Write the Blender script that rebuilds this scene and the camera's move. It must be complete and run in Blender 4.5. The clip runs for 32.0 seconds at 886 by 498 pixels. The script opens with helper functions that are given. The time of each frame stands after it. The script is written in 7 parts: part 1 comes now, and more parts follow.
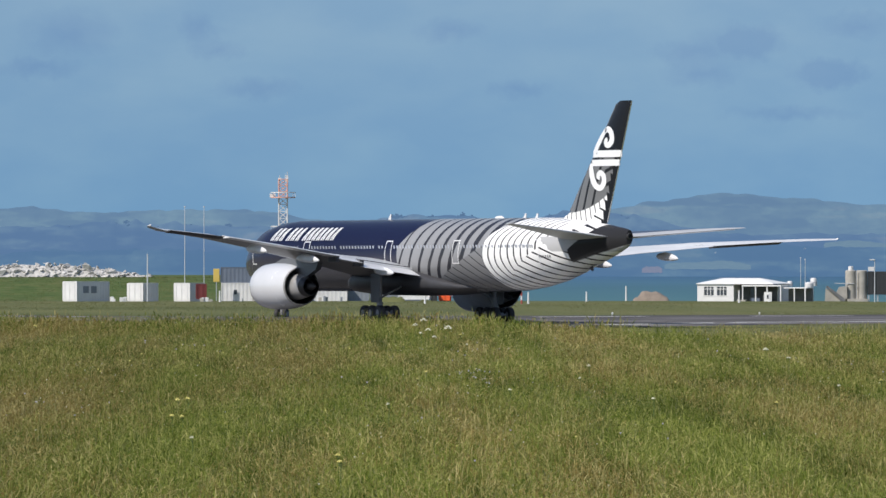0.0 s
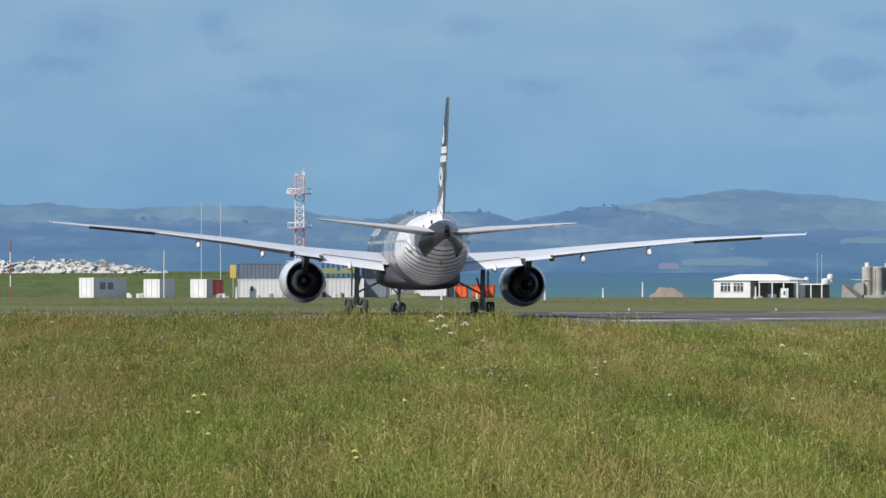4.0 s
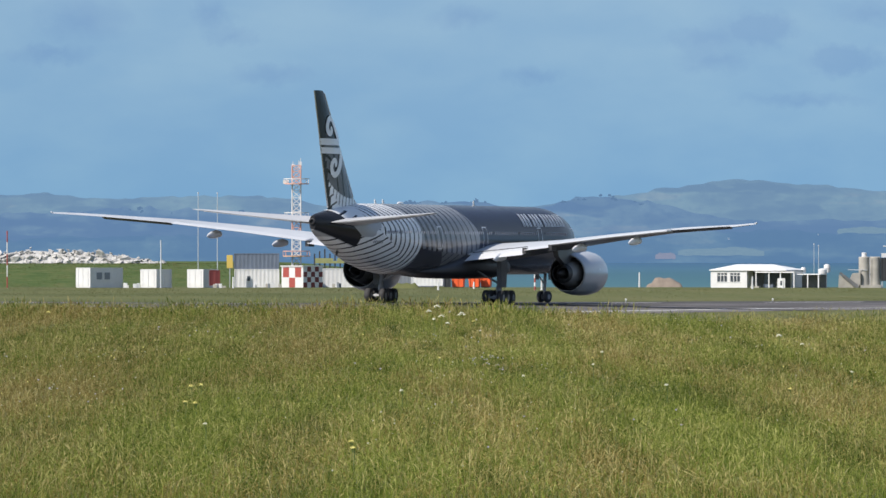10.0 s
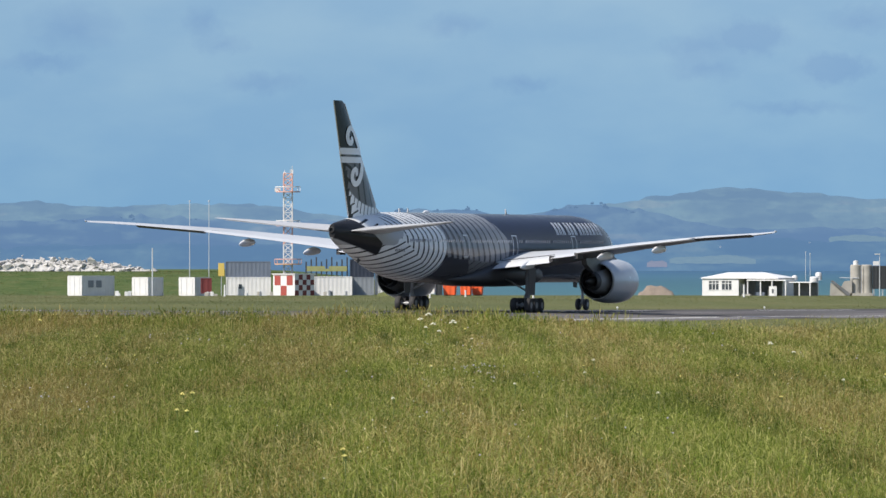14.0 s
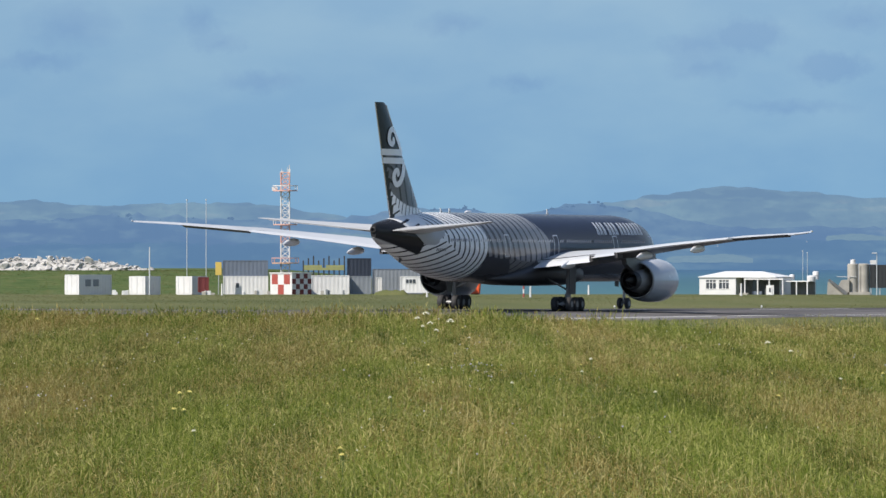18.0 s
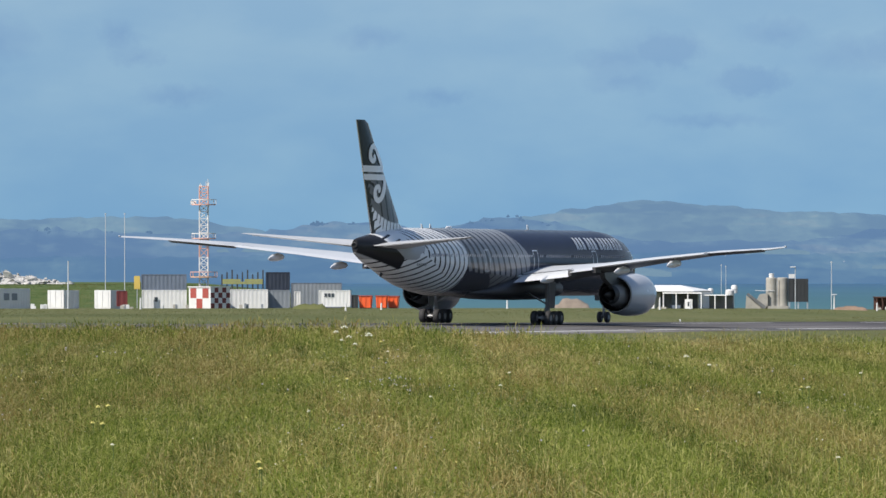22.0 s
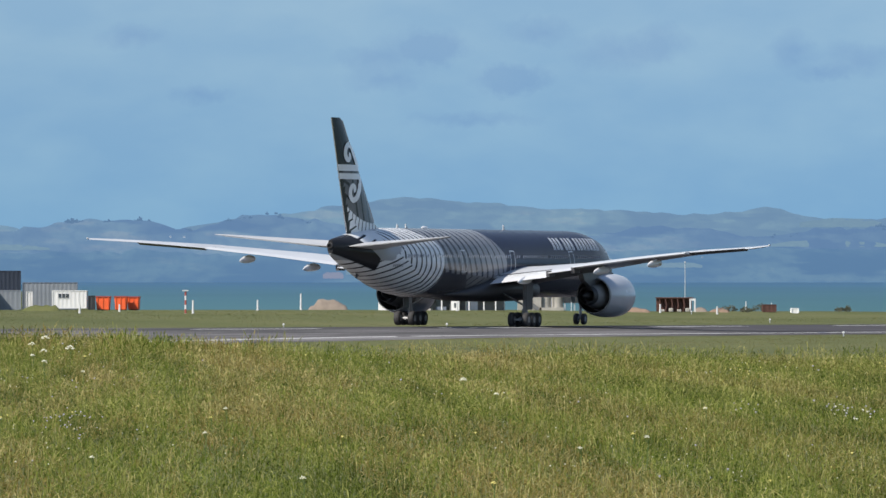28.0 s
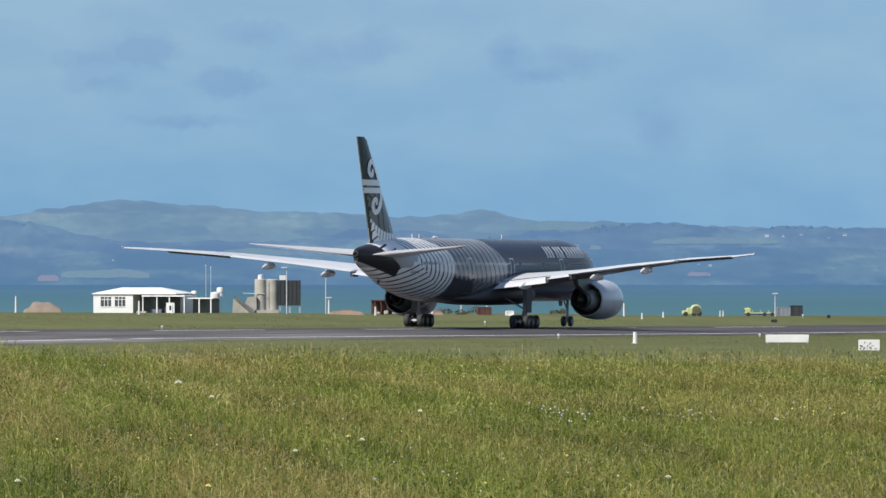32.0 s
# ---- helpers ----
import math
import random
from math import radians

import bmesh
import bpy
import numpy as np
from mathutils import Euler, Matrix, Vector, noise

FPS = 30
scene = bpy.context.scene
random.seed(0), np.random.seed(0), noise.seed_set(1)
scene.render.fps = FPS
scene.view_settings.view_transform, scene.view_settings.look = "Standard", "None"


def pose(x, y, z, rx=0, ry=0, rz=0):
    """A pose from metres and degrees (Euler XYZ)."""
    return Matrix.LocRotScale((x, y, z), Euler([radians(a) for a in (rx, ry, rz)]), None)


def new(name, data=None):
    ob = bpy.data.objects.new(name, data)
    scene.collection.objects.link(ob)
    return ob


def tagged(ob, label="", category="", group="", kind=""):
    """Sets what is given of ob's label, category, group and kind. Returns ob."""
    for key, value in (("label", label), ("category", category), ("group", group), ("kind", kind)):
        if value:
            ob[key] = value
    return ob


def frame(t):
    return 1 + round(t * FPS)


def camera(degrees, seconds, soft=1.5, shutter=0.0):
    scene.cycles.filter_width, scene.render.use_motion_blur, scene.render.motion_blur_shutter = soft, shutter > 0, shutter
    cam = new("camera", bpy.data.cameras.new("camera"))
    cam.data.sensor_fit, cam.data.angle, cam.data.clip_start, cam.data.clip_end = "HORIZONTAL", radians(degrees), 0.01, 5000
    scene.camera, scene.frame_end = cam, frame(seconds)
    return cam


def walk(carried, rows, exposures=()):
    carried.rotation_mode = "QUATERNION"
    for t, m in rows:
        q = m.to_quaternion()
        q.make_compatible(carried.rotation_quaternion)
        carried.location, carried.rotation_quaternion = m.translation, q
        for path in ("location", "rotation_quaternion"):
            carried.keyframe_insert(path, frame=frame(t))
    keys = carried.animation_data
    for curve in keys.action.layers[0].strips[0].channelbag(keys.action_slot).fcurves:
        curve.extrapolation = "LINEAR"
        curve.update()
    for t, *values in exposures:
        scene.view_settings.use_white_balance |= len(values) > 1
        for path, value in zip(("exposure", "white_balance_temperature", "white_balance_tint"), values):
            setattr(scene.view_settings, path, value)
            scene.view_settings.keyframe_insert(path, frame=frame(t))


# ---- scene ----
# Camera on a long lens beside the field; it slides forward once, late in the shot.
PATH = [
    (0.00, pose(-0.000, 0.00, 4.8, 90.0985, 0, 0.0000)),
    (0.50, pose(-0.000, 0.00, 4.8, 90.0845, 0, 0.0201)),
    (1.00, pose(-0.000, 0.00, 4.8, 90.0893, 0, 0.0443)),
    (1.50, pose(-0.000, 0.00, 4.8, 90.0893, 0, 0.0807)),
    (2.00, pose(-0.000, 0.00, 4.8, 90.0816, 0, 0.1048)),
    (2.50, pose(-0.000, 0.00, 4.8, 90.0918, 0, 0.1209)),
    (3.00, pose(-0.000, 0.00, 4.8, 90.0898, 0, 0.1204)),
    (3.50, pose(-0.000, 0.00, 4.8, 90.0752, 0, 0.1065)),
    (5.50, pose(-0.000, 0.00, 4.8, 90.0742, 0, 0.1080)),
    (6.00, pose(-0.000, 0.00, 4.8, 90.0766, 0, 0.0992)),
    (6.50, pose(-0.000, 0.00, 4.8, 90.0864, 0, 0.0848)),
    (7.00, pose(-0.000, 0.00, 4.8, 90.1033, 0, 0.0983)),
    (7.50, pose(-0.000, 0.00, 4.8, 90.0875, 0, 0.1094)),
    (8.00, pose(-0.000, 0.00, 4.8, 90.0835, 0, 0.1191)),
    (8.50, pose(-0.000, 0.00, 4.8, 90.0892, 0, 0.1144)),
    (9.00, pose(-0.000, 0.00, 4.8, 90.0790, 0, 0.1113)),
    (9.50, pose(-0.000, 0.00, 4.8, 90.0119, 0, 0.1020)),
    (10.00, pose(-0.000, 0.00, 4.8, 90.0107, 0, 0.0858)),
    (10.50, pose(-0.000, 0.00, 4.8, 90.0311, 0, 0.0935)),
    (11.00, pose(-0.000, 0.00, 4.8, 90.0326, 0, 0.0737)),
    (11.50, pose(-0.000, 0.00, 4.8, 90.0395, 0, 0.0827)),
    (12.00, pose(-0.000, 0.00, 4.8, 90.0353, 0, 0.0868)),
    (12.50, pose(-0.000, 0.00, 4.8, 90.0371, 0, 0.0807)),
    (13.00, pose(-0.000, 0.00, 4.8, 90.0409, 0, 0.0595)),
    (13.50, pose(-0.000, 0.00, 4.8, 90.0613, 0, 0.0478)),
    (14.00, pose(-0.000, 0.00, 4.8, 90.0621, 0, 0.0317)),
    (14.50, pose(-0.000, 0.00, 4.8, 90.0635, 0, 0.0252)),
    (16.50, pose(-0.000, 0.00, 4.8, 90.0687, 0, 0.0261)),
    (17.00, pose(-0.000, 0.00, 4.8, 90.0626, 0, 0.0347)),
    (17.50, pose(-0.000, 0.00, 4.8, 90.0671, 0, 0.0206)),
    (18.00, pose(-0.000, 0.00, 4.8, 90.0553, 0, 0.0137)),
    (18.50, pose(0.000, 0.00, 4.8, 90.0639, 0, -0.0169)),
    (19.00, pose(0.000, 0.00, 4.8, 90.0927, 0, -0.0470)),
    (19.50, pose(0.000, 0.00, 4.8, 90.1192, 0, -0.0833)),
    (20.00, pose(0.000, 0.00, 4.8, 90.1442, 0, -0.1273)),
    (20.50, pose(0.000, 0.00, 4.8, 90.1498, 0, -0.2039)),
    (21.00, pose(0.000, 0.00, 4.8, 90.1486, 0, -0.2904)),
    (21.50, pose(0.000, 0.00, 4.8, 90.1484, 0, -0.4026)),
    (22.00, pose(0.000, 0.00, 4.8, 90.1447, 0, -0.5089)),
    (22.50, pose(0.000, 0.00, 4.8, 90.1491, 0, -0.5833)),
    (23.00, pose(0.000, 0.00, 4.8, 90.1468, 0, -0.6995)),
    (23.50, pose(0.063, 4.50, 4.8, 90.1494, 0, -0.8027)),
    (24.00, pose(0.288, 18.00, 4.8, 90.1493, 0, -0.9178)),
    (24.50, pose(0.668, 37.00, 4.8, 90.1541, 0, -1.0351)),
    (25.00, pose(1.112, 56.00, 4.8, 90.1631, 0, -1.1378)),
    (25.50, pose(1.555, 71.00, 4.8, 90.1609, 0, -1.2547)),
    (26.00, pose(2.030, 82.00, 4.8, 90.1618, 0, -1.4060)),
    (26.50, pose(2.485, 90.00, 4.8, 90.1647, 0, -1.5865)),
    (27.00, pose(2.873, 94.30, 4.8, 90.1642, 0, -1.7644)),
    (27.50, pose(2.873, 95.00, 4.8, 90.1546, 0, -1.9251)),
    (28.00, pose(2.873, 95.00, 4.8, 90.1350, 0, -2.0393)),
    (28.50, pose(2.873, 95.00, 4.8, 90.1326, 0, -2.2429)),
    (29.00, pose(2.873, 95.00, 4.8, 90.1418, 0, -2.4516)),
    (29.50, pose(2.873, 95.00, 4.8, 90.1486, 0, -2.6472)),
    (30.00, pose(2.873, 95.00, 4.8, 90.1403, 0, -2.8725)),
    (30.50, pose(2.873, 95.00, 4.8, 90.1472, 0, -3.0968)),
    (31.00, pose(2.873, 95.00, 4.8, 90.1346, 0, -3.3651)),
    (31.50, pose(2.873, 95.00, 4.8, 90.1569, 0, -3.6039)),
    (32.00, pose(2.873, 95.00, 4.8, 90.1514, 0, -3.8683)),
]

cam = camera(5.6862, 32.0, soft=1.5)
walk(cam, PATH, [(0.0, -0.11, 6600, 12), (3.0, 0.0, 6600, 12), (9.0, 0.10, 6680, 11.5), (12.5, 0.16, 6780, 11.5), (16.0, 0.14, 6780, 11.5), (20.0, 0.10, 6740, 11), (32.0, 0.12, 6740, 10.5)])

# ---- world and sun ----
SUN_WAY = Vector((0.56, 0.45, -0.69))
world = bpy.data.worlds.new("sky")
scene.world = world
world.use_nodes = True
wn = world.node_tree.nodes
wl = world.node_tree.links
wn.clear()
w_out = wn.new("ShaderNodeOutputWorld")
w_bg = wn.new("ShaderNodeBackground")
w_sky = wn.new("ShaderNodeTexSky")
w_sky.sky_type = "NISHITA"
w_sky.sun_disc = False
w_sky.sun_elevation = radians(44)
w_sky.sun_rotation = radians(-129)
w_sky.altitude = 200
w_sky.air_density = 1.0
w_sky.dust_density = 0.3
w_sky.ozone_density = 1.6
w_co = wn.new("ShaderNodeTexCoord")
# look a little above the true horizon, past the thick white air
w_up = wn.new("ShaderNodeVectorMath")
w_up.operation = "ADD"
w_up.inputs[1].default_value = (0, 0, 0.20)
wl.new(w_co.outputs["Generated"], w_up.inputs[0])
wl.new(w_up.outputs[0], w_sky.inputs["Vector"])
# soft broken cloud
w_map = wn.new("ShaderNodeMapping")
w_map.inputs["Scale"].default_value = (60, 60, 130)
w_map.inputs["Location"].default_value = (3.3, 1.2, 0.4)
wl.new(w_co.outputs["Generated"], w_map.inputs["Vector"])
w_no = wn.new("ShaderNodeTexNoise")
w_no.inputs["Scale"].default_value = 1.0
w_no.inputs["Detail"].default_value = 4.0
w_no.inputs["Roughness"].default_value = 0.5
wl.new(w_map.outputs[0], w_no.inputs["Vector"])
w_ra = wn.new("ShaderNodeValToRGB")
w_ra.color_ramp.elements[0].position = 0.38
w_ra.color_ramp.elements[0].color = (0.95, 0.965, 0.98, 1)
w_ra.color_ramp.elements[1].position = 0.66
w_ra.color_ramp.elements[1].color = (1.11, 1.06, 1.01, 1)
wl.new(w_no.outputs["Fac"], w_ra.inputs["Fac"])
w_mix = wn.new("ShaderNodeMix")
w_mix.data_type = "RGBA"
w_mix.blend_type = "MULTIPLY"
w_mix.inputs["Factor"].default_value = 1.0
wl.new(w_sky.outputs["Color"], w_mix.inputs["A"])
wl.new(w_ra.outputs["Color"], w_mix.inputs["B"])
# a darker bank of distant cloud low down
w_z = wn.new("ShaderNodeSeparateXYZ")
wl.new(w_co.outputs["Generated"], w_z.inputs[0])
w_lo = wn.new("ShaderNodeMapRange")
w_lo.inputs["From Min"].default_value = 0.006
w_lo.inputs["From Max"].default_value = 0.406
wl.new(w_z.outputs[2], w_lo.inputs["Value"])
w_bank = wn.new("ShaderNodeValToRGB")
w_bank.color_ramp.elements[0].color = (0.62, 0.80, 0.85, 1)
w_bank.color_ramp.elements[1].color = (1.1, 1.12, 1.15, 1)
w_mid = w_bank.color_ramp.elements.new(0.07)
w_mid.color = (0.96, 1.02, 0.95, 1)
w_hi = w_bank.color_ramp.elements.new(0.42)
w_hi.color = (2.0, 1.65, 1.28, 1)
wl.new(w_lo.outputs[0], w_bank.inputs["Fac"])
w_two = wn.new("ShaderNodeMix")
w_two.data_type = "RGBA"
w_two.blend_type = "MULTIPLY"
w_two.inputs["Factor"].default_value = 1.0
wl.new(w_mix.outputs["Result"], w_two.inputs["A"])
wl.new(w_bank.outputs["Color"], w_two.inputs["B"])
# grey undersides of small scattered clouds: bearing, rise and half sizes in the lens's own measure
CLOUDS = ((-658, 411, 78, 39), (-433, 419, 35, 29), (-398, 379, 42, 16), (12, 413, 55, 22), (132, 311, 52, 16), (522, 391, 78, 34), (427, 376, 52, 21), (454, 339, 58, 23), (692, 336, 52, 26), (-718, 346, 75, 16), (-328, 311, 75, 18), (678, 337, 66, 26), (550, 395, 50, 31), (871, 384, 80, 32), (949, 403, 48, 31), (1182, 389, 41, 31), (1301, 375, 71, 27), (1237, 352, 48, 13), (733, 421, 61, 23), (614, 265, 109, 13), (1457, 256, 51, 48))


def sky_node(kind, op, a, b):
    n = wn.new(kind)
    n.operation = op
    for s, v in zip(n.inputs, (a, b)):
        if isinstance(v, bpy.types.NodeSocket):
            wl.new(v, s)
        else:
            s.default_value = v
    return n.outputs["Value"] if op == "LENGTH" or kind == "ShaderNodeMath" else n.outputs[0]


w_flat = wn.new("ShaderNodeCombineXYZ")
for w_from, w_to in ((0, 0), (2, 1)):
    w_ratio = sky_node("ShaderNodeMath", "DIVIDE", w_z.outputs[w_from], w_z.outputs[1])
    wl.new(sky_node("ShaderNodeMath", "MULTIPLY", w_ratio, 157.87), w_flat.inputs[w_to])
w_rag = wn.new("ShaderNodeTexNoise")
w_rag.inputs["Scale"].default_value = 2.6
w_rag.inputs["Detail"].default_value = 5.0
w_rag.inputs["Roughness"].default_value = 0.62
wl.new(w_flat.outputs[0], w_rag.inputs["Vector"])
w_torn = sky_node("ShaderNodeVectorMath", "MULTIPLY", sky_node("ShaderNodeVectorMath", "SUBTRACT", w_rag.outputs["Color"], (0.5, 0.5, 0.5)), (0.8, 0.5, 0.0))
w_place = sky_node("ShaderNodeVectorMath", "ADD", w_flat.outputs[0], w_torn)
w_cover = 0.0
for cb, cr, cw, ch in CLOUDS:
    w_off = sky_node("ShaderNodeVectorMath", "SUBTRACT", w_place, (cb / 100, cr / 100, 0))
    w_len = sky_node("ShaderNodeVectorMath", "LENGTH", sky_node("ShaderNodeVectorMath", "MULTIPLY", w_off, (100 / cw, 100 / ch, 0)), (0, 0, 0))
    w_hit = sky_node("ShaderNodeMath", "MAXIMUM", sky_node("ShaderNodeMath", "SUBTRACT", 1.3, w_len), 0.0)
    w_cover = sky_node("ShaderNodeMath", "ADD", w_cover, w_hit)
w_cover = sky_node("ShaderNodeMath", "MINIMUM", sky_node("ShaderNodeMath", "MULTIPLY", w_cover, 0.85), 1.0)
w_dim = wn.new("ShaderNodeMix")
w_dim.data_type = "RGBA"
w_dim.blend_type = "MULTIPLY"
w_dim.inputs["B"].default_value = (0.86, 0.88, 0.95, 1)
wl.new(w_cover, w_dim.inputs["Factor"])
wl.new(w_two.outputs["Result"], w_dim.inputs["A"])
wl.new(w_dim.outputs["Result"], w_bg.inputs["Color"])
w_bg.inputs["Strength"].default_value = 0.125
wl.new(w_bg.outputs[0], w_out.inputs["Surface"])

sun_data = bpy.data.lights.new("sun", "SUN")
sun_data.energy = 5.0
sun_data.angle = radians(0.6)
sun_data.color = (1.0, 0.955, 0.88)
sun = new("sun", sun_data)
sun.rotation_mode = "QUATERNION"
sun.rotation_quaternion = SUN_WAY.to_track_quat("-Z", "Y")


# ---- materials ----
class Nodes:
    """A small writer for node materials."""

    def __init__(self, name):
        self.m = bpy.data.materials.new(name)
        self.m.use_nodes = True
        self.t = self.m.node_tree
        self.b = self.t.nodes["Principled BSDF"]

    def add(self, kind):
        return self.t.nodes.new(kind)

    def put(self, sock, v):
        if isinstance(v, bpy.types.NodeSocket):
            self.t.links.new(v, sock)
        else:
            sock.default_value = v

    def math(self, op, a, b=0.0, c=0.0):
        n = self.add("ShaderNodeMath")
        n.operation = op
        for s, v in zip(n.inputs, (a, b, c)):
            self.put(s, v)
        return n.outputs[0]

    def where(self):
        """x, y, z in the thing's own space."""
        co = self.add("ShaderNodeTexCoord").outputs["Object"]
        x = self.add("ShaderNodeSeparateXYZ")
        self.t.links.new(co, x.inputs[0])
        return co, x.outputs[0], x.outputs[1], x.outputs[2]

    def step(self, v, edge, soft=0.02):
        """0 below edge, 1 above."""
        n = self.add("ShaderNodeMapRange")
        n.clamp = True
        self.put(n.inputs["Value"], self.math("SUBTRACT", v, edge))
        n.inputs["From Min"].default_value = -soft
        n.inputs["From Max"].default_value = soft
        return n.outputs[0]

    def mix(self, f, a, b):
        n = self.add("ShaderNodeMix")
        n.data_type = "RGBA"
        self.put(n.inputs["Factor"], f)
        for key, v in (("A", a), ("B", b)):
            self.put(n.inputs[key], v if isinstance(v, bpy.types.NodeSocket) else (*v[:3], 1))
        return n.outputs["Result"]

    def noise(self, scale, detail=4.0, rough=0.55, space=None, stretch=(1, 1, 1)):
        co = space or self.add("ShaderNodeTexCoord").outputs["Object"]
        mp = self.add("ShaderNodeMapping")
        mp.inputs["Scale"].default_value = stretch
        self.t.links.new(co, mp.inputs["Vector"])
        n = self.add("ShaderNodeTexNoise")
        n.inputs["Scale"].default_value = scale
        n.inputs["Detail"].default_value = detail
        n.inputs["Roughness"].default_value = rough
        self.t.links.new(mp.outputs[0], n.inputs["Vector"])
        return n.outputs["Fac"]

    def cells(self, co, stretch, warp=0.5):
        """A random value for each parcel of a warped patchwork."""
        mp = self.add("ShaderNodeMapping")
        mp.inputs["Scale"].default_value = stretch
        self.t.links.new(co, mp.inputs["Vector"])
        nz = self.add("ShaderNodeTexNoise")
        nz.inputs["Scale"].default_value = 1.4
        self.t.links.new(mp.outputs[0], nz.inputs["Vector"])
        mv = self.add("ShaderNodeVectorMath")
        mv.operation = "MULTIPLY_ADD"
        self.t.links.new(nz.outputs["Color"], mv.inputs[0])
        mv.inputs[1].default_value = (warp, warp, warp)
        self.t.links.new(mp.outputs[0], mv.inputs[2])
        vo = self.add("ShaderNodeTexVoronoi")
        vo.feature = "SMOOTH_F1"
        vo.inputs["Smoothness"].default_value = 0.6
        vo.inputs["Scale"].default_value = 1.0
        self.t.links.new(mv.outputs[0], vo.inputs["Vector"])
        sp = self.add("ShaderNodeSeparateColor")
        self.t.links.new(vo.outputs["Color"], sp.inputs[0])
        return sp.outputs[0]

    def ramp(self, f, *stops):
        n = self.add("ShaderNodeValToRGB")
        e = n.color_ramp.elements
        while len(e) < len(stops):
            e.new(0.5)
        for el, (p, c) in zip(e, stops):
            el.position, el.color = p, (*c[:3], 1)
        self.put(n.inputs["Fac"], f)
        return n.outputs["Color"]

    def bump(self, h, dist=0.02, strength=0.5):
        n = self.add("ShaderNodeBump")
        n.inputs["Distance"].default_value = dist
        n.inputs["Strength"].default_value = strength
        self.put(n.inputs["Height"], h)
        self.t.links.new(n.outputs[0], self.b.inputs["Normal"])

    def end(self, color, rough=0.6, metal=0.0, coat=0.0, spec=0.5):
        self.put(self.b.inputs["Base Color"], color if isinstance(color, bpy.types.NodeSocket) else (*color[:3], 1))
        self.put(self.b.inputs["Roughness"], rough)
        self.b.inputs["Metallic"].default_value = metal
        self.b.inputs["Coat Weight"].default_value = coat
        self.b.inputs["Coat Roughness"].default_value = 0.08
        self.b.inputs["Specular IOR Level"].default_value = spec
        return self.m


def plain(name, color, rough=0.6, metal=0.0, coat=0.0, vary=0.18, scale=1.2, bump=0.0):
    """Paint, metal or board with soiling at two scales."""
    n = Nodes(name)
    big = n.noise(scale, 5.0, 0.6)
    fine = n.noise(scale * 14, 3.0, 0.6)
    f = n.math("ADD", n.math("MULTIPLY", big, 0.7), n.math("MULTIPLY", fine, 0.3))
    dark = [c * (1 - vary) for c in color[:3]]
    lite = [min(1.0, c * (1 + vary * 0.6)) for c in color[:3]]
    col = n.ramp(f, (0.3, dark), (0.7, lite))
    if bump:
        n.bump(fine, bump, 0.5)
    return n.end(col, n.math("ADD", n.math("MULTIPLY", big, 0.16), rough - 0.08), metal, coat)


M_WING = plain("wing_grey_paint", (0.62, 0.64, 0.66), 0.38, 0.0, 0.15, 0.10, 0.5)
M_TAILPLANE = plain("tailplane_grey_paint", (0.52, 0.53, 0.545), 0.45, 0.0, 0.05, 0.1, 0.5)
M_SHADE = plain("wing_shade_and_joint_dark", (0.05, 0.05, 0.055), 0.6, 0.0, 0.0, 0.2, 1.0)
M_FLAP = plain("flap_pale_paint", (0.74, 0.75, 0.76), 0.35, 0.0, 0.2, 0.08, 0.6)
M_UNDER = plain("grey_paint_and_wing_shade", (0.13, 0.134, 0.142), 0.45, 0.0, 0.1, 0.12, 0.6)
M_NACELLE = plain("nacelle_white_paint", (0.62, 0.63, 0.65), 0.25, 0.0, 0.4, 0.06, 0.5)
M_NOZZLE = plain("nozzle_bare_metal", (0.36, 0.357, 0.355), 0.5, 0.25, 0.0, 0.2, 1.5)
M_HOT = plain("exhaust_dark_metal", (0.070, 0.069, 0.070), 0.5, 0.6, 0.0, 0.3, 1.5)
M_STRUT = plain("gear_grey_paint", (0.27, 0.275, 0.28), 0.45, 0.2, 0.0, 0.2, 2.0)
M_TYRE = plain("tyre_rubber", (0.034, 0.034, 0.036), 0.75, 0.0, 0.0, 0.3, 4.0)
M_RIM = plain("wheel_rim_metal", (0.30, 0.30, 0.31), 0.55, 0.3, 0.0, 0.2, 4.0)
M_BLACK = plain("gloss_black_paint", (0.045, 0.045, 0.050), 0.55, 0.0, 0.05, 0.2, 0.6)
M_WHITE = plain("gloss_white_paint", (0.80, 0.80, 0.80), 0.3, 0.0, 0.3, 0.04, 0.8)
M_GLASS = plain("cabin_window_glass", (0.42, 0.45, 0.50), 0.1, 0.0, 0.6, 0.1, 2.0)
M_BARE = plain("bare_leading_edge", (0.66, 0.67, 0.69), 0.22, 0.85, 0.0, 0.06, 1.0)


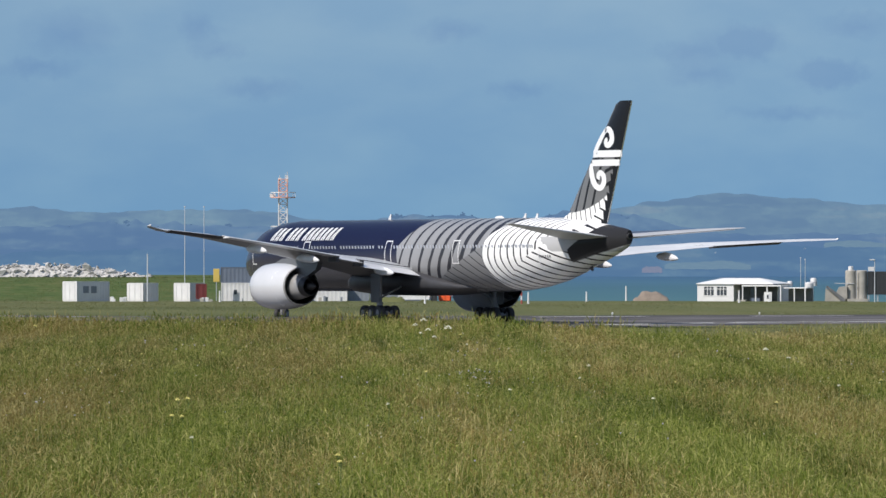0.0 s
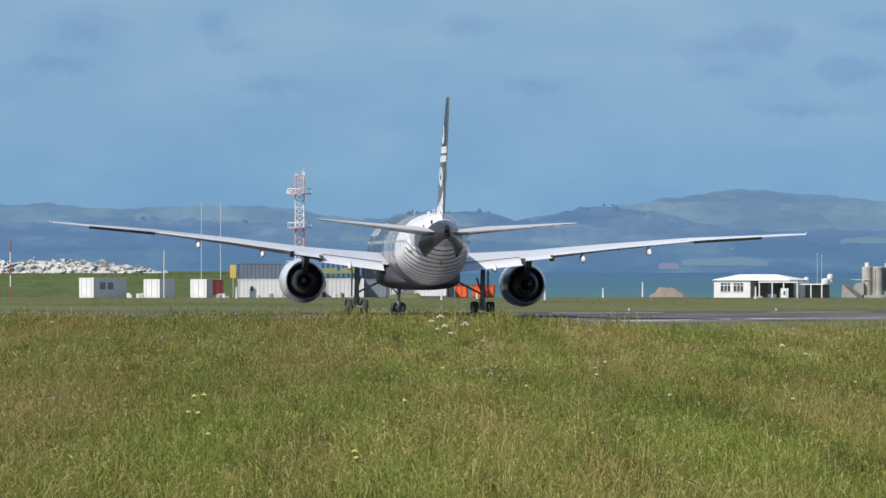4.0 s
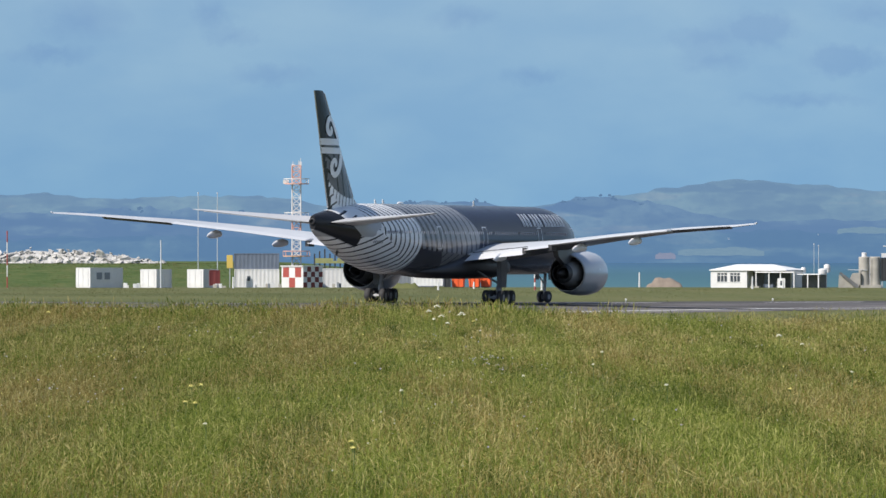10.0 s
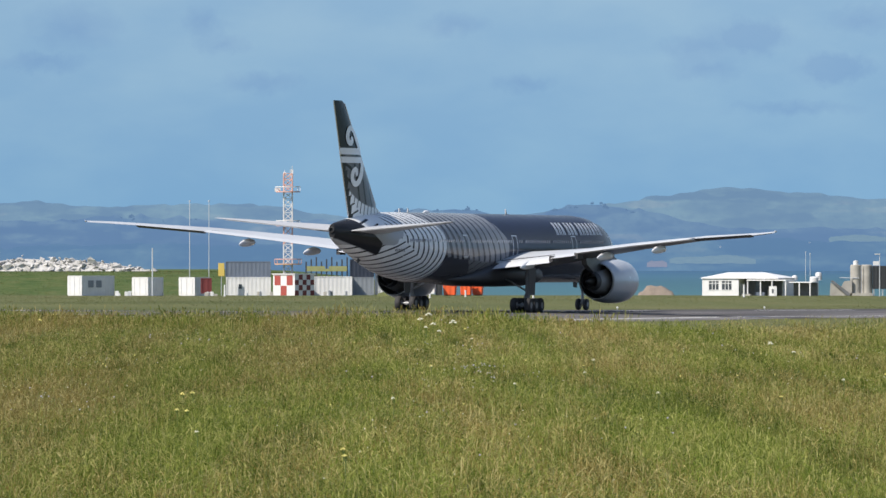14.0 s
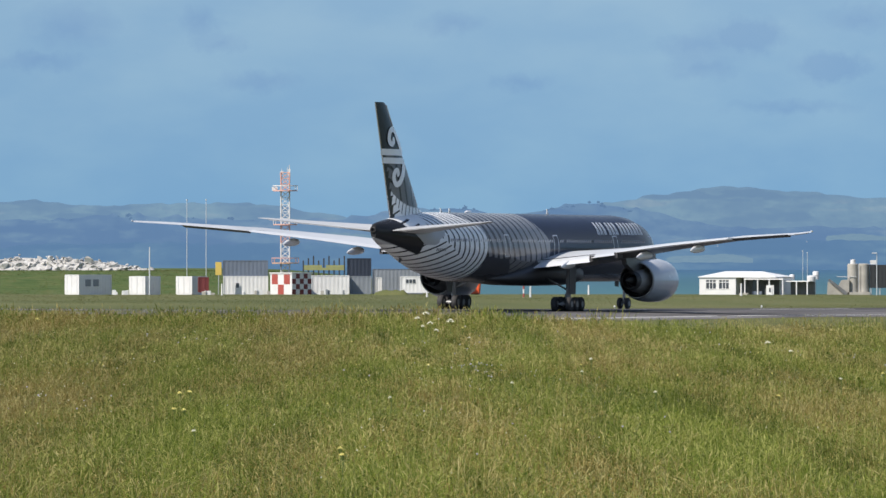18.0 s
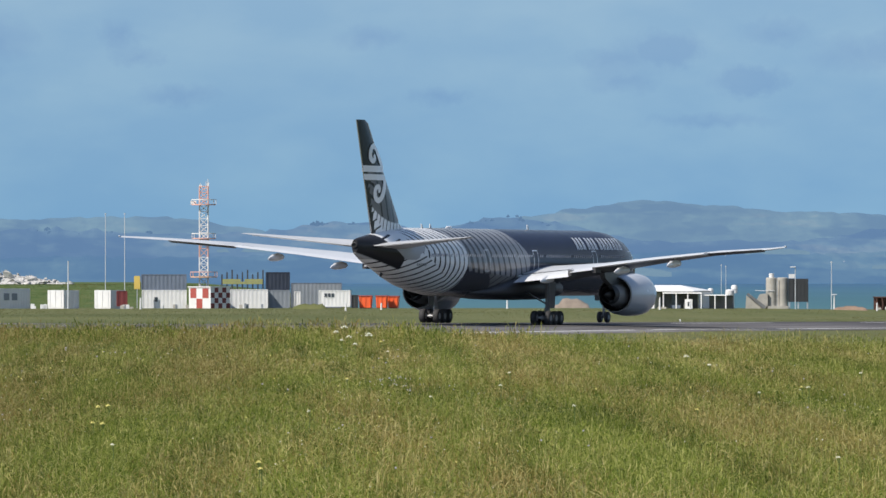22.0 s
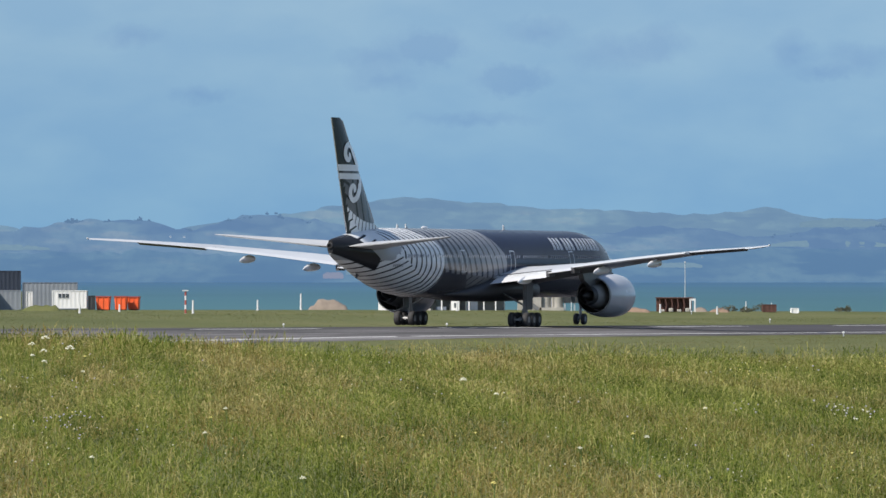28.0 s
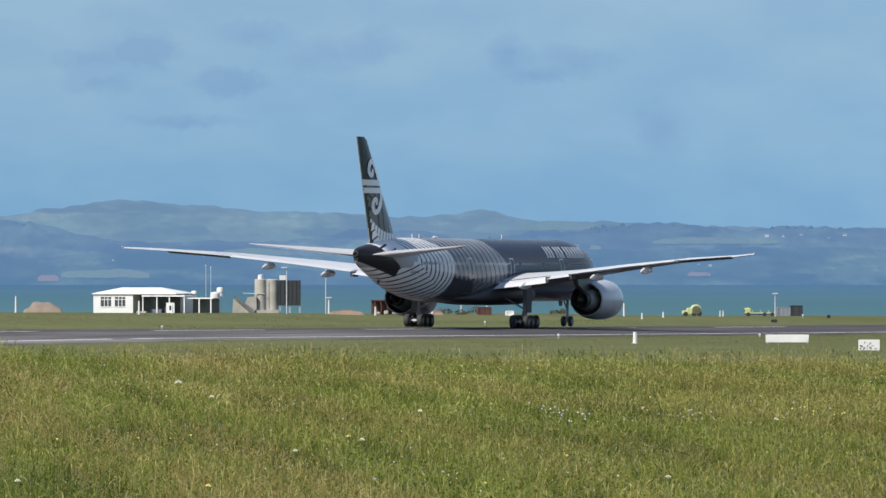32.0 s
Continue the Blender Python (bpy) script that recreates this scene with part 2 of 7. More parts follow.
def livery():
    """Black forward, grey ribs amidships, white fern ribs aft, black tail cone."""
    n = Nodes("fuselage_livery_paint")
    co, x, y, z = n.where()
    s = n.math("SUBTRACT", 37.1, x)
    zz = n.math("DIVIDE", n.math("SUBTRACT", z, 5.55), 3.1)
    # wavering of hand-cut edges
    wav = n.math("MULTIPLY", n.math("SUBTRACT", n.noise(0.35, 1.0), 0.5), 0.5)
    down = n.math("MAXIMUM", n.math("MULTIPLY", zz, -1.0), 0.0)
    below = n.math("MULTIPLY", n.math("POWER", down, 2.0), 1.6)
    right = n.math("SUBTRACT", 1.0, n.step(y, 0.0, 0.05))
    left = n.math("SUBTRACT", 1.0, right)
    # ribs that lean aft towards the crown, with gaps that widen aft
    lean = n.math("SUBTRACT", n.math("MULTIPLY", zz, 1.5), n.math("MULTIPLY", down, 0.9))
    s_rib = n.math("ADD", n.math("SUBTRACT", s, lean), wav)
    fr = n.math("FRACT", n.math("DIVIDE", s_rib, n.math("SUBTRACT", 1.9, n.math("MULTIPLY", right, 0.5))))
    gap = n.math("ADD", n.math("ADD", 0.17, n.math("MULTIPLY", wav, 0.12)), n.math("MULTIPLY", n.math("SUBTRACT", s_rib, 36.0), 0.019))
    rib = n.step(fr, gap, 0.025)
    # navy high, grey low: reflections and haze put into the black paint
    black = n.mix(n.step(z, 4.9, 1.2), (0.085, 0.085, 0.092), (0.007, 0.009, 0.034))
    grey = n.mix(rib, (0.034, 0.035, 0.042), (0.265, 0.27, 0.28))
    # the flank's foot: black on the right, crossed leaves on the left
    foot_r = n.math("ADD", n.math("ADD", 4.5, n.math("MULTIPLY", wav, 1.2)), n.math("MULTIPLY", n.math("SUBTRACT", s, 44.0), 0.04))
    foot_l = n.math("ADD", 4.05, n.math("MULTIPLY", n.math("SUBTRACT", n.math("MAXIMUM", s, 42.6), 44.3), 0.30))
    foot = n.math("ADD", n.math("MULTIPLY", right, foot_r), n.math("MULTIPLY", left, foot_l))
    low = n.step(z, foot, 0.05)
    leaf_z = n.math("ADD", n.math("ADD", z, n.math("MULTIPLY", s, 0.41)), n.math("MULTIPLY", wav, 0.5))
    leaf_f = n.step(n.math("FRACT", n.math("DIVIDE", leaf_z, 0.80)), 0.12, 0.03)
    leaf = n.mix(leaf_f, (0.035, 0.035, 0.04), (0.20, 0.204, 0.21))
    leaf_l = n.step(s, n.math("ADD", 40.2, n.math("MULTIPLY", n.math("SUBTRACT", 4.0, z), 1.3)), 0.15)
    leaf_r = n.math("SUBTRACT", 1.0, n.step(s, n.math("ADD", 44.0, n.math("MULTIPLY", n.math("SUBTRACT", z, 3.4), 1.6)), 0.1))
    leaf_on = n.math("ADD", n.math("MULTIPLY", leaf_l, left), n.math("MULTIPLY", leaf_r, right))
    lowcol = n.mix(leaf_on, black, leaf)
    mid = n.mix(low, lowcol, grey)
    front = n.math("ADD", 35.3, n.math("MULTIPLY", n.math("MAXIMUM", n.math("SUBTRACT", zz, 0.2), 0.0), 4.0))
    col = n.mix(n.step(s, front, 0.05), black, mid)
    # white fern: edge sweeps aft over the crown
    top = n.math("POWER", n.math("MAXIMUM", n.math("SUBTRACT", zz, 0.25), 0.0), 2.0)
    edge = n.math("ADD", 51.7, n.math("ADD", n.math("MULTIPLY", top, 8.5), n.math("MULTIPLY", below, 1.4)))
    w_rib = n.math("SUBTRACT", n.math("SUBTRACT", s, n.math("MULTIPLY", below, 1.9)), n.math("MULTIPLY", top, 6.0))
    w_fr = n.step(n.math("FRACT", n.math("DIVIDE", n.math("ADD", w_rib, wav), 1.12)), n.math("ADD", 0.20, n.math("MULTIPLY", right, 0.07)), 0.04)
    upper = n.mix(w_fr, (0.016, 0.016, 0.02), (0.84, 0.84, 0.83))
    # lower frond: long ribs that run down and aft
    run = n.math("SUBTRACT", s, 54.0)
    f_c = n.math("ADD", z, n.math("SUBTRACT", n.math("MULTIPLY", run, 0.42), n.math("MULTIPLY", n.math("MULTIPLY", run, run), 0.008)))
    f_fr = n.step(n.math("FRACT", n.math("DIVIDE", n.math("ADD", f_c, n.math("MULTIPLY", wav, 0.3)), 0.66)), 0.23, 0.05)
    lower = n.mix(f_fr, (0.016, 0.016, 0.02), (0.84, 0.84, 0.83))
    frond = n.math("ADD", 2.5, n.math("MULTIPLY", n.math("POWER", n.math("MAXIMUM", n.math("DIVIDE", n.math("SUBTRACT", s, 54.6), 10.0), 0.0), 0.7), 4.9))
    is_low = n.math("SUBTRACT", 1.0, n.step(z, frond, 0.05))
    solid = n.math("MULTIPLY", n.step(s, 63.8, 0.2), n.step(z, 5.6, 0.1))
    upper = n.mix(solid, upper, (0.84, 0.84, 0.83))
    white = n.mix(is_low, upper, lower)
    col = n.mix(n.step(s, edge, 0.06), col, white)
    # bare grey sealing plate behind the tailplane root
    lobe = n.math("MULTIPLY", n.math("ABSOLUTE", n.math("SUBTRACT", n.math("FRACT", n.math("MULTIPLY", z, 1.6)), 0.5)), 0.7)
    plate = n.math("MULTIPLY", n.step(s, n.math("ADD", n.math("ADD", 60.6, lobe), n.math("MULTIPLY", n.math("SUBTRACT", 7.0, z), 1.7)), 0.05), n.math("MULTIPLY", n.step(z, 5.75, 0.04), n.math("SUBTRACT", 1.0, n.step(z, 7.0, 0.04))))
    col = n.mix(plate, col, (0.42, 0.425, 0.43))
    cone = n.math("ADD", 65.0, n.math("MULTIPLY", n.math("MAXIMUM", n.math("SUBTRACT", z, 5.9), 0.0), 1.9))
    sides = n.step(z, n.math("ADD", 4.85, n.math("MULTIPLY", n.math("SUBTRACT", s, 65.0), 0.195)), 0.05)
    col = n.mix(n.math("MULTIPLY", n.step(s, cone, 0.06), sides), col, (0.028, 0.028, 0.030))
    dust = n.noise(0.6, 5.0)
    return n.end(col, n.math("ADD", 0.14, n.math("MULTIPLY", dust, 0.14)), 0.0, 0.0, 0.11)


def fin_livery():
    """Black fin with a grey leaf weave and a white frond over its root."""
    n = Nodes("fin_livery_paint")
    co, x, y, z = n.where()
    s = n.math("SUBTRACT", 37.1, x)
    u = n.math("SUBTRACT", s, n.math("MULTIPLY", n.math("SUBTRACT", z, 9.0), 0.62))
    # grey chevron weave on the lower half
    spine = n.math("SUBTRACT", u, 66.2)
    fore = n.step(n.math("MULTIPLY", spine, -1.0), 0.0, 0.05)
    c_fore = n.math("FRACT", n.math("DIVIDE", n.math("ADD", n.math("MULTIPLY", spine, -1.0), n.math("MULTIPLY", z, -0.16)), 1.35))
    c_aft = n.math("FRACT", n.math("DIVIDE", n.math("ADD", n.math("MULTIPLY", spine, 0.32), n.math("MULTIPLY", z, -0.9)), 1.25))
    chev = n.math("ADD", n.math("MULTIPLY", fore, c_fore), n.math("MULTIPLY", n.math("SUBTRACT", 1.0, fore), c_aft))
    g = n.mix(n.step(chev, 0.26, 0.03), (0.016, 0.016, 0.018), (0.15, 0.152, 0.155))
    lim = n.math("ADD", 13.0, n.math("MULTIPLY", n.math("SUBTRACT", u, 63.5), 0.35))
    col = n.mix(n.step(z, lim, 0.05), g, (0.011, 0.011, 0.014))
    # white frond: upright leaflets ahead of its spine, level ones with ragged tips behind
    rise = n.math("MULTIPLY", n.math("POWER", n.math("MAXIMUM", n.math("SUBTRACT", s, 62.0), 0.0), 2.2), 0.0225)
    crest = n.math("ADD", 9.0, rise)
    sp = n.math("SUBTRACT", s, n.math("ADD", 67.0, n.math("MULTIPLY", n.math("SUBTRACT", z, 9.13), 1.44)))
    ahead = n.step(n.math("MULTIPLY", sp, -1.0), 0.0, 0.04)
    rib_a = n.step(n.math("FRACT", n.math("DIVIDE", n.math("ADD", s, n.math("MULTIPLY", z, 0.25)), 0.84)), 0.2, 0.05)
    tip = n.math("FRACT", n.math("DIVIDE", n.math("ADD", z, n.math("MULTIPLY", sp, 0.2)), 0.62))
    rib_b = n.step(tip, 0.2, 0.04)
    rib = n.math("ADD", n.math("MULTIPLY", ahead, rib_a), n.math("MULTIPLY", n.math("SUBTRACT", 1.0, ahead), rib_b))
    fr = n.mix(rib, (0.02, 0.02, 0.02), (0.84, 0.84, 0.83))
    under = n.math("SUBTRACT", 1.0, n.step(z, crest, 0.05))
    col = n.mix(under, col, fr)
    te = n.math("SUBTRACT", n.math("ADD", 68.25, n.math("MULTIPLY", n.math("SUBTRACT", z, 8.0), 0.41)), n.math("ADD", 0.35, n.math("MULTIPLY", tip, 0.45)))
    col = n.mix(n.step(s, te, 0.04), col, (0.012, 0.012, 0.014))
    return n.end(col, 0.24, 0.0, 0.0, 0.16)


M_LIVERY = livery()
M_FIN = fin_livery()


# ---- mesh helpers ----
def part(name, bm, material, parent=None, label="", m=None, smooth=False):
    """Links a bmesh as one mesh object under a thing or under a part."""
    me = bpy.data.meshes.new(name)
    if m is not None:
        bm.transform(m)
    bm.normal_update()
    if smooth:
        for e in bm.edges:
            e.smooth = e.calc_face_angle(0.0) < 0.75
    bm.to_mesh(me)
    bm.free()
    if smooth:
        for p in me.polygons:
            p.use_smooth = True
    for q in material if isinstance(material, (list, tuple)) else (material,):
        me.materials.append(q)
    ob = new(name, me)
    if parent is not None:
        ob.parent = parent
    if label:
        ob["label"] = label
    return ob


def again(name, src, parent, m):
    """One more object on the mesh of src."""
    ob = new(name, src.data)
    ob.parent = parent
    ob.matrix_basis = m
    return ob


def thing(name, m, label, category, group="", kind=""):
    ob = new(name)
    ob.matrix_basis = m
    return tagged(ob, label, category, group, kind)


def box(x0, x1, y0, y1, z0, z1, bm=None, bev=0.0):
    bm = bm or bmesh.new()
    vs = [bm.verts.new(p) for p in ((x0, y0, z0), (x1, y0, z0), (x1, y1, z0), (x0, y1, z0), (x0, y0, z1), (x1, y0, z1), (x1, y1, z1), (x0, y1, z1))]
    fs = [bm.faces.new([vs[i] for i in q]) for q in ((3, 2, 1, 0), (4, 5, 6, 7), (0, 1, 5, 4), (1, 2, 6, 5), (2, 3, 7, 6), (3, 0, 4, 7))]
    if bev:
        es = list({e for f in fs for e in f.edges})
        bmesh.ops.bevel(bm, geom=es, offset=bev, segments=1, affect="EDGES")
    return bm


def prism(poly, z0, z1, bm=None, axis="z"):
    """A polygon of (a, b) pushed along an axis: z -> (a, b, z), y -> (a, y, b), x -> (x, a, b)."""
    bm = bm or bmesh.new()

    def p(a, b, h):
        return (a, b, h) if axis == "z" else (a, h, b) if axis == "y" else (h, a, b)

    lo = [bm.verts.new(p(a, b, z0)) for a, b in poly]
    hi = [bm.verts.new(p(a, b, z1)) for a, b in poly]
    bm.faces.new(lo[::-1])
    bm.faces.new(hi)
    n = len(poly)
    for i in range(n):
        bm.faces.new((lo[i], lo[(i + 1) % n], hi[(i + 1) % n], hi[i]))
    bmesh.ops.recalc_face_normals(bm, faces=bm.faces)
    return bm


def loft(rings, bm=None, caps=True, closed=True):
    """Skins a list of rings of points."""
    bm = bm or bmesh.new()
    vs = [[bm.verts.new(p) for p in r] for r in rings]
    n = len(rings[0])
    for a, b in zip(vs, vs[1:]):
        for i in range(n if closed else n - 1):
            bm.faces.new((a[i], a[(i + 1) % n], b[(i + 1) % n], b[i]))
    if caps:
        bm.faces.new(vs[0][::-1])
        bm.faces.new(vs[-1])
    bmesh.ops.recalc_face_normals(bm, faces=bm.faces)
    return bm


def turned(profile, n=32, axis="x", at=(0, 0, 0), bm=None, caps=True):
    """A profile of (along, radius) turned round an axis."""
    rings = []
    for a, r in profile:
        ring = []
        for i in range(n):
            c, s = math.cos(2 * math.pi * i / n) * r, math.sin(2 * math.pi * i / n) * r
            q = (a, c, s) if axis == "x" else (c, a, s) if axis == "y" else (c, s, a)
            ring.append((q[0] + at[0], q[1] + at[1], q[2] + at[2]))
        rings.append(ring)
    return loft(rings, bm, caps)


def rod(a, b, r, n=8, bm=None, r2=None):
    """A round bar from a to b."""
    a, b = Vector(a), Vector(b)
    q = (b - a).to_track_quat("Z", "Y").to_matrix()
    rings = []
    for p, rr in ((a, r), (b, r if r2 is None else r2)):
        rings.append([p + q @ Vector((math.cos(2 * math.pi * i / n) * rr, math.sin(2 * math.pi * i / n) * rr, 0)) for i in range(n)])
    return loft(rings, bm)


# ---- the ground ----
SIN_R, COS_R = math.sin(radians(21.3)), math.cos(radians(21.3))


def smooth01(a, b, v):
    t = np.clip((v - a) / (b - a), 0, 1)
    return t * t * (3 - 2 * t)


def lie(x, y):
    """Height of the land: level field, a cambered runway that falls away, a bank by the shore and the sea bed."""
    x, y = np.asarray(x, float), np.asarray(y, float)
    al = (x - 1.04) * SIN_R + (y - 797.2) * COS_R
    pe = (x - 1.04) * COS_R - (y - 797.2) * SIN_R
    z = 0.05 + np.interp(al, (0, 230, 560, 700), (0, -0.966, -2.35, -2.5)) + np.interp(pe, (-28, -7, 32), (-0.12, 0.111, -0.509))
    far = smooth01(0, 250, al)
    w = np.where(pe > 0, 1 - smooth01(45 + 75 * far, 95 + 205 * far, pe), 1 - smooth01(45, 95 - 15 * far, -pe)) * (1 - smooth01(1000, 1400, al)) * smooth01(-160, -90, al)
    z = z * w
    # the verge behind the falling runway stays above the sea
    z = z + smooth01(28, 40, -pe) * np.maximum(0, -0.8 - z)
    # a swell of the near field
    z = z + (0.22 + 0.24 * (1 - smooth01(-4, 9, x - y * 0.004))) * smooth01(470, 585, y) * (1 - smooth01(640, 690, y)) * (1 - smooth01(24, 44, x))
    side = 1 - smooth01(-26, 2, x / np.maximum(y, 1) * 1180)
    z = z + 2.95 * smooth01(1168, 1262, y) * side
    z = z - 4.2 * smooth01(1560, 1660, y)
    # right of the bank the land slopes down to a nearer shore, soonest past the shelter
    z = z - 0.012 * np.maximum(0, y - 1172) * smooth01(-0.006, 0.002, x / np.maximum(y, 1)) * (1 - smooth01(0.0478, 0.0500, x / np.maximum(y, 1)))
    beach = 4.8 - (0.00462 + 0.0002 * smooth01(0.072, 0.095, x / np.maximum(y, 1))) * (y - 95)
    beach = beach - 0.004 * np.maximum(0, y - 1240)
    z = z - np.maximum(0, z - beach) * smooth01(0.0478, 0.0500, x / np.maximum(y, 1)) * smooth01(1000, 1100, y)
    return z


def lie1(x, y):
    return float(lie(x, y))


def ground_material():
    n = Nodes("mown_grass_ground")
    co, x, y, z = n.where()
    big = n.noise(0.02, 3.0, 0.5, co)
    mid = n.noise(0.35, 4.0, 0.6, co)
    f = n.math("ADD", n.math("MULTIPLY", big, 0.6), n.math("MULTIPLY", mid, 0.4))
    col = n.ramp(f, (0.36, (0.094, 0.108, 0.040)), (0.5, (0.120, 0.132, 0.052)), (0.64, (0.150, 0.150, 0.066)))
    fresh = n.ramp(mid, (0.35, (0.052, 0.092, 0.024)), (0.5, (0.080, 0.118, 0.034)), (0.65, (0.125, 0.135, 0.050)))
    bank = n.math("MULTIPLY", n.step(y, 1172.0, 8.0), n.math("SUBTRACT", 1.0, n.step(x, -12.0, 6.0)))
    col = n.mix(bank, col, fresh)
    n.bump(n.noise(2.5, 3.0, 0.6, co), 0.2, 0.6)
    return n.end(col, 0.9, 0.0, 0.0, 0.15)


M_GROUND = ground_material()


def sheet(name, xs, ys, f, material, kind_label, category, lift=0.0, m=None):
    """A grid over xs by ys with heights from f."""
    gx, gy = np.meshgrid(np.asarray(xs, float), np.asarray(ys, float))
    px, py = (gx, gy) if m is None else m(gx, gy)
    gz = f(px, py) + lift
    co = np.stack([px, py, gz], -1).reshape(-1, 3)
    nx, ny = len(xs), len(ys)
    i = np.arange(nx * ny).reshape(ny, nx)
    q = np.stack([i[:-1, :-1], i[:-1, 1:], i[1:, 1:], i[1:, :-1]], -1).reshape(-1, 4)
    me = bpy.data.meshes.new(name)
    me.from_pydata(co.tolist(), [], q.tolist())
    me.materials.append(material)
    for p in me.polygons:
        p.use_smooth = True
    return tagged(new(name, me), kind_label, category, "", "structure")


xs = np.concatenate([np.linspace(-2600, -200, 13), np.arange(-180, 320, 8.0), np.linspace(340, 2600, 13)])
ys = np.concatenate([np.linspace(-400, 120, 6), np.arange(140, 1680, 10.0), np.linspace(1700, 4980, 8)])
sheet("ground", xs, ys, lie, M_GROUND, "green and straw-coloured airfield grass reaching the shore", "ground")


def water_material():
    n = Nodes("harbour_water")
    co, x, y, z = n.where()
    drift = n.noise(0.004, 3.0, 0.5, co, (1, 0.25, 1))
    near_water = n.ramp(drift, (0.3, (0.048, 0.128, 0.150)), (0.7, (0.064, 0.158, 0.178)))
    # deep is the far water's bluer tint: distance haze put into the colour
    deep = n.ramp(drift, (0.3, (0.042, 0.112, 0.196)), (0.7, (0.054, 0.138, 0.230)))
    out_to_sea = n.math("ADD", n.math("DIVIDE", y, 1000.0), n.math("MULTIPLY", drift, 1.0))
    col = n.mix(n.step(out_to_sea, 3.1, 1.2), near_water, deep)
    n.bump(n.noise(0.25, 4.0, 0.6, None, (1, 0.4, 1)), 0.3, 0.4)
    return n.end(col, 0.6, 0.0, 0.0, 0.14)


bm = bmesh.new()
for p in ((-2600, 1600, -1.0), (-14, 1600, -1.0), (-4, 1258, -1.0), (138, 1258, -1.0), (262, 1600, -1.0), (2600, 1640, -1.0), (2600, 4985, -1.0), (-2600, 4985, -1.0)):
    bm.verts.new(p)
bm.faces.new(bm.verts)
tagged(part("water", bm, water_material()), "turquoise harbour water behind the airfield", "water", "", "structure")


def runway_axes(n, x, y):
    """Along and across the runway, as one vector to hang streaks on."""
    dx, dy = n.math("SUBTRACT", x, 1.04), n.math("SUBTRACT", y, 797.2)
    pe = n.math("SUBTRACT", n.math("MULTIPLY", dx, COS_R), n.math("MULTIPLY", dy, SIN_R))
    al = n.math("ADD", n.math("MULTIPLY", dx, SIN_R), n.math("MULTIPLY", dy, COS_R))
    v = n.add("ShaderNodeCombineXYZ")
    n.put(v.inputs[0], pe)
    n.put(v.inputs[1], al)
    return pe, al, v.outputs[0]


def asphalt_material():
    n = Nodes("runway_asphalt")
    co, x, y, z = n.where()
    pe, al, axes = runway_axes(n, x, y)
    big = n.noise(0.05, 4.0, 0.6, axes, (1, 0.25, 1))
    streak = n.noise(0.55, 4.0, 0.65, axes, (1, 0.035, 1))
    fine = n.noise(3.0, 3.0, 0.6, co)
    f = n.math("ADD", n.math("ADD", n.math("MULTIPLY", big, 0.4), n.math("MULTIPLY", streak, 0.45)), n.math("MULTIPLY", fine, 0.15))
    col = n.ramp(f, (0.41, (0.054, 0.051, 0.051)), (0.50, (0.120, 0.114, 0.112)), (0.58, (0.215, 0.206, 0.204)))
    # tyre rubber down the middle
    rub = n.math("SUBTRACT", 1.0, n.step(n.math("ADD", n.math("ABSOLUTE", n.math("ADD", pe, 3.0)), n.math("MULTIPLY", streak, 8.0)), 9.5, 4.0))
    col = n.mix(n.math("MULTIPLY", rub, 0.5), col, (0.040, 0.038, 0.040))
    # a newer, darker seal farther along
    seal = n.step(n.math("ADD", al, n.math("MULTIPLY", streak, 30.0)), 115.0, 50.0)
    col = n.mix(n.math("MULTIPLY", seal, 0.72), col, (0.062, 0.058, 0.066))
    n.bump(fine, 0.02, 0.4)
    return n.end(col, 0.88, 0.0, 0.0, 0.12)


def line_material():
    """White paint worn through to the asphalt in streaks."""
    n = Nodes("runway_line_paint")
    co, x, y, z = n.where()
    pe, al, axes = runway_axes(n, x, y)
    worn = n.step(n.noise(0.5, 5.0, 0.7, axes, (1, 0.12, 1)), 0.66, 0.08)
    col = n.mix(worn, n.ramp(n.noise(2.0, 3.0), (0.3, (0.64, 0.64, 0.62)), (0.7, (0.78, 0.78, 0.76))), (0.17, 0.162, 0.16))
    return n.end(col, 0.75, 0.0, 0.0, 0.2)


M_ASPHALT = asphalt_material()
M_LINE = line_material()


def along(a, p):
    """Runway coordinates, along and to its side, to the plan."""
    return 1.04 + a * SIN_R + p * COS_R, 797.2 + a * COS_R - p * SIN_R


sheet("runway", np.linspace(-27, 33, 9), np.linspace(-75, 800, 72), lie, M_ASPHALT, "grey asphalt runway with pale worn patches", "runway", 0.03,
      lambda p, a: along(a, p))
sheet("taxiway", np.linspace(-150, -4, 20), np.linspace(838, 866, 5), lie, M_ASPHALT, "grey asphalt taxiway leading to the runway end", "taxiway", 0.026)
for nm, p0, p1, a0, a1 in (("edge_line", 25.6, 26.5, -60, 800), ("edge_line", -22.5, -21.6, -20, 800), ("centre_line", -0.4, 0.5, 20, 50), ("centre_line", -0.4, 0.5, 80, 110),
                           ("centre_line", -0.4, 0.5, 140, 170), ("centre_line", -0.4, 0.5, 200, 230), ("centre_line", -0.4, 0.5, 260, 290)):
    sheet(nm, (p0, p1), np.linspace(a0, a1, 40), lie, M_LINE, "worn white painted runway line", "runway line", 0.045, lambda p, a: along(a, p))
sheet("taxi_line", np.linspace(-150, -4, 20), (848, 849.4), lie, M_LINE, "worn white painted taxiway line", "taxiway line", 0.042)


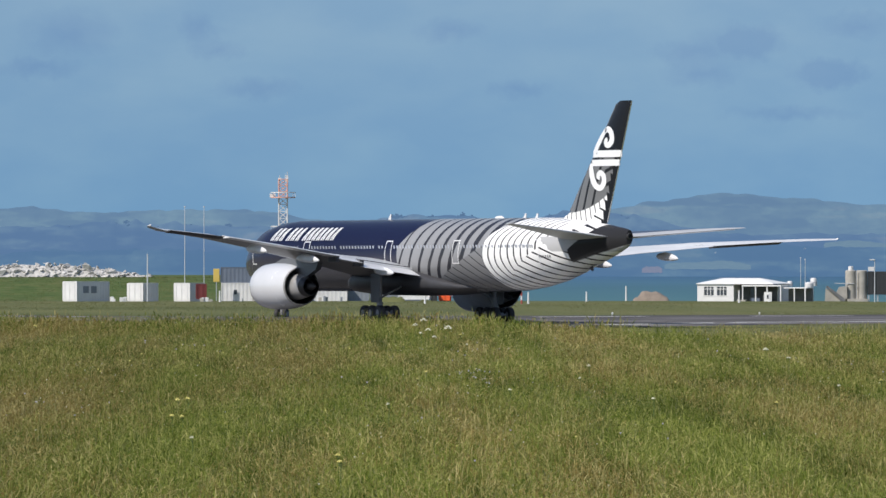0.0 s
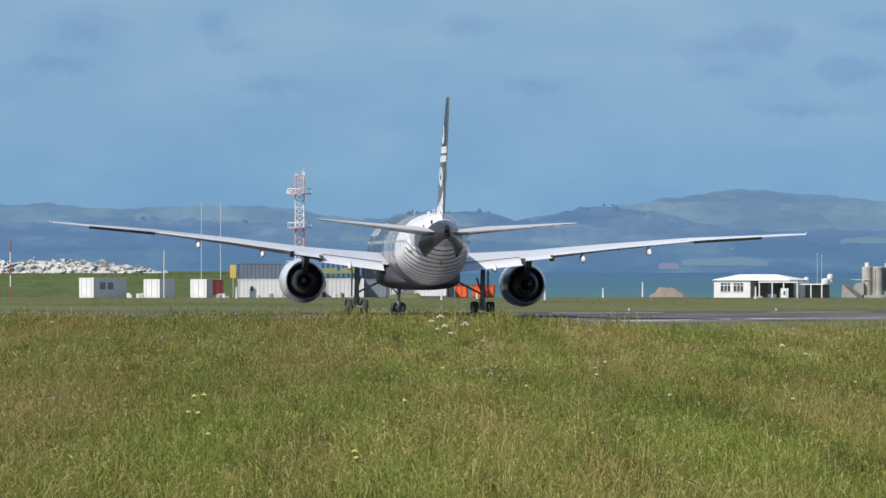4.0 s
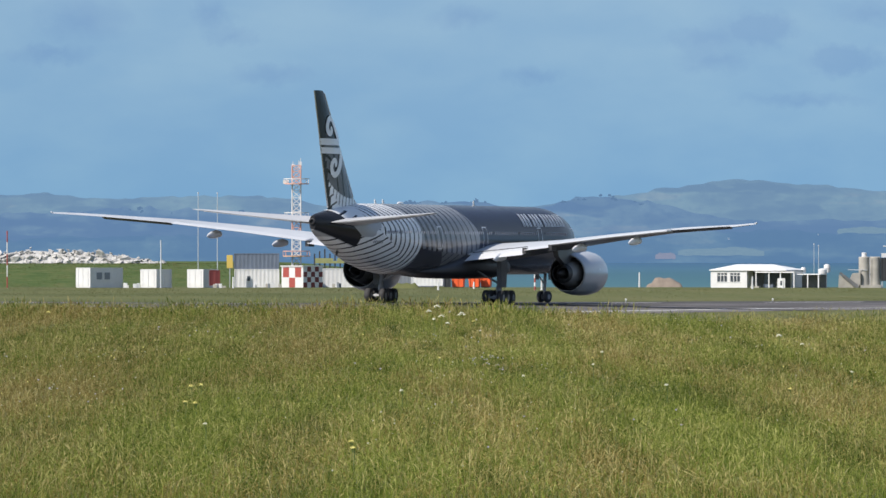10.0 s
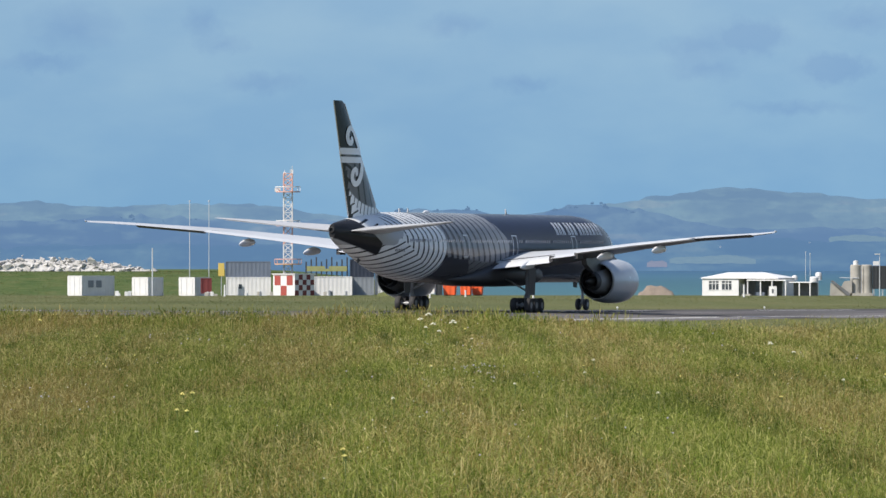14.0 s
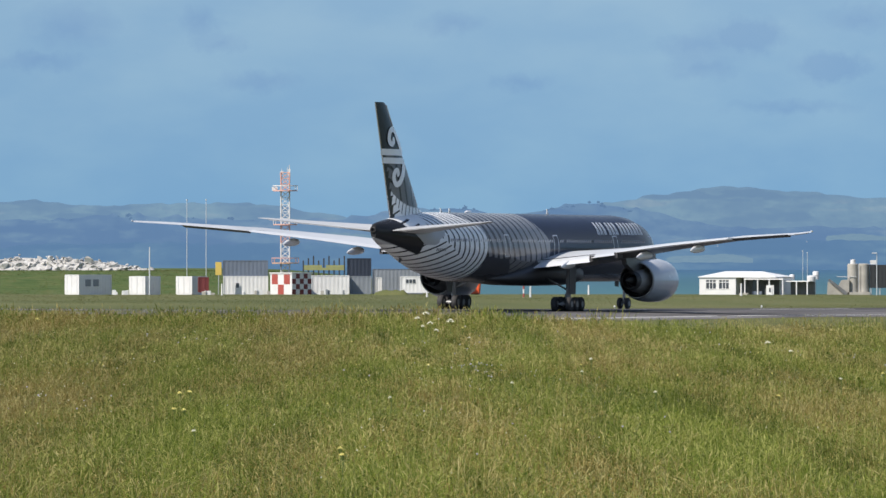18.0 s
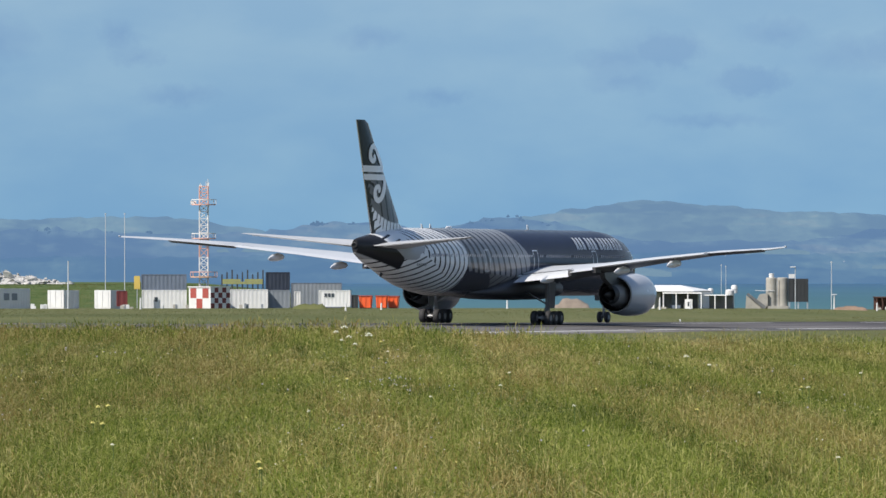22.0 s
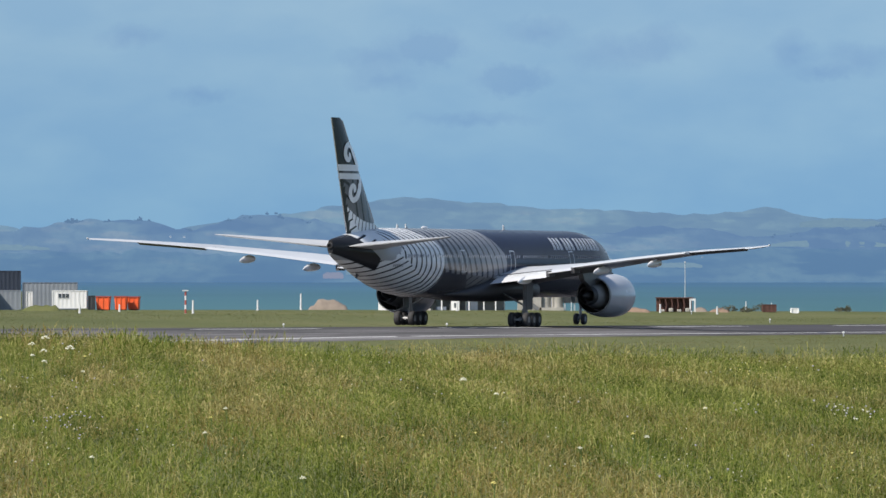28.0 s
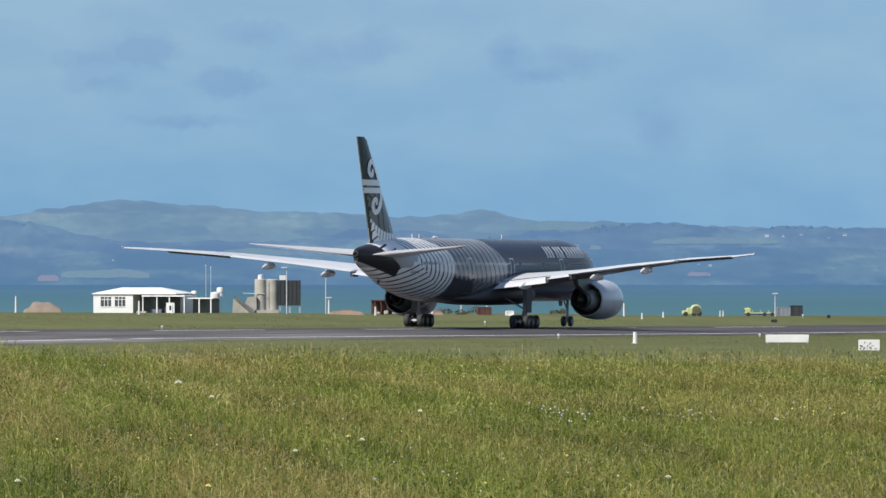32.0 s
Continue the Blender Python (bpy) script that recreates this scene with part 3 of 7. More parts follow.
# ---- hills across the water ----
def hill_material(name, wood, pasture, pale, air):
    """Parcels of pasture, pale hay and dark wood, seen through miles of air."""
    n = Nodes(name)
    co, x, y, z = n.where()
    parcel = n.cells(co, (0.022, 0.0, 0.11), 1.3)
    small = n.cells(co, (0.06, 0.0, 0.24), 1.2)
    f = n.math("ADD", n.math("MULTIPLY", parcel, 0.65), n.math("MULTIPLY", small, 0.35))
    col = n.ramp(f, (0.30, wood), (0.44, [(a + b) / 2 for a, b in zip(wood, pasture)]), (0.54, pasture), (0.68, [c * 1.25 for c in pasture]), (0.80, pale))
    forest = n.step(n.noise(0.022, 4.0, 0.6, co, (1, 0, 2.6)), 0.53, 0.10)
    col = n.mix(n.math("MULTIPLY", forest, 0.75), col, wood)
    copse = n.step(n.noise(0.16, 4.0, 0.65, co, (1, 0, 1.8)), 0.57, 0.10)
    col = n.mix(n.math("MULTIPLY", copse, 0.5), col, wood)
    n.end(col, 0.95, 0.0, 0.0, 0.05)
    # haze as emission: the hills glow with the blue of the air between
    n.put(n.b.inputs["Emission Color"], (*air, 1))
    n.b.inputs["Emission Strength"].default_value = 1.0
    return n.m


def crest(knots, b):
    return np.interp(b, [k[0] for k in knots], [k[1] for k in knots])


F_LONG = 15787.0


RIDGES = {}


def on_ridge(name, b, rise):
    """The point of a hill front at bearing b that shows at that rise."""
    dist, foot, knots = RIDGES[name]
    top = float(crest(knots, b))
    t = 2 / math.pi * math.asin(min(1.0, max(0.0, (rise - foot) / max(1.0, top - foot))))
    d = dist + 160 * t ** 1.4
    return b / F_LONG * d, d, 4.8 + min(rise, top) / F_LONG * d


def ridge(name, dist, foot, knots, rough, material, label):
    """A hill front at dist whose crest follows (bearing, rise) knots."""
    RIDGES[name] = (dist, foot, knots)
    bs = np.arange(-1300, 2700, 6.0)
    top = crest(knots, bs)
    k = 9
    top = np.convolve(np.pad(top, k, mode="edge"), np.hanning(2 * k + 1) / np.hanning(2 * k + 1).sum(), mode="valid")
    rng = np.random.default_rng(int(dist))
    bumps = np.interp(bs, np.arange(-1300, 2720, 14), rng.normal(0, rough, 288)) + np.interp(bs, np.arange(-1300, 2780, 75), rng.normal(0, rough * 1.4, 55))
    rows = []
    for j in range(9):
        t = j / 8
        d = dist + 160 * t ** 1.4
        rise = (foot + (top + bumps * t - foot) * math.sin(t * math.pi / 2)) * (1 + 0.004 * np.sin(bs * 0.013 + j))
        if j == 0:
            rise = rise * 0 + foot
        rows.append(np.stack([bs / F_LONG * d, np.full_like(bs, d), 4.8 + rise / F_LONG * d], -1))
    rows.append(np.stack([bs / F_LONG * (dist + 340), np.full_like(bs, dist + 340), np.full_like(bs, -2.0)], -1))
    co = np.concatenate(rows)
    nx = len(bs)
    i = np.arange(nx * len(rows)).reshape(len(rows), nx)
    q = np.stack([i[:-1, :-1], i[:-1, 1:], i[1:, 1:], i[1:, :-1]], -1).reshape(-1, 4)
    me = bpy.data.meshes.new(name)
    me.from_pydata(co.tolist(), [], q.tolist())
    for p in me.polygons:
        p.use_smooth = True
    me.materials.append(material)
    return tagged(new(name, me), label, "hills", "", "structure")


# bearing from the first sight line and rise over eye level, both in the lens's own measure
FAR = [(-1300, 95), (-760, 100), (-730, 106), (-640, 92), (-420, 98), (-280, 92), (-120, 60), (100, 70), (260, 98), (325, 104), (383, 112), (446, 121), (500, 132), (565, 122), (640, 119), (730, 113),
       (867, 103), (1000, 96), (1060, 98), (1120, 114), (1170, 98), (1220, 91), (1370, 86), (1500, 80), (1800, 78), (2700, 78)]
NEAR = [(-1300, 62), (-700, 66), (-560, 76), (-380, 70), (-220, 66), (-60, 84), (30, 82), (130, 72), (181, 88), (210, 95), (264, 102), (301, 92), (340, 84), (430, 62), (600, 50), (800, 58), (930, 76),
        (1080, 60), (1180, 66), (1295, 70), (1350, 82), (1451, 88), (1520, 82), (1575, 76), (1593, 73), (1614, 83), (1667, 85), (1720, 80), (1782, 76), (2000, 80), (2700, 80)]
LOW = [(-1300, 22), (-300, 26), (0, 34), (300, 26), (560, 36), (700, 30), (900, 34), (1100, 42), (1300, 36), (1600, 44), (1900, 38), (2700, 36)]
ridge("hills_far", 4560, -26, FAR, 1.3, hill_material("far_hill_pasture_hazed", (0.010, 0.014, 0.014), (0.040, 0.054, 0.036), (0.080, 0.084, 0.050), (0.122, 0.228, 0.376)), "hazy blue-green farmed hills on the far shore")
ridge("hills_near", 4380, -26, NEAR, 2.0, hill_material("wooded_hill_pasture_hazed", (0.006, 0.010, 0.012), (0.034, 0.047, 0.034), (0.075, 0.080, 0.050), (0.100, 0.196, 0.360)), "hazy blue wooded hills with pale fields")
ridge("shore_rise", 4240, -24, LOW, 1.6, hill_material("shore_pasture_hazed", (0.004, 0.010, 0.010), (0.026, 0.040, 0.028), (0.060, 0.074, 0.045), (0.088, 0.184, 0.340)), "low hazy wooded shore with pale green fields")


# ---- the airliner ----
def st(s):
    """Station from the nose to the airliner's own x, which points ahead from the main wheels."""
    return 37.1 - s


BODY = [(0.0, 4.70, 0.05, 0.05), (0.25, 4.70, 0.55, 0.55), (0.9, 4.76, 1.1, 1.12), (2.0, 4.92, 1.75, 1.78), (3.5, 5.14, 2.3, 2.34), (5.5, 5.36, 2.76, 2.78),
        (8.0, 5.5, 3.02, 3.02), (10.5, 5.55, 3.1, 3.1), (20, 5.55, 3.1, 3.1), (30, 5.55, 3.1, 3.1), (40, 5.55, 3.1, 3.1), (50, 5.55, 3.1, 3.1), (53.5, 5.58, 3.08, 3.07),
        (57, 5.72, 2.95, 2.92), (60, 5.92, 2.72, 2.70), (63, 6.16, 2.28, 2.32), (66, 6.43, 1.78, 1.84), (68.5, 6.58, 1.30, 1.46), (70.5, 6.72, 0.86, 1.10), (72.0, 6.84, 0.46, 0.80),
        (72.55, 6.90, 0.28, 0.62)]


def body_at(s):
    ss = [b[0] for b in BODY]
    return [float(np.interp(s, ss, [b[i] for b in BODY])) for i in (1, 2, 3)]


def skin_y(s, z):
    zc, hw, hh = body_at(s)
    return hw * math.sqrt(max(0.0, 1 - ((z - zc) / hh) ** 2))


AIR = thing("airliner", Matrix.Identity(4), "black and white twin-engined airliner rolling along the runway", "airplane")


def build_fuselage():
    rings = []
    ss = sorted({b[0] for b in BODY} | {float(v) for v in np.arange(11, 72, 1.5)})
    for s in ss:
        zc, hw, hh = body_at(s)
        rings.append([(st(s), hw * math.sin(a), zc + hh * math.cos(a)) for a in (2 * math.pi * i / 56 for i in range(56))])
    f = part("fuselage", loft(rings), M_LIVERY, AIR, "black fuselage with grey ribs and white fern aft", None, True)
    # belly fairing at the wing root
    rings = []
    for s, w, zb, zt in ((23.2, 1.6, 2.62, 3.4), (25, 2.7, 2.30, 4.0), (28, 3.35, 2.12, 4.4), (34, 3.5, 2.08, 4.5), (39, 3.4, 2.12, 4.3), (42, 2.95, 2.25, 3.75), (45, 2.1, 2.45, 3.2), (47, 1.3, 2.58, 2.95)):
        zc, hh = (zb + zt) / 2, (zt - zb) / 2
        rings.append([(st(s), w * math.copysign(abs(math.sin(a)) ** 0.7, math.sin(a)), zc + hh * math.copysign(abs(math.cos(a)) ** 0.7, math.cos(a))) for a in (2 * math.pi * i / 36 for i in range(36))])
    part("belly_fairing", loft(rings), M_BLACK, AIR, "black belly fairing", None, True)
    # exhaust of the auxiliary power unit
    part("exhaust", turned([(st(72.42), 0.27), (st(72.72), 0.25), (st(72.73), 0.20), (st(72.5), 0.19)], 18, "x", (0, 0.02, 7.02)), M_HOT, f, "dark metal tail exhaust", None, True)
    # cockpit glass
    for sd in (1, -1):
        for s0, s1, z0, z1 in ((2.15, 3.0, 5.75, 6.45), (3.05, 3.9, 5.8, 6.5), (3.95, 4.7, 5.85, 6.4)):
            bm = bmesh.new()
            vs = [bm.verts.new((st(s), sd * (skin_y(s, z) + 0.012), z)) for s, z in ((s0, z0), (s1, z0), (s1, z1), (s0 + 0.15, z1))]
            bm.faces.new(vs)
            part("windscreen", bm, M_GLASS, f)
    # cabin windows, a shared pane on each flank
    pane = None
    for sd in (1, -1):
        for k in range(88):
            s = 9.0 + k * 0.585
            if any(abs(s - d) < 0.9 for d in (17.2, 33.6, 46.6)) or k % 13 == 12:
                continue
            y = sd * (skin_y(s, 6.15) + 0.004)
            if pane is None:
                bm = box(-0.12, 0.12, -0.02, 0.02, -0.19, 0.19, None, 0.03)
                pane = part("cabin_window", bm, M_GLASS, f)
                pane.matrix_basis = pose(st(s), y, 6.15, -11 * sd)
            else:
                again("cabin_window", pane, f, pose(st(s), y, 6.15, -11 * sd))
        for k in range(10):
            s = 61.8 - 0.62 * (k + 1) - 1.0
            again("cabin_window", pane, f, pose(st(s), sd * (skin_y(s, 6.15) + 0.004), 6.15, -11 * sd))
    # doors with pale outlines
    for s in (6.4, 17.2, 33.6, 46.6, 60.6):
        for sd in (1, -1):
            bm = bmesh.new()
            zs = np.linspace(4.75, 6.75, 9)
            for a, b in ((-0.62, -0.53), (0.53, 0.62)):
                lo = [bm.verts.new((st(s + a), sd * (skin_y(s, z) + 0.014), z)) for z in zs]
                hi = [bm.verts.new((st(s + b), sd * (skin_y(s, z) + 0.014), z)) for z in zs]
                for i in range(8):
                    bm.faces.new((lo[i], hi[i], hi[i + 1], lo[i + 1]))
            for z0, z1 in ((4.75, 4.83), (6.67, 6.75)):
                bm.faces.new([bm.verts.new((st(s + a), sd * (skin_y(s, z) + 0.015), z)) for a, z in ((-0.62, z0), (0.62, z0), (0.62, z1), (-0.62, z1))])
            part("cabin_door", bm, M_WHITE, f, "cabin door edged with a white line")
    # aerials on the crown
    for s, h in ((27.5, 0.45), (53.4, 0.36), (55.6, 0.36)):
        zc, hw, hh = body_at(s)
        part("aerial", prism([(st(s - 0.25), zc + hh - 0.05), (st(s + 0.3), zc + hh - 0.05), (st(s + 0.35), zc + hh + h), (st(s + 0.15), zc + hh + h)], -0.025, 0.025, None, "y"), M_WHITE, f, "white blade aerial")
    for s in (48.6,):
        zc, hw, hh = body_at(s)
        part("aerial", turned([(st(s - 0.8), 0.02), (st(s - 0.3), 0.18), (st(s + 0.5), 0.2), (st(s + 1.0), 0.03)], 12, "x", (0, 0, zc + hh)), M_WHITE, f, "white aerial dome", None, True)
    # a short row of grey registration bars low on each flank aft
    for sd in (1, -1):
        for k in range(6):
            s, bm = 61.0 + k * 0.30, bmesh.new()
            rows = [[bm.verts.new((st(q), sd * (skin_y(q, z) + 0.02), z)) for q in (s, s + 0.16)] for z in np.linspace(5.22, 5.46, 4)]
            for a, b in zip(rows, rows[1:]):
                bm.faces.new((a[0], a[1], b[1], b[0]))
            part("registration_bar", bm, M_UNDER, f, "small grey bar of the registration")
    # drain mast below the tail
    part("drain_mast", prism([(st(65.3), 4.55), (st(66.0), 4.7), (st(66.2), 4.2), (st(65.9), 4.15)], -0.03, 0.03, None, "y"), M_BLACK, f, "small dark drain mast")
    # the name as plain slanted strokes
    s = 9.4
    for word in (3, 3, 7):
        for k in range(word):
            for off in (0.0, 0.42):
                for sd in (1, -1):
                    bm = bmesh.new()
                    lean = 0.36
                    rows = []
                    for t in np.linspace(0, 1, 9):
                        z = 6.84 + 1.12 * t
                        q0 = s + off if sd > 0 else 30.6 - s - off
                        sc = q0 + lean * ((0.9 if off else 1.4) * t - 0.5) * (1 if sd > 0 else -1)
                        rows.append([bm.verts.new((st(q), sd * (skin_y(q, z) + 0.03), z)) for q in (sc - 0.04, sc + 0.20)])
                    for a, b in zip(rows, rows[1:]):
                        bm.faces.new((a[0], a[1], b[1], b[0]))
                    part("marking_bar", bm, M_WHITE, f, "white slanted bar of the marking")
            s += 0.95
        s += 0.45
    return f


def foil(n=9):
    """Unit aerofoil ring of (chord, thickness), from the nose over the top to the tail and back."""
    xs = [0.5 * (1 - math.cos(math.pi * i / n)) for i in range(n + 1)]

    def t(x):
        return 5 * (0.2969 * math.sqrt(x) - 0.126 * x - 0.3516 * x * x + 0.2843 * x ** 3 - 0.1015 * x ** 4) + 0.02 * x

    return [(x, t(x) * 1.15) for x in xs] + [(x, -t(x) * 0.85) for x in reversed(xs[1:])]


def wing_ring(y, le, te, z, th, sd, drop=0.0):
    c = te - le
    return [(st(le + c * x), sd * y, z + c * th * t - drop * x) for x, t in foil()]


WING_Y = [0, 3.1, 10, 23, 29.2, 31.0, 32.4]
WING_LE = [23.0, 25.2, 29.9, 38.4, 42.5, 45.2, 48.3]
WING_TE = [40.0, 40.0, 40.3, 43.8, 45.4, 47.1, 49.1]


def wing_z(y):
    return float(np.interp(y, [0, 3.1, 9, 16, 21.5, 27, 32.4], [4.25, 4.4, 5.1, 6.0, 6.65, 7.08, 7.46]))


def wing_le(y):
    return float(np.interp(y, WING_Y, WING_LE))


def wing_te(y):
    return float(np.interp(y, WING_Y, WING_TE))


def build_wing(sd):
    rings = []
    for y, cut, th in ((2.0, 2.1, 0.13), (3.1, 2.1, 0.13), (6.5, 2.1, 0.12), (10, 2.0, 0.11), (16, 1.8, 0.105), (23, 1.5, 0.10), (23.05, 1.2, 0.10), (29.2, 0.85, 0.095), (31.0, 0.0, 0.09), (32.4, 0.0, 0.08)):
        rings.append(wing_ring(y, wing_le(y), wing_te(y) - cut, wing_z(y), th, sd, 0.10))
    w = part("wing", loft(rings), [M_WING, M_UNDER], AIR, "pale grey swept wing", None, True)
    # downward faces get the darker grey: underwing shade put into the colour
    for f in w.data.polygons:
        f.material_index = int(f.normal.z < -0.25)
    # drooped trailing panels
    for name, y0, y1, drop, lift in (("inboard_flap", 3.3, 8.7, 0.50, -0.12), ("flaperon", 8.85, 11.2, 0.22, -0.04), ("outboard_flap", 11.35, 22.9, 0.06, 0.02), ("aileron", 23.3, 29.0, -0.20, -0.20)):
        rr = []
        for y in (y0, (y0 + y1) / 2, y1):
            cut = float(np.interp(y, [3.1, 10, 16, 23, 29.2], [2.1, 2.0, 1.8, 1.5, 0.85]))
            if name == "aileron":
                cut = float(np.interp(y, [23.05, 29.2], [1.2, 0.85]))
            le = wing_te(y) - cut - 0.12
            rr.append([(a, b, c + lift) for a, b, c in wing_ring(y, le, wing_te(y) + (0.1 if name == "aileron" else 0.35), wing_z(y) - 0.08, 0.11, sd, drop)])
        p = part(name, loft(rr), [M_FLAP, M_SHADE], w, "pale drooped " + name.replace("_", " "), None, True)
        # aileron tipped up; its lower faces dark, shade put into the colour
        for f in p.data.polygons:
            f.material_index = int(name == "aileron" and f.normal.z < 0.02)
    # dark strips stand in for gap shade ahead of the flaps; dark joint blocks
    for y0, y1 in ((3.4, 8.6), (11.5, 22.7)):
        bm = bmesh.new()
        vs = [bm.verts.new((st(wing_te(y) - float(np.interp(y, [3.1, 10, 16, 23], [2.1, 2.0, 1.8, 1.5])) + 0.45), sd * y, wing_z(y) + q)) for y, q in ((y0, 0.0), (y1, 0.0), (y1, 0.055), (y0, 0.075))]
        bm.faces.new(vs)
        bmesh.ops.solidify(bm, geom=bm.faces[:], thickness=0.02)
        part("gap_shade", bm, M_SHADE, w, "dark strip for the shaded gap ahead of the flap")
    for y in (8.78, 11.28):
        x = st(wing_te(y))
        part("flap_joint", box(x - 0.1, x + 1.4, sd * y - 0.16, sd * y + 0.16, wing_z(y) - 0.62, wing_z(y) - 0.1), M_SHADE, w, "dark joint between flaps")
    # canoe fairings over the flap tracks
    for y, ln in ((6.3, 2.6), (13.9, 3.2), (19.5, 2.8)):
        te = wing_te(y)
        rings = []
        for t, r in ((0, 0.03), (0.12, 0.2), (0.4, 0.30), (0.7, 0.26), (0.9, 0.15), (1, 0.03)):
            a = te - ln + (ln + 1.25) * t
            zz = wing_z(y) - 0.66 - 0.42 * max(0.0, t - 0.5)
            rings.append([(st(a), sd * y + r * 0.8 * math.sin(q), zz + r * 1.25 * math.cos(q)) for q in (2 * math.pi * i / 14 for i in range(14))])
        part("flap_fairing", loft(rings), M_FLAP, w, "pale canoe-shaped flap fairing", None, True)
    # bright slats along the leading edge
    rr = []
    for y in (4.0, 9.0, 16, 23, 29.0):
        le = wing_le(y)
        z = wing_z(y) - 0.06
        k = (wing_te(y) - le) / 11.0
        rr.append([(st(le + (x - 0.25) * k), sd * y, z + t * k) for x, t in ((0, -0.05), (0.05, 0.12), (0.35, 0.26), (0.75, 0.33), (0.7, 0.26), (0.3, 0.12), (0.2, -0.12), (0.05, -0.16))])
    part("slat", loft(rr), M_BARE, w, "bare metal slat", None, True)
    part("navigation_light", turned([(-0.18, 0.02), (-0.1, 0.07), (0.1, 0.07), (0.2, 0.02)], 10, "x", (st(48.9), sd * 32.42, wing_z(32.4))), M_WHITE, w, "small pale wing-tip light", None, True)
    return w


def build_engine(sd):
    c = (0, sd * 9.72, 2.74)
    e = part("nacelle", turned([(12.5, 1.50), (13.3, 1.58), (13.5, 1.66), (13.42, 1.78), (13.0, 1.90), (12.0, 1.985), (10.5, 2.0), (9.3, 1.97), (8.2, 1.88), (7.3, 1.74), (6.75, 1.63), (6.76, 1.58), (7.5, 1.55), (9.0, 1.5), (9.0, 0.9), (12.4, 0.9)], 48, "x", c, None, True), [M_NACELLE, M_HOT],
             AIR, "white engine nacelle", None, True)
    for p in e.data.polygons:
        r = math.hypot(p.center[1] - c[1], p.center[2] - c[2])
        if (r < 1.6 and p.center[0] < 13.2) or p.center[0] < 6.77:
            p.material_index = 1
    part("fan_duct_rim", turned([(6.9, 1.66), (6.70, 1.625), (6.70, 1.56), (6.9, 1.55)], 48, "x", c, None, False), M_NOZZLE, e, "bare metal nozzle rim", None, True)
    part("core_cowl", turned([(9.0, 1.25), (8.0, 1.24), (6.9, 1.12), (5.9, 0.94), (5.35, 0.84), (5.36, 0.80), (6.2, 0.8)], 40, "x", c, None, False), M_NOZZLE, e, "grey metal core cowl", None, True)
    part("core_nozzle", turned([(6.0, 0.93), (5.2, 0.84), (4.75, 0.76), (4.76, 0.72), (6.0, 0.76), (6.0, 0.1)], 36, "x", c, None, False), M_HOT, e, "dark core nozzle", None, True)
    part("exhaust_plug", turned([(6.0, 0.48), (5.0, 0.44), (4.3, 0.25), (3.8, 0.04)], 28, "x", c), M_HOT, e, "dark exhaust cone", None, True)
    hub = turned([(12.6, 0.04), (12.2, 0.3), (11.9, 0.48)], 24, "x", c)
    part("spinner", hub, M_HOT, e, "dark fan spinner", None, True)
    # pylon up to the wing
    poly = [(12.2, 4.6), (10.2, 5.1), (6.9, 5.25), (3.0, 4.75), (3.4, 4.2), (5.6, 3.45), (8.5, 4.2)]
    part("pylon", prism(poly, c[1] - 0.24, c[1] + 0.24, None, "y"), M_UNDER, e, "grey engine pylon")
    return e


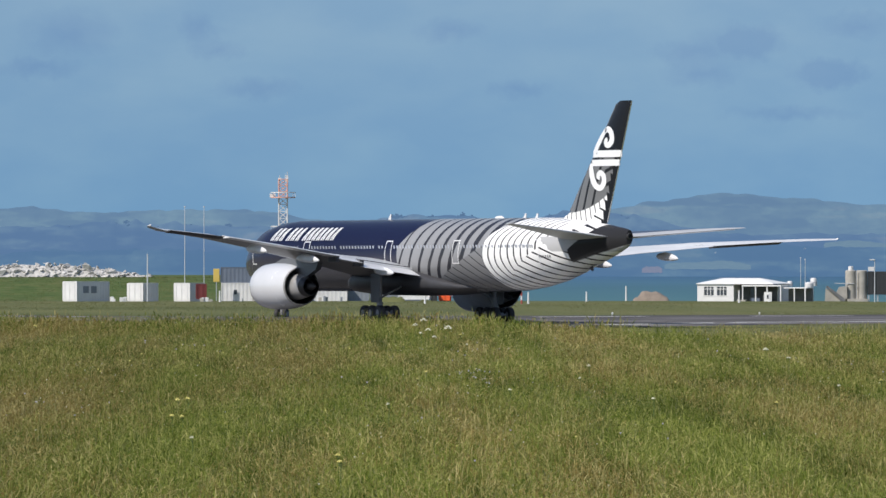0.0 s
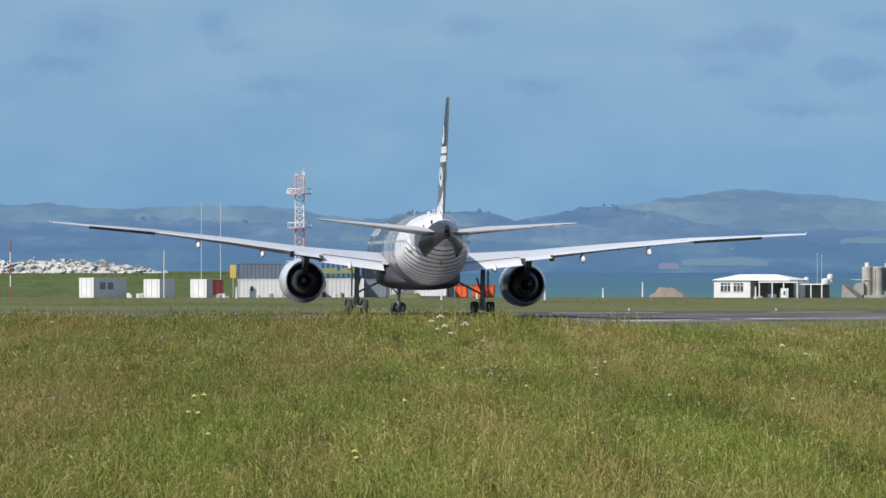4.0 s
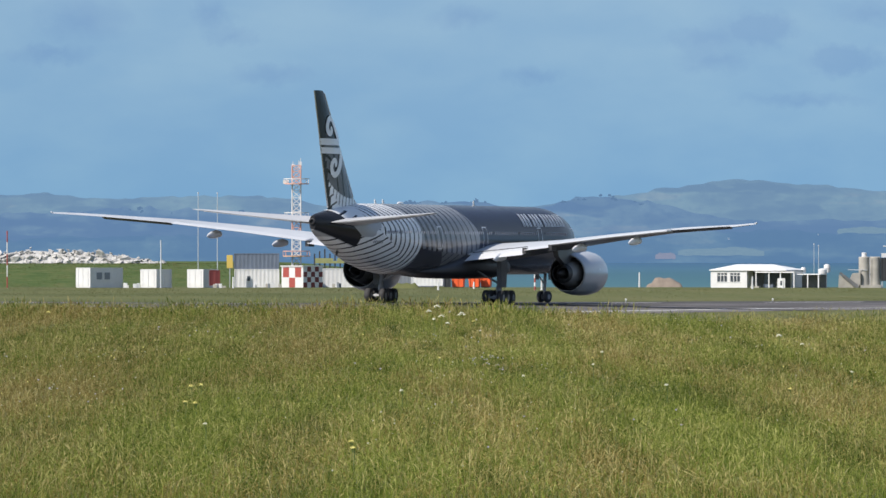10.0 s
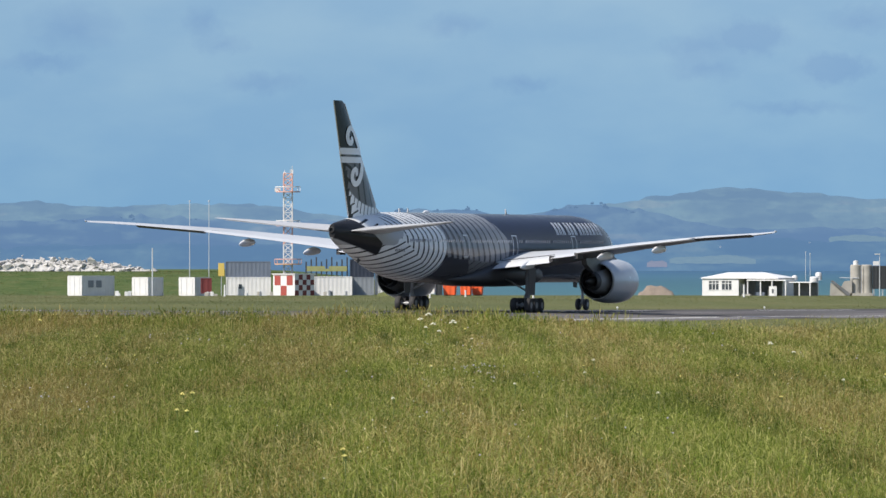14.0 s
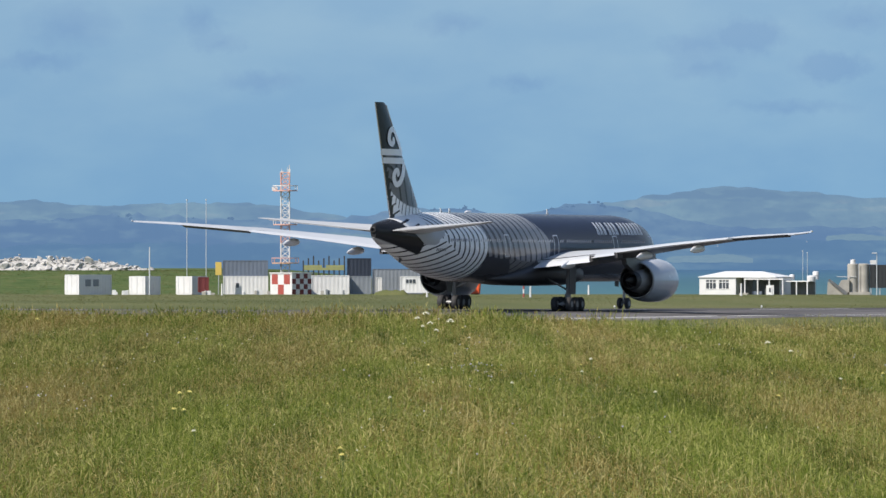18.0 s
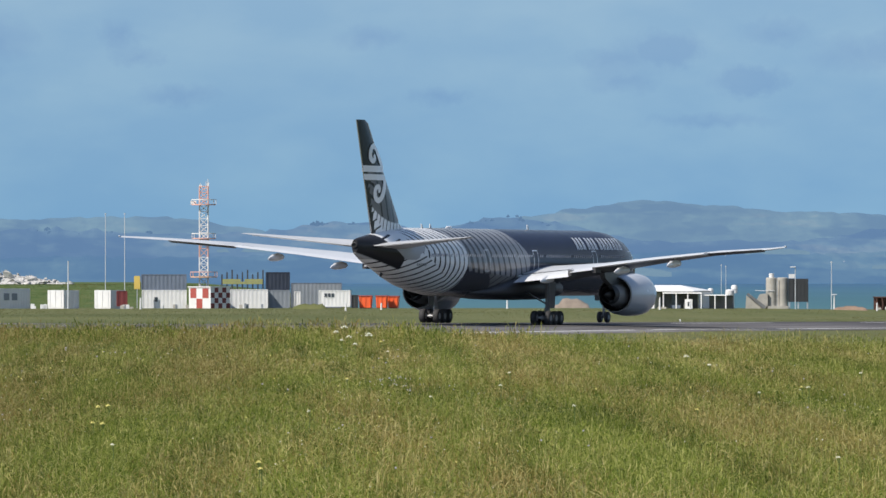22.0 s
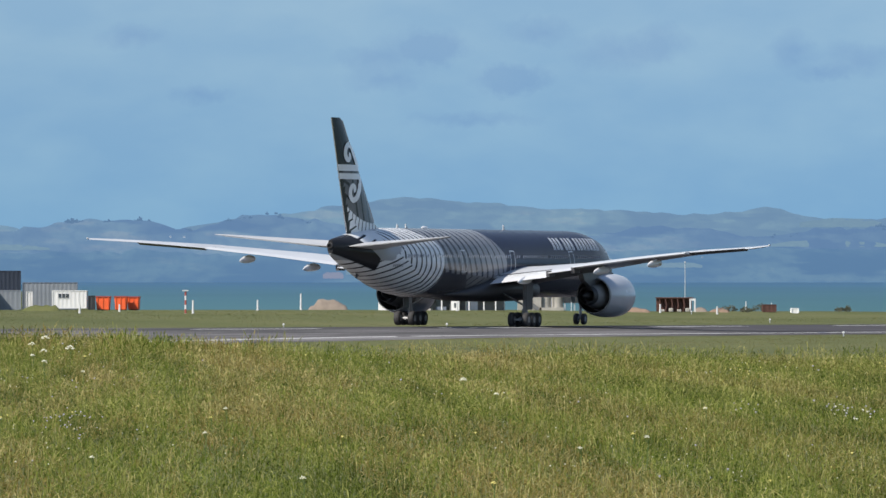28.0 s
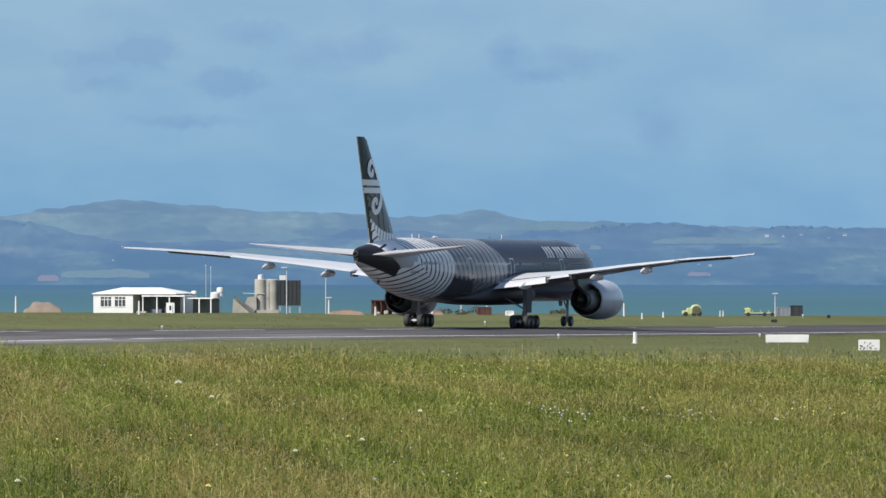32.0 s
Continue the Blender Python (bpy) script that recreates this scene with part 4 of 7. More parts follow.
def build_tail():
    # fin and rudder
    def fin_ring(z):
        t = (z - 8.0) / 10.2
        le = float(np.interp(z, [8.0, 9.0, 18.16], [59.0, 61.7, 70.2]))
        te = 68.5 + 4.15 * t
        return le, te

    rings = []
    for z in (7.6, 8.4, 9.0, 11, 13, 15, 17, 17.9, 18.16):
        le, te = fin_ring(z)
        if z > 18:
            le += 0.35
        c = te - le
        th = 0.085 if z > 9 else 0.06
        rings.append([(st(le + c * x), c * th * t * 1.0, z) for x, t in [(a, abs(b) * (1 if i <= 9 else -1)) for i, (a, b) in enumerate(foil())]])
    f = part("fin", loft(rings), M_FIN, AIR, "black fin with grey weave and white frond", None, True)

    def half(s, z):
        le, te = fin_ring(z)
        c = te - le
        x = min(max((s - le) / c, 0.001), 1)
        return c * 0.085 * 1.15 * (5 * (0.2969 * math.sqrt(x) - 0.126 * x - 0.3516 * x * x + 0.2843 * x ** 3 - 0.1015 * x ** 4) + 0.02 * x) + 0.015

    def band(name, pts, label):
        """A flat band along (s, z, width) points on both faces of the fin."""
        fine = []
        for i in range(len(pts) - 1):
            p0, p1, p2, p3 = (np.array(pts[min(max(j, 0), len(pts) - 1)], float) for j in (i - 1, i, i + 1, i + 2))
            for t in np.linspace(0, 1, 7)[: None if i == len(pts) - 2 else -1]:
                fine.append(0.5 * (2 * p1 + (p2 - p0) * t + (2 * p0 - 5 * p1 + 4 * p2 - p3) * t * t + (3 * p1 - p0 - 3 * p2 + p3) * t ** 3))
        for sd in (1, -1):
            bm = bmesh.new()
            prev = None
            for i, q in enumerate(fine):
                a, b = fine[max(i - 1, 0)], fine[min(i + 1, len(fine) - 1)]
                d = np.array([b[0] - a[0], b[1] - a[1]])
                d = d / max(1e-6, np.hypot(*d))
                nrm = np.array([-d[1], d[0]]) * max(q[2], 0.02) / 2
                pair = []
                for k in (1, -1):
                    s, z = q[0] + nrm[0] * k, q[1] + nrm[1] * k
                    pair.append(bm.verts.new((st(s), sd * half(s, z), z)))
                if prev:
                    bm.faces.new((prev[0], prev[1], pair[1], pair[0]))
                prev = pair
            part(name, bm, M_WHITE, f, label)

    for z, s0, s1, h in ((13.82, 66.0, 71.0, 0.56), (13.08, 65.7, 70.65, 0.52)):
        band("fin_bar", [(s0, z, h), ((s0 + s1) / 2, z, h), (s1, z, h)], "white bar of the fin emblem")
    band("fin_curl", [(66.2, 13.75, 0.8), (66.8, 14.45, 0.8), (67.5, 15.15, 0.74), (68.15, 15.68, 0.58), (68.8, 15.84, 0.5), (69.35, 15.55, 0.66), (69.5, 15.0, 0.72), (69.15, 14.62, 0.56), (68.7, 14.55, 0.5), (68.45, 14.8, 0.56), (68.75, 15.05, 0.3)], "white curl of the fin emblem")
    band("fin_curl", [(65.95, 13.05, 0.7), (66.03, 12.5, 0.8), (66.4, 11.7, 0.74), (67.0, 11.15, 0.58), (67.65, 11.02, 0.5), (68.15, 11.38, 0.66), (68.2, 11.87, 0.68), (67.85, 12.2, 0.5), (67.45, 12.22, 0.46), (67.25, 11.98, 0.5), (67.55, 11.78, 0.3)], "white curl of the fin emblem")
    # bare edge of the rudder
    te = [(st(fin_ring(z)[1] + 0.03), 0.0, z) for z in (8.2, 18.1)]
    part("rudder_edge", rod(te[0], te[1], 0.05, 6), M_BARE, f, "pale metal rudder edge")
    le = [(st(fin_ring(z)[0] - 0.02), 0.0, z) for z in (9.2, 17.9)]
    part("fin_leading_edge", rod(le[0], le[1], 0.06, 6), M_BARE, f, "bare metal leading edge")
    # tailplane
    for sd in (1, -1):
        rings = [wing_ring(y, le, te2, z, th, sd) for y, le, te2, z, th in ((0.6, 62.4, 70.2, 6.95, 0.10), (1.6, 63.1, 70.3, 7.0, 0.10), (6.0, 66.9, 71.4, 7.42, 0.09), (10.3, 70.5, 72.35, 7.82, 0.08), (10.85, 71.5, 72.5, 7.88, 0.07))]
        t = part("tailplane", loft(rings), M_TAILPLANE, AIR, "pale grey tailplane", None, True)
        rr = [wing_ring(y, te2 - c, te2 + 0.12, z, 0.09, sd, 0.05) for y, te2, c, z in ((1.9, 70.3, 1.9, 7.0), (6.0, 71.4, 1.3, 7.4), (9.9, 72.2, 0.7, 7.76))]
        part("elevator", loft(rr), M_TAILPLANE, t, "grey elevator", None, True)


def wheel(name, parent, at, r, w, src=None):
    """A tyre on its rim, turning about its own y axis."""
    if src is not None:
        o = again(name, src, parent, Matrix.Translation(at))
    else:
        bm = turned([(-w / 2, r * 0.62), (-w / 2, r * 0.86), (-w * 0.36, r * 0.97), (0, r), (w * 0.36, r * 0.97), (w / 2, r * 0.86), (w / 2, r * 0.62)], 28, "y")
        black = len(bm.faces)
        turned([(-w * 0.53, 0.05), (-w * 0.53, r * 0.3), (-w * 0.47, r * 0.58), (w * 0.47, r * 0.58), (w * 0.53, r * 0.3), (w * 0.53, 0.05)], 20, "y", (0, 0, 0), bm)
        o = part(name, bm, [M_TYRE, M_RIM], parent, "black rubber tyre on a grey metal rim", None, True)
        for p in o.data.polygons:
            p.material_index = int(p.index >= black)
        o.matrix_basis = Matrix.Translation(at)
    WHEELS.append((o, at, r))
    return o


WHEELS = []
GEAR_DROP = 0.13


def build_gear():
    first = None
    for sd in (1, -1):
        y = sd * 5.48
        bm = rod((0, y, 0.95), (0.1, y, 4.2), 0.20, 14)
        rod((0, y, 0.7), (0, y, 1.6), 0.27, 14, bm)
        g = part("main_gear", bm, M_STRUT, AIR, "grey main gear leg", None, True)
        g.matrix_basis = Matrix.Translation((0, 0, -GEAR_DROP))
        part("bogie_beam", rod((-1.5, y, 0.68), (1.5, y, 0.68), 0.17, 10), M_STRUT, g, "grey bogie beam", None, True)
        bm = rod((0, y, 1.9), (0.2, y - sd * 2.2, 3.0), 0.09, 8)
        rod((0, y, 1.9), (1.9, y - sd * 0.4, 3.3), 0.08, 8, bm)
        rod((-0.3, y, 1.1), (-0.3, y, 2.0), 0.07, 8, bm)
        part("side_brace", bm, M_STRUT, g, "grey folding brace", None, True)
        part("gear_door", prism([(0.75, 1.55), (-0.75, 1.55), (-0.95, 4.0), (0.95, 4.0)], y + sd * 0.42, y + sd * 0.47, None, "y"), M_UNDER, g, "grey gear leg door")
        for k, X in enumerate((-1.45, 0, 1.45)):
            for q in (0.68, -0.68):
                o = wheel("wheel", g, (X, y + q, 0.66), 0.66, 0.5, first)
                first = first or o
            part("axle", rod((X, y - 0.95, 0.66), (X, y + 0.95, 0.66), 0.09, 8), M_STRUT, g)
    # nose gear, its own pivot so that it can steer
    ng = part("nose_gear", rod((0, 0, 0.5), (0.15, 0, 3.2), 0.14, 12), M_STRUT, AIR, "grey steerable nose gear leg", None, True)
    ng.matrix_basis = Matrix.Translation((31.24, 0, -GEAR_DROP))
    n1 = wheel("nose_wheel", ng, (0, 0.37, 0.54), 0.54, 0.36)
    wheel("nose_wheel", ng, (0, -0.37, 0.54), 0.54, 0.36, n1)
    part("axle", rod((0, -0.5, 0.54), (0, 0.5, 0.54), 0.07, 8), M_STRUT, ng)
    part("drag_brace", rod((0.1, 0, 1.6), (-1.7, 0, 3.1), 0.07, 8), M_STRUT, ng)
    for sd in (1, -1):
        part("nose_gear_door", prism([(31.5, 1.95), (30.5, 2.0), (30.3, 2.75), (31.7, 2.75)], sd * 0.62, sd * 0.66, None, "y"), M_BLACK, AIR, "black nose gear door")
    part("taxi_light", turned([(0.12, 0.02), (0.14, 0.12), (0.24, 0.13)], 12, "x", (0, 0, 1.9)), M_WHITE, ng)
    return ng


build_fuselage()
for side in (1, -1):
    build_wing(side)
    build_engine(side)
build_tail()
NOSE_GEAR = build_gear()


# ---- the far side of the airfield ----
M_CABIN = plain("white_container_paint", (0.68, 0.68, 0.675), 0.5, 0.0, 0.0, 0.12, 0.8)
M_PORCH = plain("shaded_board", (0.15, 0.155, 0.16), 0.8, 0.0, 0.0, 0.5, 0.6)
M_CABIN_GREY = plain("grey_container_paint", (0.22, 0.245, 0.275), 0.55, 0.0, 0.0, 0.15, 0.8)
M_BLUEGREY = plain("blue_grey_sheet", (0.13, 0.16, 0.21), 0.55, 0.0, 0.0, 0.15, 0.8)
M_NAVY = plain("navy_container_paint", (0.022, 0.030, 0.050), 0.5, 0.0, 0.0, 0.2, 0.8)
M_RED = plain("signal_red_paint", (0.36, 0.075, 0.06), 0.5, 0.0, 0.0, 0.15, 1.0)
M_MAST_RED = plain("faded_mast_red", (0.64, 0.36, 0.29), 0.6, 0.0, 0.0, 0.15, 1.0)
M_ORANGE_PALE = plain("faded_orange_paint", (0.62, 0.36, 0.20), 0.6, 0.0, 0.0, 0.2, 1.0)
M_ORANGE = plain("orange_bin_paint", (0.80, 0.12, 0.03), 0.5, 0.0, 0.0, 0.12, 1.0)
M_MAROON = plain("maroon_box_paint", (0.16, 0.03, 0.03), 0.55, 0.0, 0.0, 0.2, 1.0)
M_YELLOW = plain("yellow_sign_paint", (0.62, 0.45, 0.11), 0.5, 0.0, 0.0, 0.1, 1.0)
M_LIME = plain("lime_vehicle_paint", (0.50, 0.54, 0.24), 0.45, 0.0, 0.1, 0.12, 1.0)
M_OLIVE = plain("dull_lime_paint", (0.30, 0.31, 0.13), 0.6, 0.0, 0.0, 0.2, 1.0)
M_DARK = plain("dark_opening", (0.035, 0.038, 0.042), 0.6, 0.0, 0.0, 0.2, 1.0)
M_STEEL = plain("galvanised_steel", (0.50, 0.52, 0.54), 0.45, 0.5, 0.0, 0.15, 2.0)
M_POLE = plain("pale_pole_paint", (0.52, 0.55, 0.57), 0.5, 0.0, 0.0, 0.1, 2.0)
M_CONCRETE = plain("weathered_concrete", (0.40, 0.38, 0.34), 0.85, 0.0, 0.0, 0.28, 0.9, 0.02)
M_RUBBLE = plain("broken_concrete", (0.52, 0.51, 0.49), 0.9, 0.0, 0.0, 0.5, 0.9, 0.05)
M_RUST = plain("rusty_steel", (0.10, 0.045, 0.035), 0.8, 0.0, 0.0, 0.35, 1.5, 0.02)
M_EARTH = plain("bare_earth", (0.25, 0.205, 0.165), 0.95, 0.0, 0.0, 0.3, 0.8, 0.05)
M_SCREE = plain("orange_brown_earth", (0.27, 0.185, 0.13), 0.95, 0.0, 0.0, 0.35, 0.9, 0.05)
M_PANE = plain("house_window_pane", (0.06, 0.07, 0.08), 0.12, 0.0, 0.3, 0.15, 2.0)
M_ROOF = plain("white_roof_sheet", (0.82, 0.82, 0.81), 0.5, 0.0, 0.0, 0.08, 0.7)
M_BUSH = plain("shore_scrub", (0.115, 0.118, 0.078), 0.9, 0.0, 0.0, 0.4, 3.0)


def settle(ray, d):
    """How much farther along the sight line the falling ground is met."""
    k = 1.0
    while k < 1.6 and (4.8 - lie1(*ray(k))) / (d * k) > 4.8 / d + 1e-6:
        k += 0.01
    return k


def spot(b, d):
    """Plan place at bearing b of the first stand and distance d."""
    at = settle(lambda k: (d * k * b / F_LONG, d * k), d) if b > 500 and d > 1040 else 1.0
    return d * at * b / F_LONG, d * at


def late(b, d):
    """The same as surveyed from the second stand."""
    at = settle(lambda k: (6.11 + d * k / F_LONG * (b - 85.1), 95 + d * k / 1.0915), d / 1.0915) if d > 840 else 1.0
    return 6.11 + d * at / F_LONG * (b - 85.1), 95 + d * at / 1.0915


def base(xy, rz=0.0, sink=0.03):
    return pose(xy[0], xy[1], lie1(*xy) - sink, 0, 0, rz)


def ribbed(L, W, H, step=0.5, deep=0.02, z0=0.0):
    """A corrugated box with a flat lid, its near corner at the origin."""
    def side(n0, n1, nrm):
        out = []
        n = max(2, int(math.dist(n0, n1) / step))
        for i in range(n):
            for t, k in ((0.0, 0), (0.35, 0), (0.5, 1), (0.85, 1)):
                a = (i + t) / n
                out.append((n0[0] + (n1[0] - n0[0]) * a - nrm[0] * deep * k, n0[1] + (n1[1] - n0[1]) * a - nrm[1] * deep * k))
        return out

    loop = side((0, 0), (L, 0), (0, -1)) + side((L, 0), (L, W), (1, 0)) + side((L, W), (0, W), (0, 1)) + side((0, W), (0, 0), (-1, 0))
    return prism(loop, z0 + 0.1, z0 + H - 0.08)


def container(name, xy, rz, L, W, H, mat, label, z0=0.0, windows=(), door_end=False, category="container", frame_mat=None):
    t = thing(name, base(xy, rz) @ Matrix.Translation((0, 0, z0)), label, category, "cabins and containers")
    part("wall_panel", ribbed(L, W, H), mat, t)
    fm = frame_mat or mat
    bm = box(-0.03, L + 0.03, -0.03, W + 0.03, H - 0.1, H)
    part("roof", bm, fm, t)
    part("floor_frame", box(-0.02, L + 0.02, -0.02, W + 0.02, 0, 0.13), fm, t)
    for x, y in ((0, 0), (L, 0), (L, W), (0, W)):
        part("corner_post", box(x - 0.06, x + 0.06, y - 0.06, y + 0.06, 0.1, H - 0.05), fm, t)
    for x0, x1, z_0, z_1 in windows:
        w = part("window", box(x0, x1, -0.05, 0.02, z_0, z_1), M_CABIN_GREY if L > 6 else M_PANE, t, "grey window" if L > 6 else "dark window")
        part("window_frame", box(x0 - 0.06, x1 + 0.06, -0.04, 0.01, z_0 - 0.06, z_0), fm, w)
    if door_end:
        for k in (0, 1):
            d = part("door", box(-0.05, 0.0, 0.06 + k * (W / 2 - 0.02), W / 2 - 0.04 + k * (W / 2 - 0.02), 0.16, H - 0.16), mat, t)
            part("lock_rod", rod((-0.07, 0.3 + k * (W - 0.7), 0.2), (-0.07, 0.3 + k * (W - 0.7), H - 0.2), 0.025, 6), M_STEEL, d)
    return t


container("site_container", spot(-648, 1155), 49, 6.06, 2.44, 2.62, M_CABIN, "white corrugated site container with two grey windows", 0, ((1.2, 2.2, 1.1, 2.0), (2.7, 3.7, 1.1, 2.0)), True)
container("site_container", spot(-531, 1155), 52, 3.0, 2.6, 2.42, M_CABIN, "short white site container with a grey side", 0, (), True)
container("site_container", spot(-448, 1155), 52, 3.0, 2.6, 2.42, M_CABIN, "short white site container beside a maroon box", 0, (), True)
container("storage_box", spot(-436, 1152), 4, 1.25, 1.3, 2.0, M_MAROON, "maroon storage box on a low trailer", 0.32)
container("site_office", spot(-392, 1165), 1, 5.75, 2.6, 2.42, M_CABIN, "white site office below a blue-grey container", 0, ((1.6, 2.0, 0.9, 1.5),))
container("stacked_container", spot(-393, 1165.1), 1, 5.8, 2.55, 2.05, M_BLUEGREY, "blue-grey container stacked on the white office", 2.42, ())
container("low_office", spot(-236, 1166), 1, 4.85, 2.5, 2.5, M_CABIN, "white low office with a pale door", 0, ())
container("navy_container", spot(-171, 1168), 2, 2.95, 2.5, 2.4, M_CABIN_GREY, "grey container under a navy one", 0, ())
container("navy_container", spot(-172, 1168.1), 2, 3.0, 2.5, 2.35, M_NAVY, "navy container stacked on a grey one", 2.4, ())
container("grey_shed", spot(-128, 1178), 1, 6.6, 3.0, 3.3, M_CABIN_GREY, "low grey shed with a flat roof", 0, (), False, "shed", M_BLUEGREY)
container("dark_cabinet", spot(-21, 1170), 0, 0.75, 0.9, 1.75, M_DARK, "dark equipment cabinet beside orange bins", 0, (), False, "cabinet")
container("white_cabin", spot(-79, 1158), -4, 4.0, 2.3, 2.15, M_CABIN, "white cabin with a strip of small windows", 0.25, ((0.7, 1.05, 1.25, 1.75), (1.15, 1.5, 1.25, 1.75), (1.6, 1.95, 1.25, 1.75)), False, "cabin")
container("white_hut_door", spot(-122, 1176), 1, 0.7, 0.5, 2.2, M_CABIN, "narrow white door porch on the grey shed", 0, (), False, "porch")
container("pump_box", spot(1125, 1060), 3, 0.85, 0.8, 0.66, M_ROOF, "small white equipment box in the grass", 0, (), False, "box")


def orange_bin(b, d, w, h):
    t = thing("orange_bin", base(spot(b, d), -6), "bright orange steel bin near the cabins", "bin", "orange bins")
    part("bin_body", prism([(0.12, 0.12), (w - 0.12, 0.12), (w, h), (0, h)], 0, 1.5, None, "y"), M_ORANGE, t)
    for k in range(3):
        x = 0.2 + k * (w - 0.4) / 2
        part("rib", box(x - 0.06, x + 0.06, -0.08, 0.02, 0.15, h - 0.05), M_ORANGE, t)
    part("rim", box(-0.06, w + 0.06, -0.1, 1.56, h, h + 0.12), M_RED, t)
    part("skid", box(0.2, w - 0.2, 0.1, 1.4, 0, 0.13), M_DARK, t)


orange_bin(-9, 1160, 1.7, 1.6)
orange_bin(21, 1160, 1.5, 1.6)
orange_bin(42, 1162, 1.45, 1.55)


def checker_hut():
    t = thing("checkered_hut", base(spot(-271, 1160), 41), "red and white checkered equipment hut below the mast", "hut")
    L, W, H = 3.3, 4.4, 2.75
    part("hut_wall", box(0, L, 0, W, 0, H), M_CABIN, t, "white hut walls")
    part("hut_roof", box(-0.12, L + 0.12, -0.12, W + 0.12, H, H + 0.14), M_CABIN, t)
    for i in range(5):
        for k in range(4):
            if (i + k) % 2:
                continue
            z0, z1 = 0.04 + k * H / 4, 0.04 + (k + 1) * H / 4 - 0.03
            part("checker_panel", box(i * L / 5 + 0.01, (i + 1) * L / 5 - 0.01, -0.03, 0.005, z0, z1), M_MAROON, t, "dark maroon panel")
    for i in range(3):
        z0 = 0.05 if i == 1 else H / 2
        y0 = 0.42 + i * 1.22
        part("checker_panel", box(-0.03, 0.005, y0, y0 + 1.2, z0, z0 + H / 2 - 0.12), M_RED, t, "red panel")


checker_hut()


def mast_tower():
    """A red and white lattice mast with ringed platforms."""
    t = thing("lattice_mast", base(spot(-283, 1172)), "red and white lattice radar mast with round platforms", "mast")
    H, w = 15.9, 0.56
    zones = [(0, 4.0, M_CABIN, "white"), (4.0, 6.7, M_CABIN, "white"), (6.7, 9.0, M_MAST_RED, "red"), (9.0, 13.6, M_CABIN, "white"), (13.6, 16.0, M_MAST_RED, "red")]
    for z0, z1, mt, nm in zones:
        bm = bmesh.new()
        for sx in (-w, w):
            for sy in (-w, w):
                rod((sx, sy, z0), (sx, sy, z1), 0.085, 6, bm)
        n = max(1, round((z1 - z0) / 0.95))
        for i in range(n):
            a, b = z0 + (z1 - z0) * i / n, z0 + (z1 - z0) * (i + 1) / n
            for s in (-w, w):
                rod((-w, s, a), (w, s, b), 0.042, 5, bm)
                rod((w, s, a), (-w, s, b), 0.042, 5, bm)
                rod((s, -w, a), (s, w, b), 0.042, 5, bm)
                rod((-w, s, b), (w, s, b), 0.045, 5, bm)
                rod((s, -w, b), (s, w, b), 0.045, 5, bm)
        part("mast_section", bm, mt, t, nm + " lattice section")
    for z, r, mt in ((4.15, 1.75, M_ORANGE_PALE), (9.2, 1.55, M_MAST_RED), (13.65, 1.6, M_MAST_RED)):
        p = part("platform", turned([(z - 0.12, r), (z + 0.02, r), (z + 0.02, 0.2), (z - 0.12, 0.2)], 20, "z", (0, 0, 0), None, False), mt, t, "faded orange round platform" if z < 5 else "red round platform")
        bm = bmesh.new()
        for i in range(10):
            a = 2 * math.pi * i / 10
            rod((r * math.cos(a), r * math.sin(a), z), (r * math.cos(a), r * math.sin(a), z + 0.62), 0.035, 5, bm)
        part("railing", turned([(z + 0.55, r + 0.05), (z + 0.66, r + 0.05), (z + 0.66, r - 0.03), (z + 0.55, r - 0.03)], 20, "z", (0, 0, 0), bm, False), M_CABIN if z > 5 else M_MAST_RED, p, "white railing")
    part("aerial_bracket", box(-1.75, -1.0, -0.2, 0.2, 13.6, 14.1), M_CABIN, t, "white aerial box")
    part("aerial_panel", box(0.40, 0.68, -0.15, 0.1, 15.6, 16.5), M_CABIN, t, "white panel aerial")
    part("aerial_panel", box(-0.62, -0.25, -0.15, 0.15, 15.85, 16.2), M_CABIN, t, "white panel aerial")
    for x, z in ((-0.45, 16.5), (0.55, 17.0), (0.3, 16.7)):
        part("whip_aerial", rod((x, 0, 15.6), (x, 0, z), 0.045, 6), M_POLE, t)


mast_tower()


def pole(name, xy, h, r, mat, label, category="pole", head="", arm=0.0, banded=False, z0=0.0):
    t = thing(name, base(xy), label, category)
    if banded:
        for i in range(5):
            part("pole_band", rod((0, 0, h * i / 5), (0, 0, h * (i + 1) / 5), r, 8), M_RED if i % 2 == 0 else M_CABIN, t, "red band" if i % 2 == 0 else "white band")
    else:
        part("shaft", rod((0, 0, 0), (0, 0, h), r, 8, None, r * 0.7), mat, t)
    part("foot", rod((0, 0, 0), (0, 0, 0.05), r * 1.5, 8), M_CONCRETE, t)
    if head == "lamp":
        part("lamp_head", box(-0.35 + arm, 0.35 + arm, -0.2, 0.2, h - 0.03, h + 0.12, None, 0.03), M_POLE, t, "pale lamp head")
    elif head == "bar":
        part("cross_arm", box(-1.2, 1.2, -0.08, 0.08, h - 0.1, h + 0.1), M_CABIN, t)
        for k in (-0.9, -0.3, 0.3, 0.9):
            part("flood_lamp", box(k - 0.2, k + 0.2, -0.3, -0.05, h - 0.08, h + 0.14, None, 0.03), M_POLE, t)
    elif head == "cap":
        part("cap", rod((0, 0, h), (0, 0, h + 0.16), r * 2.0, 8), mat, t)
    return t


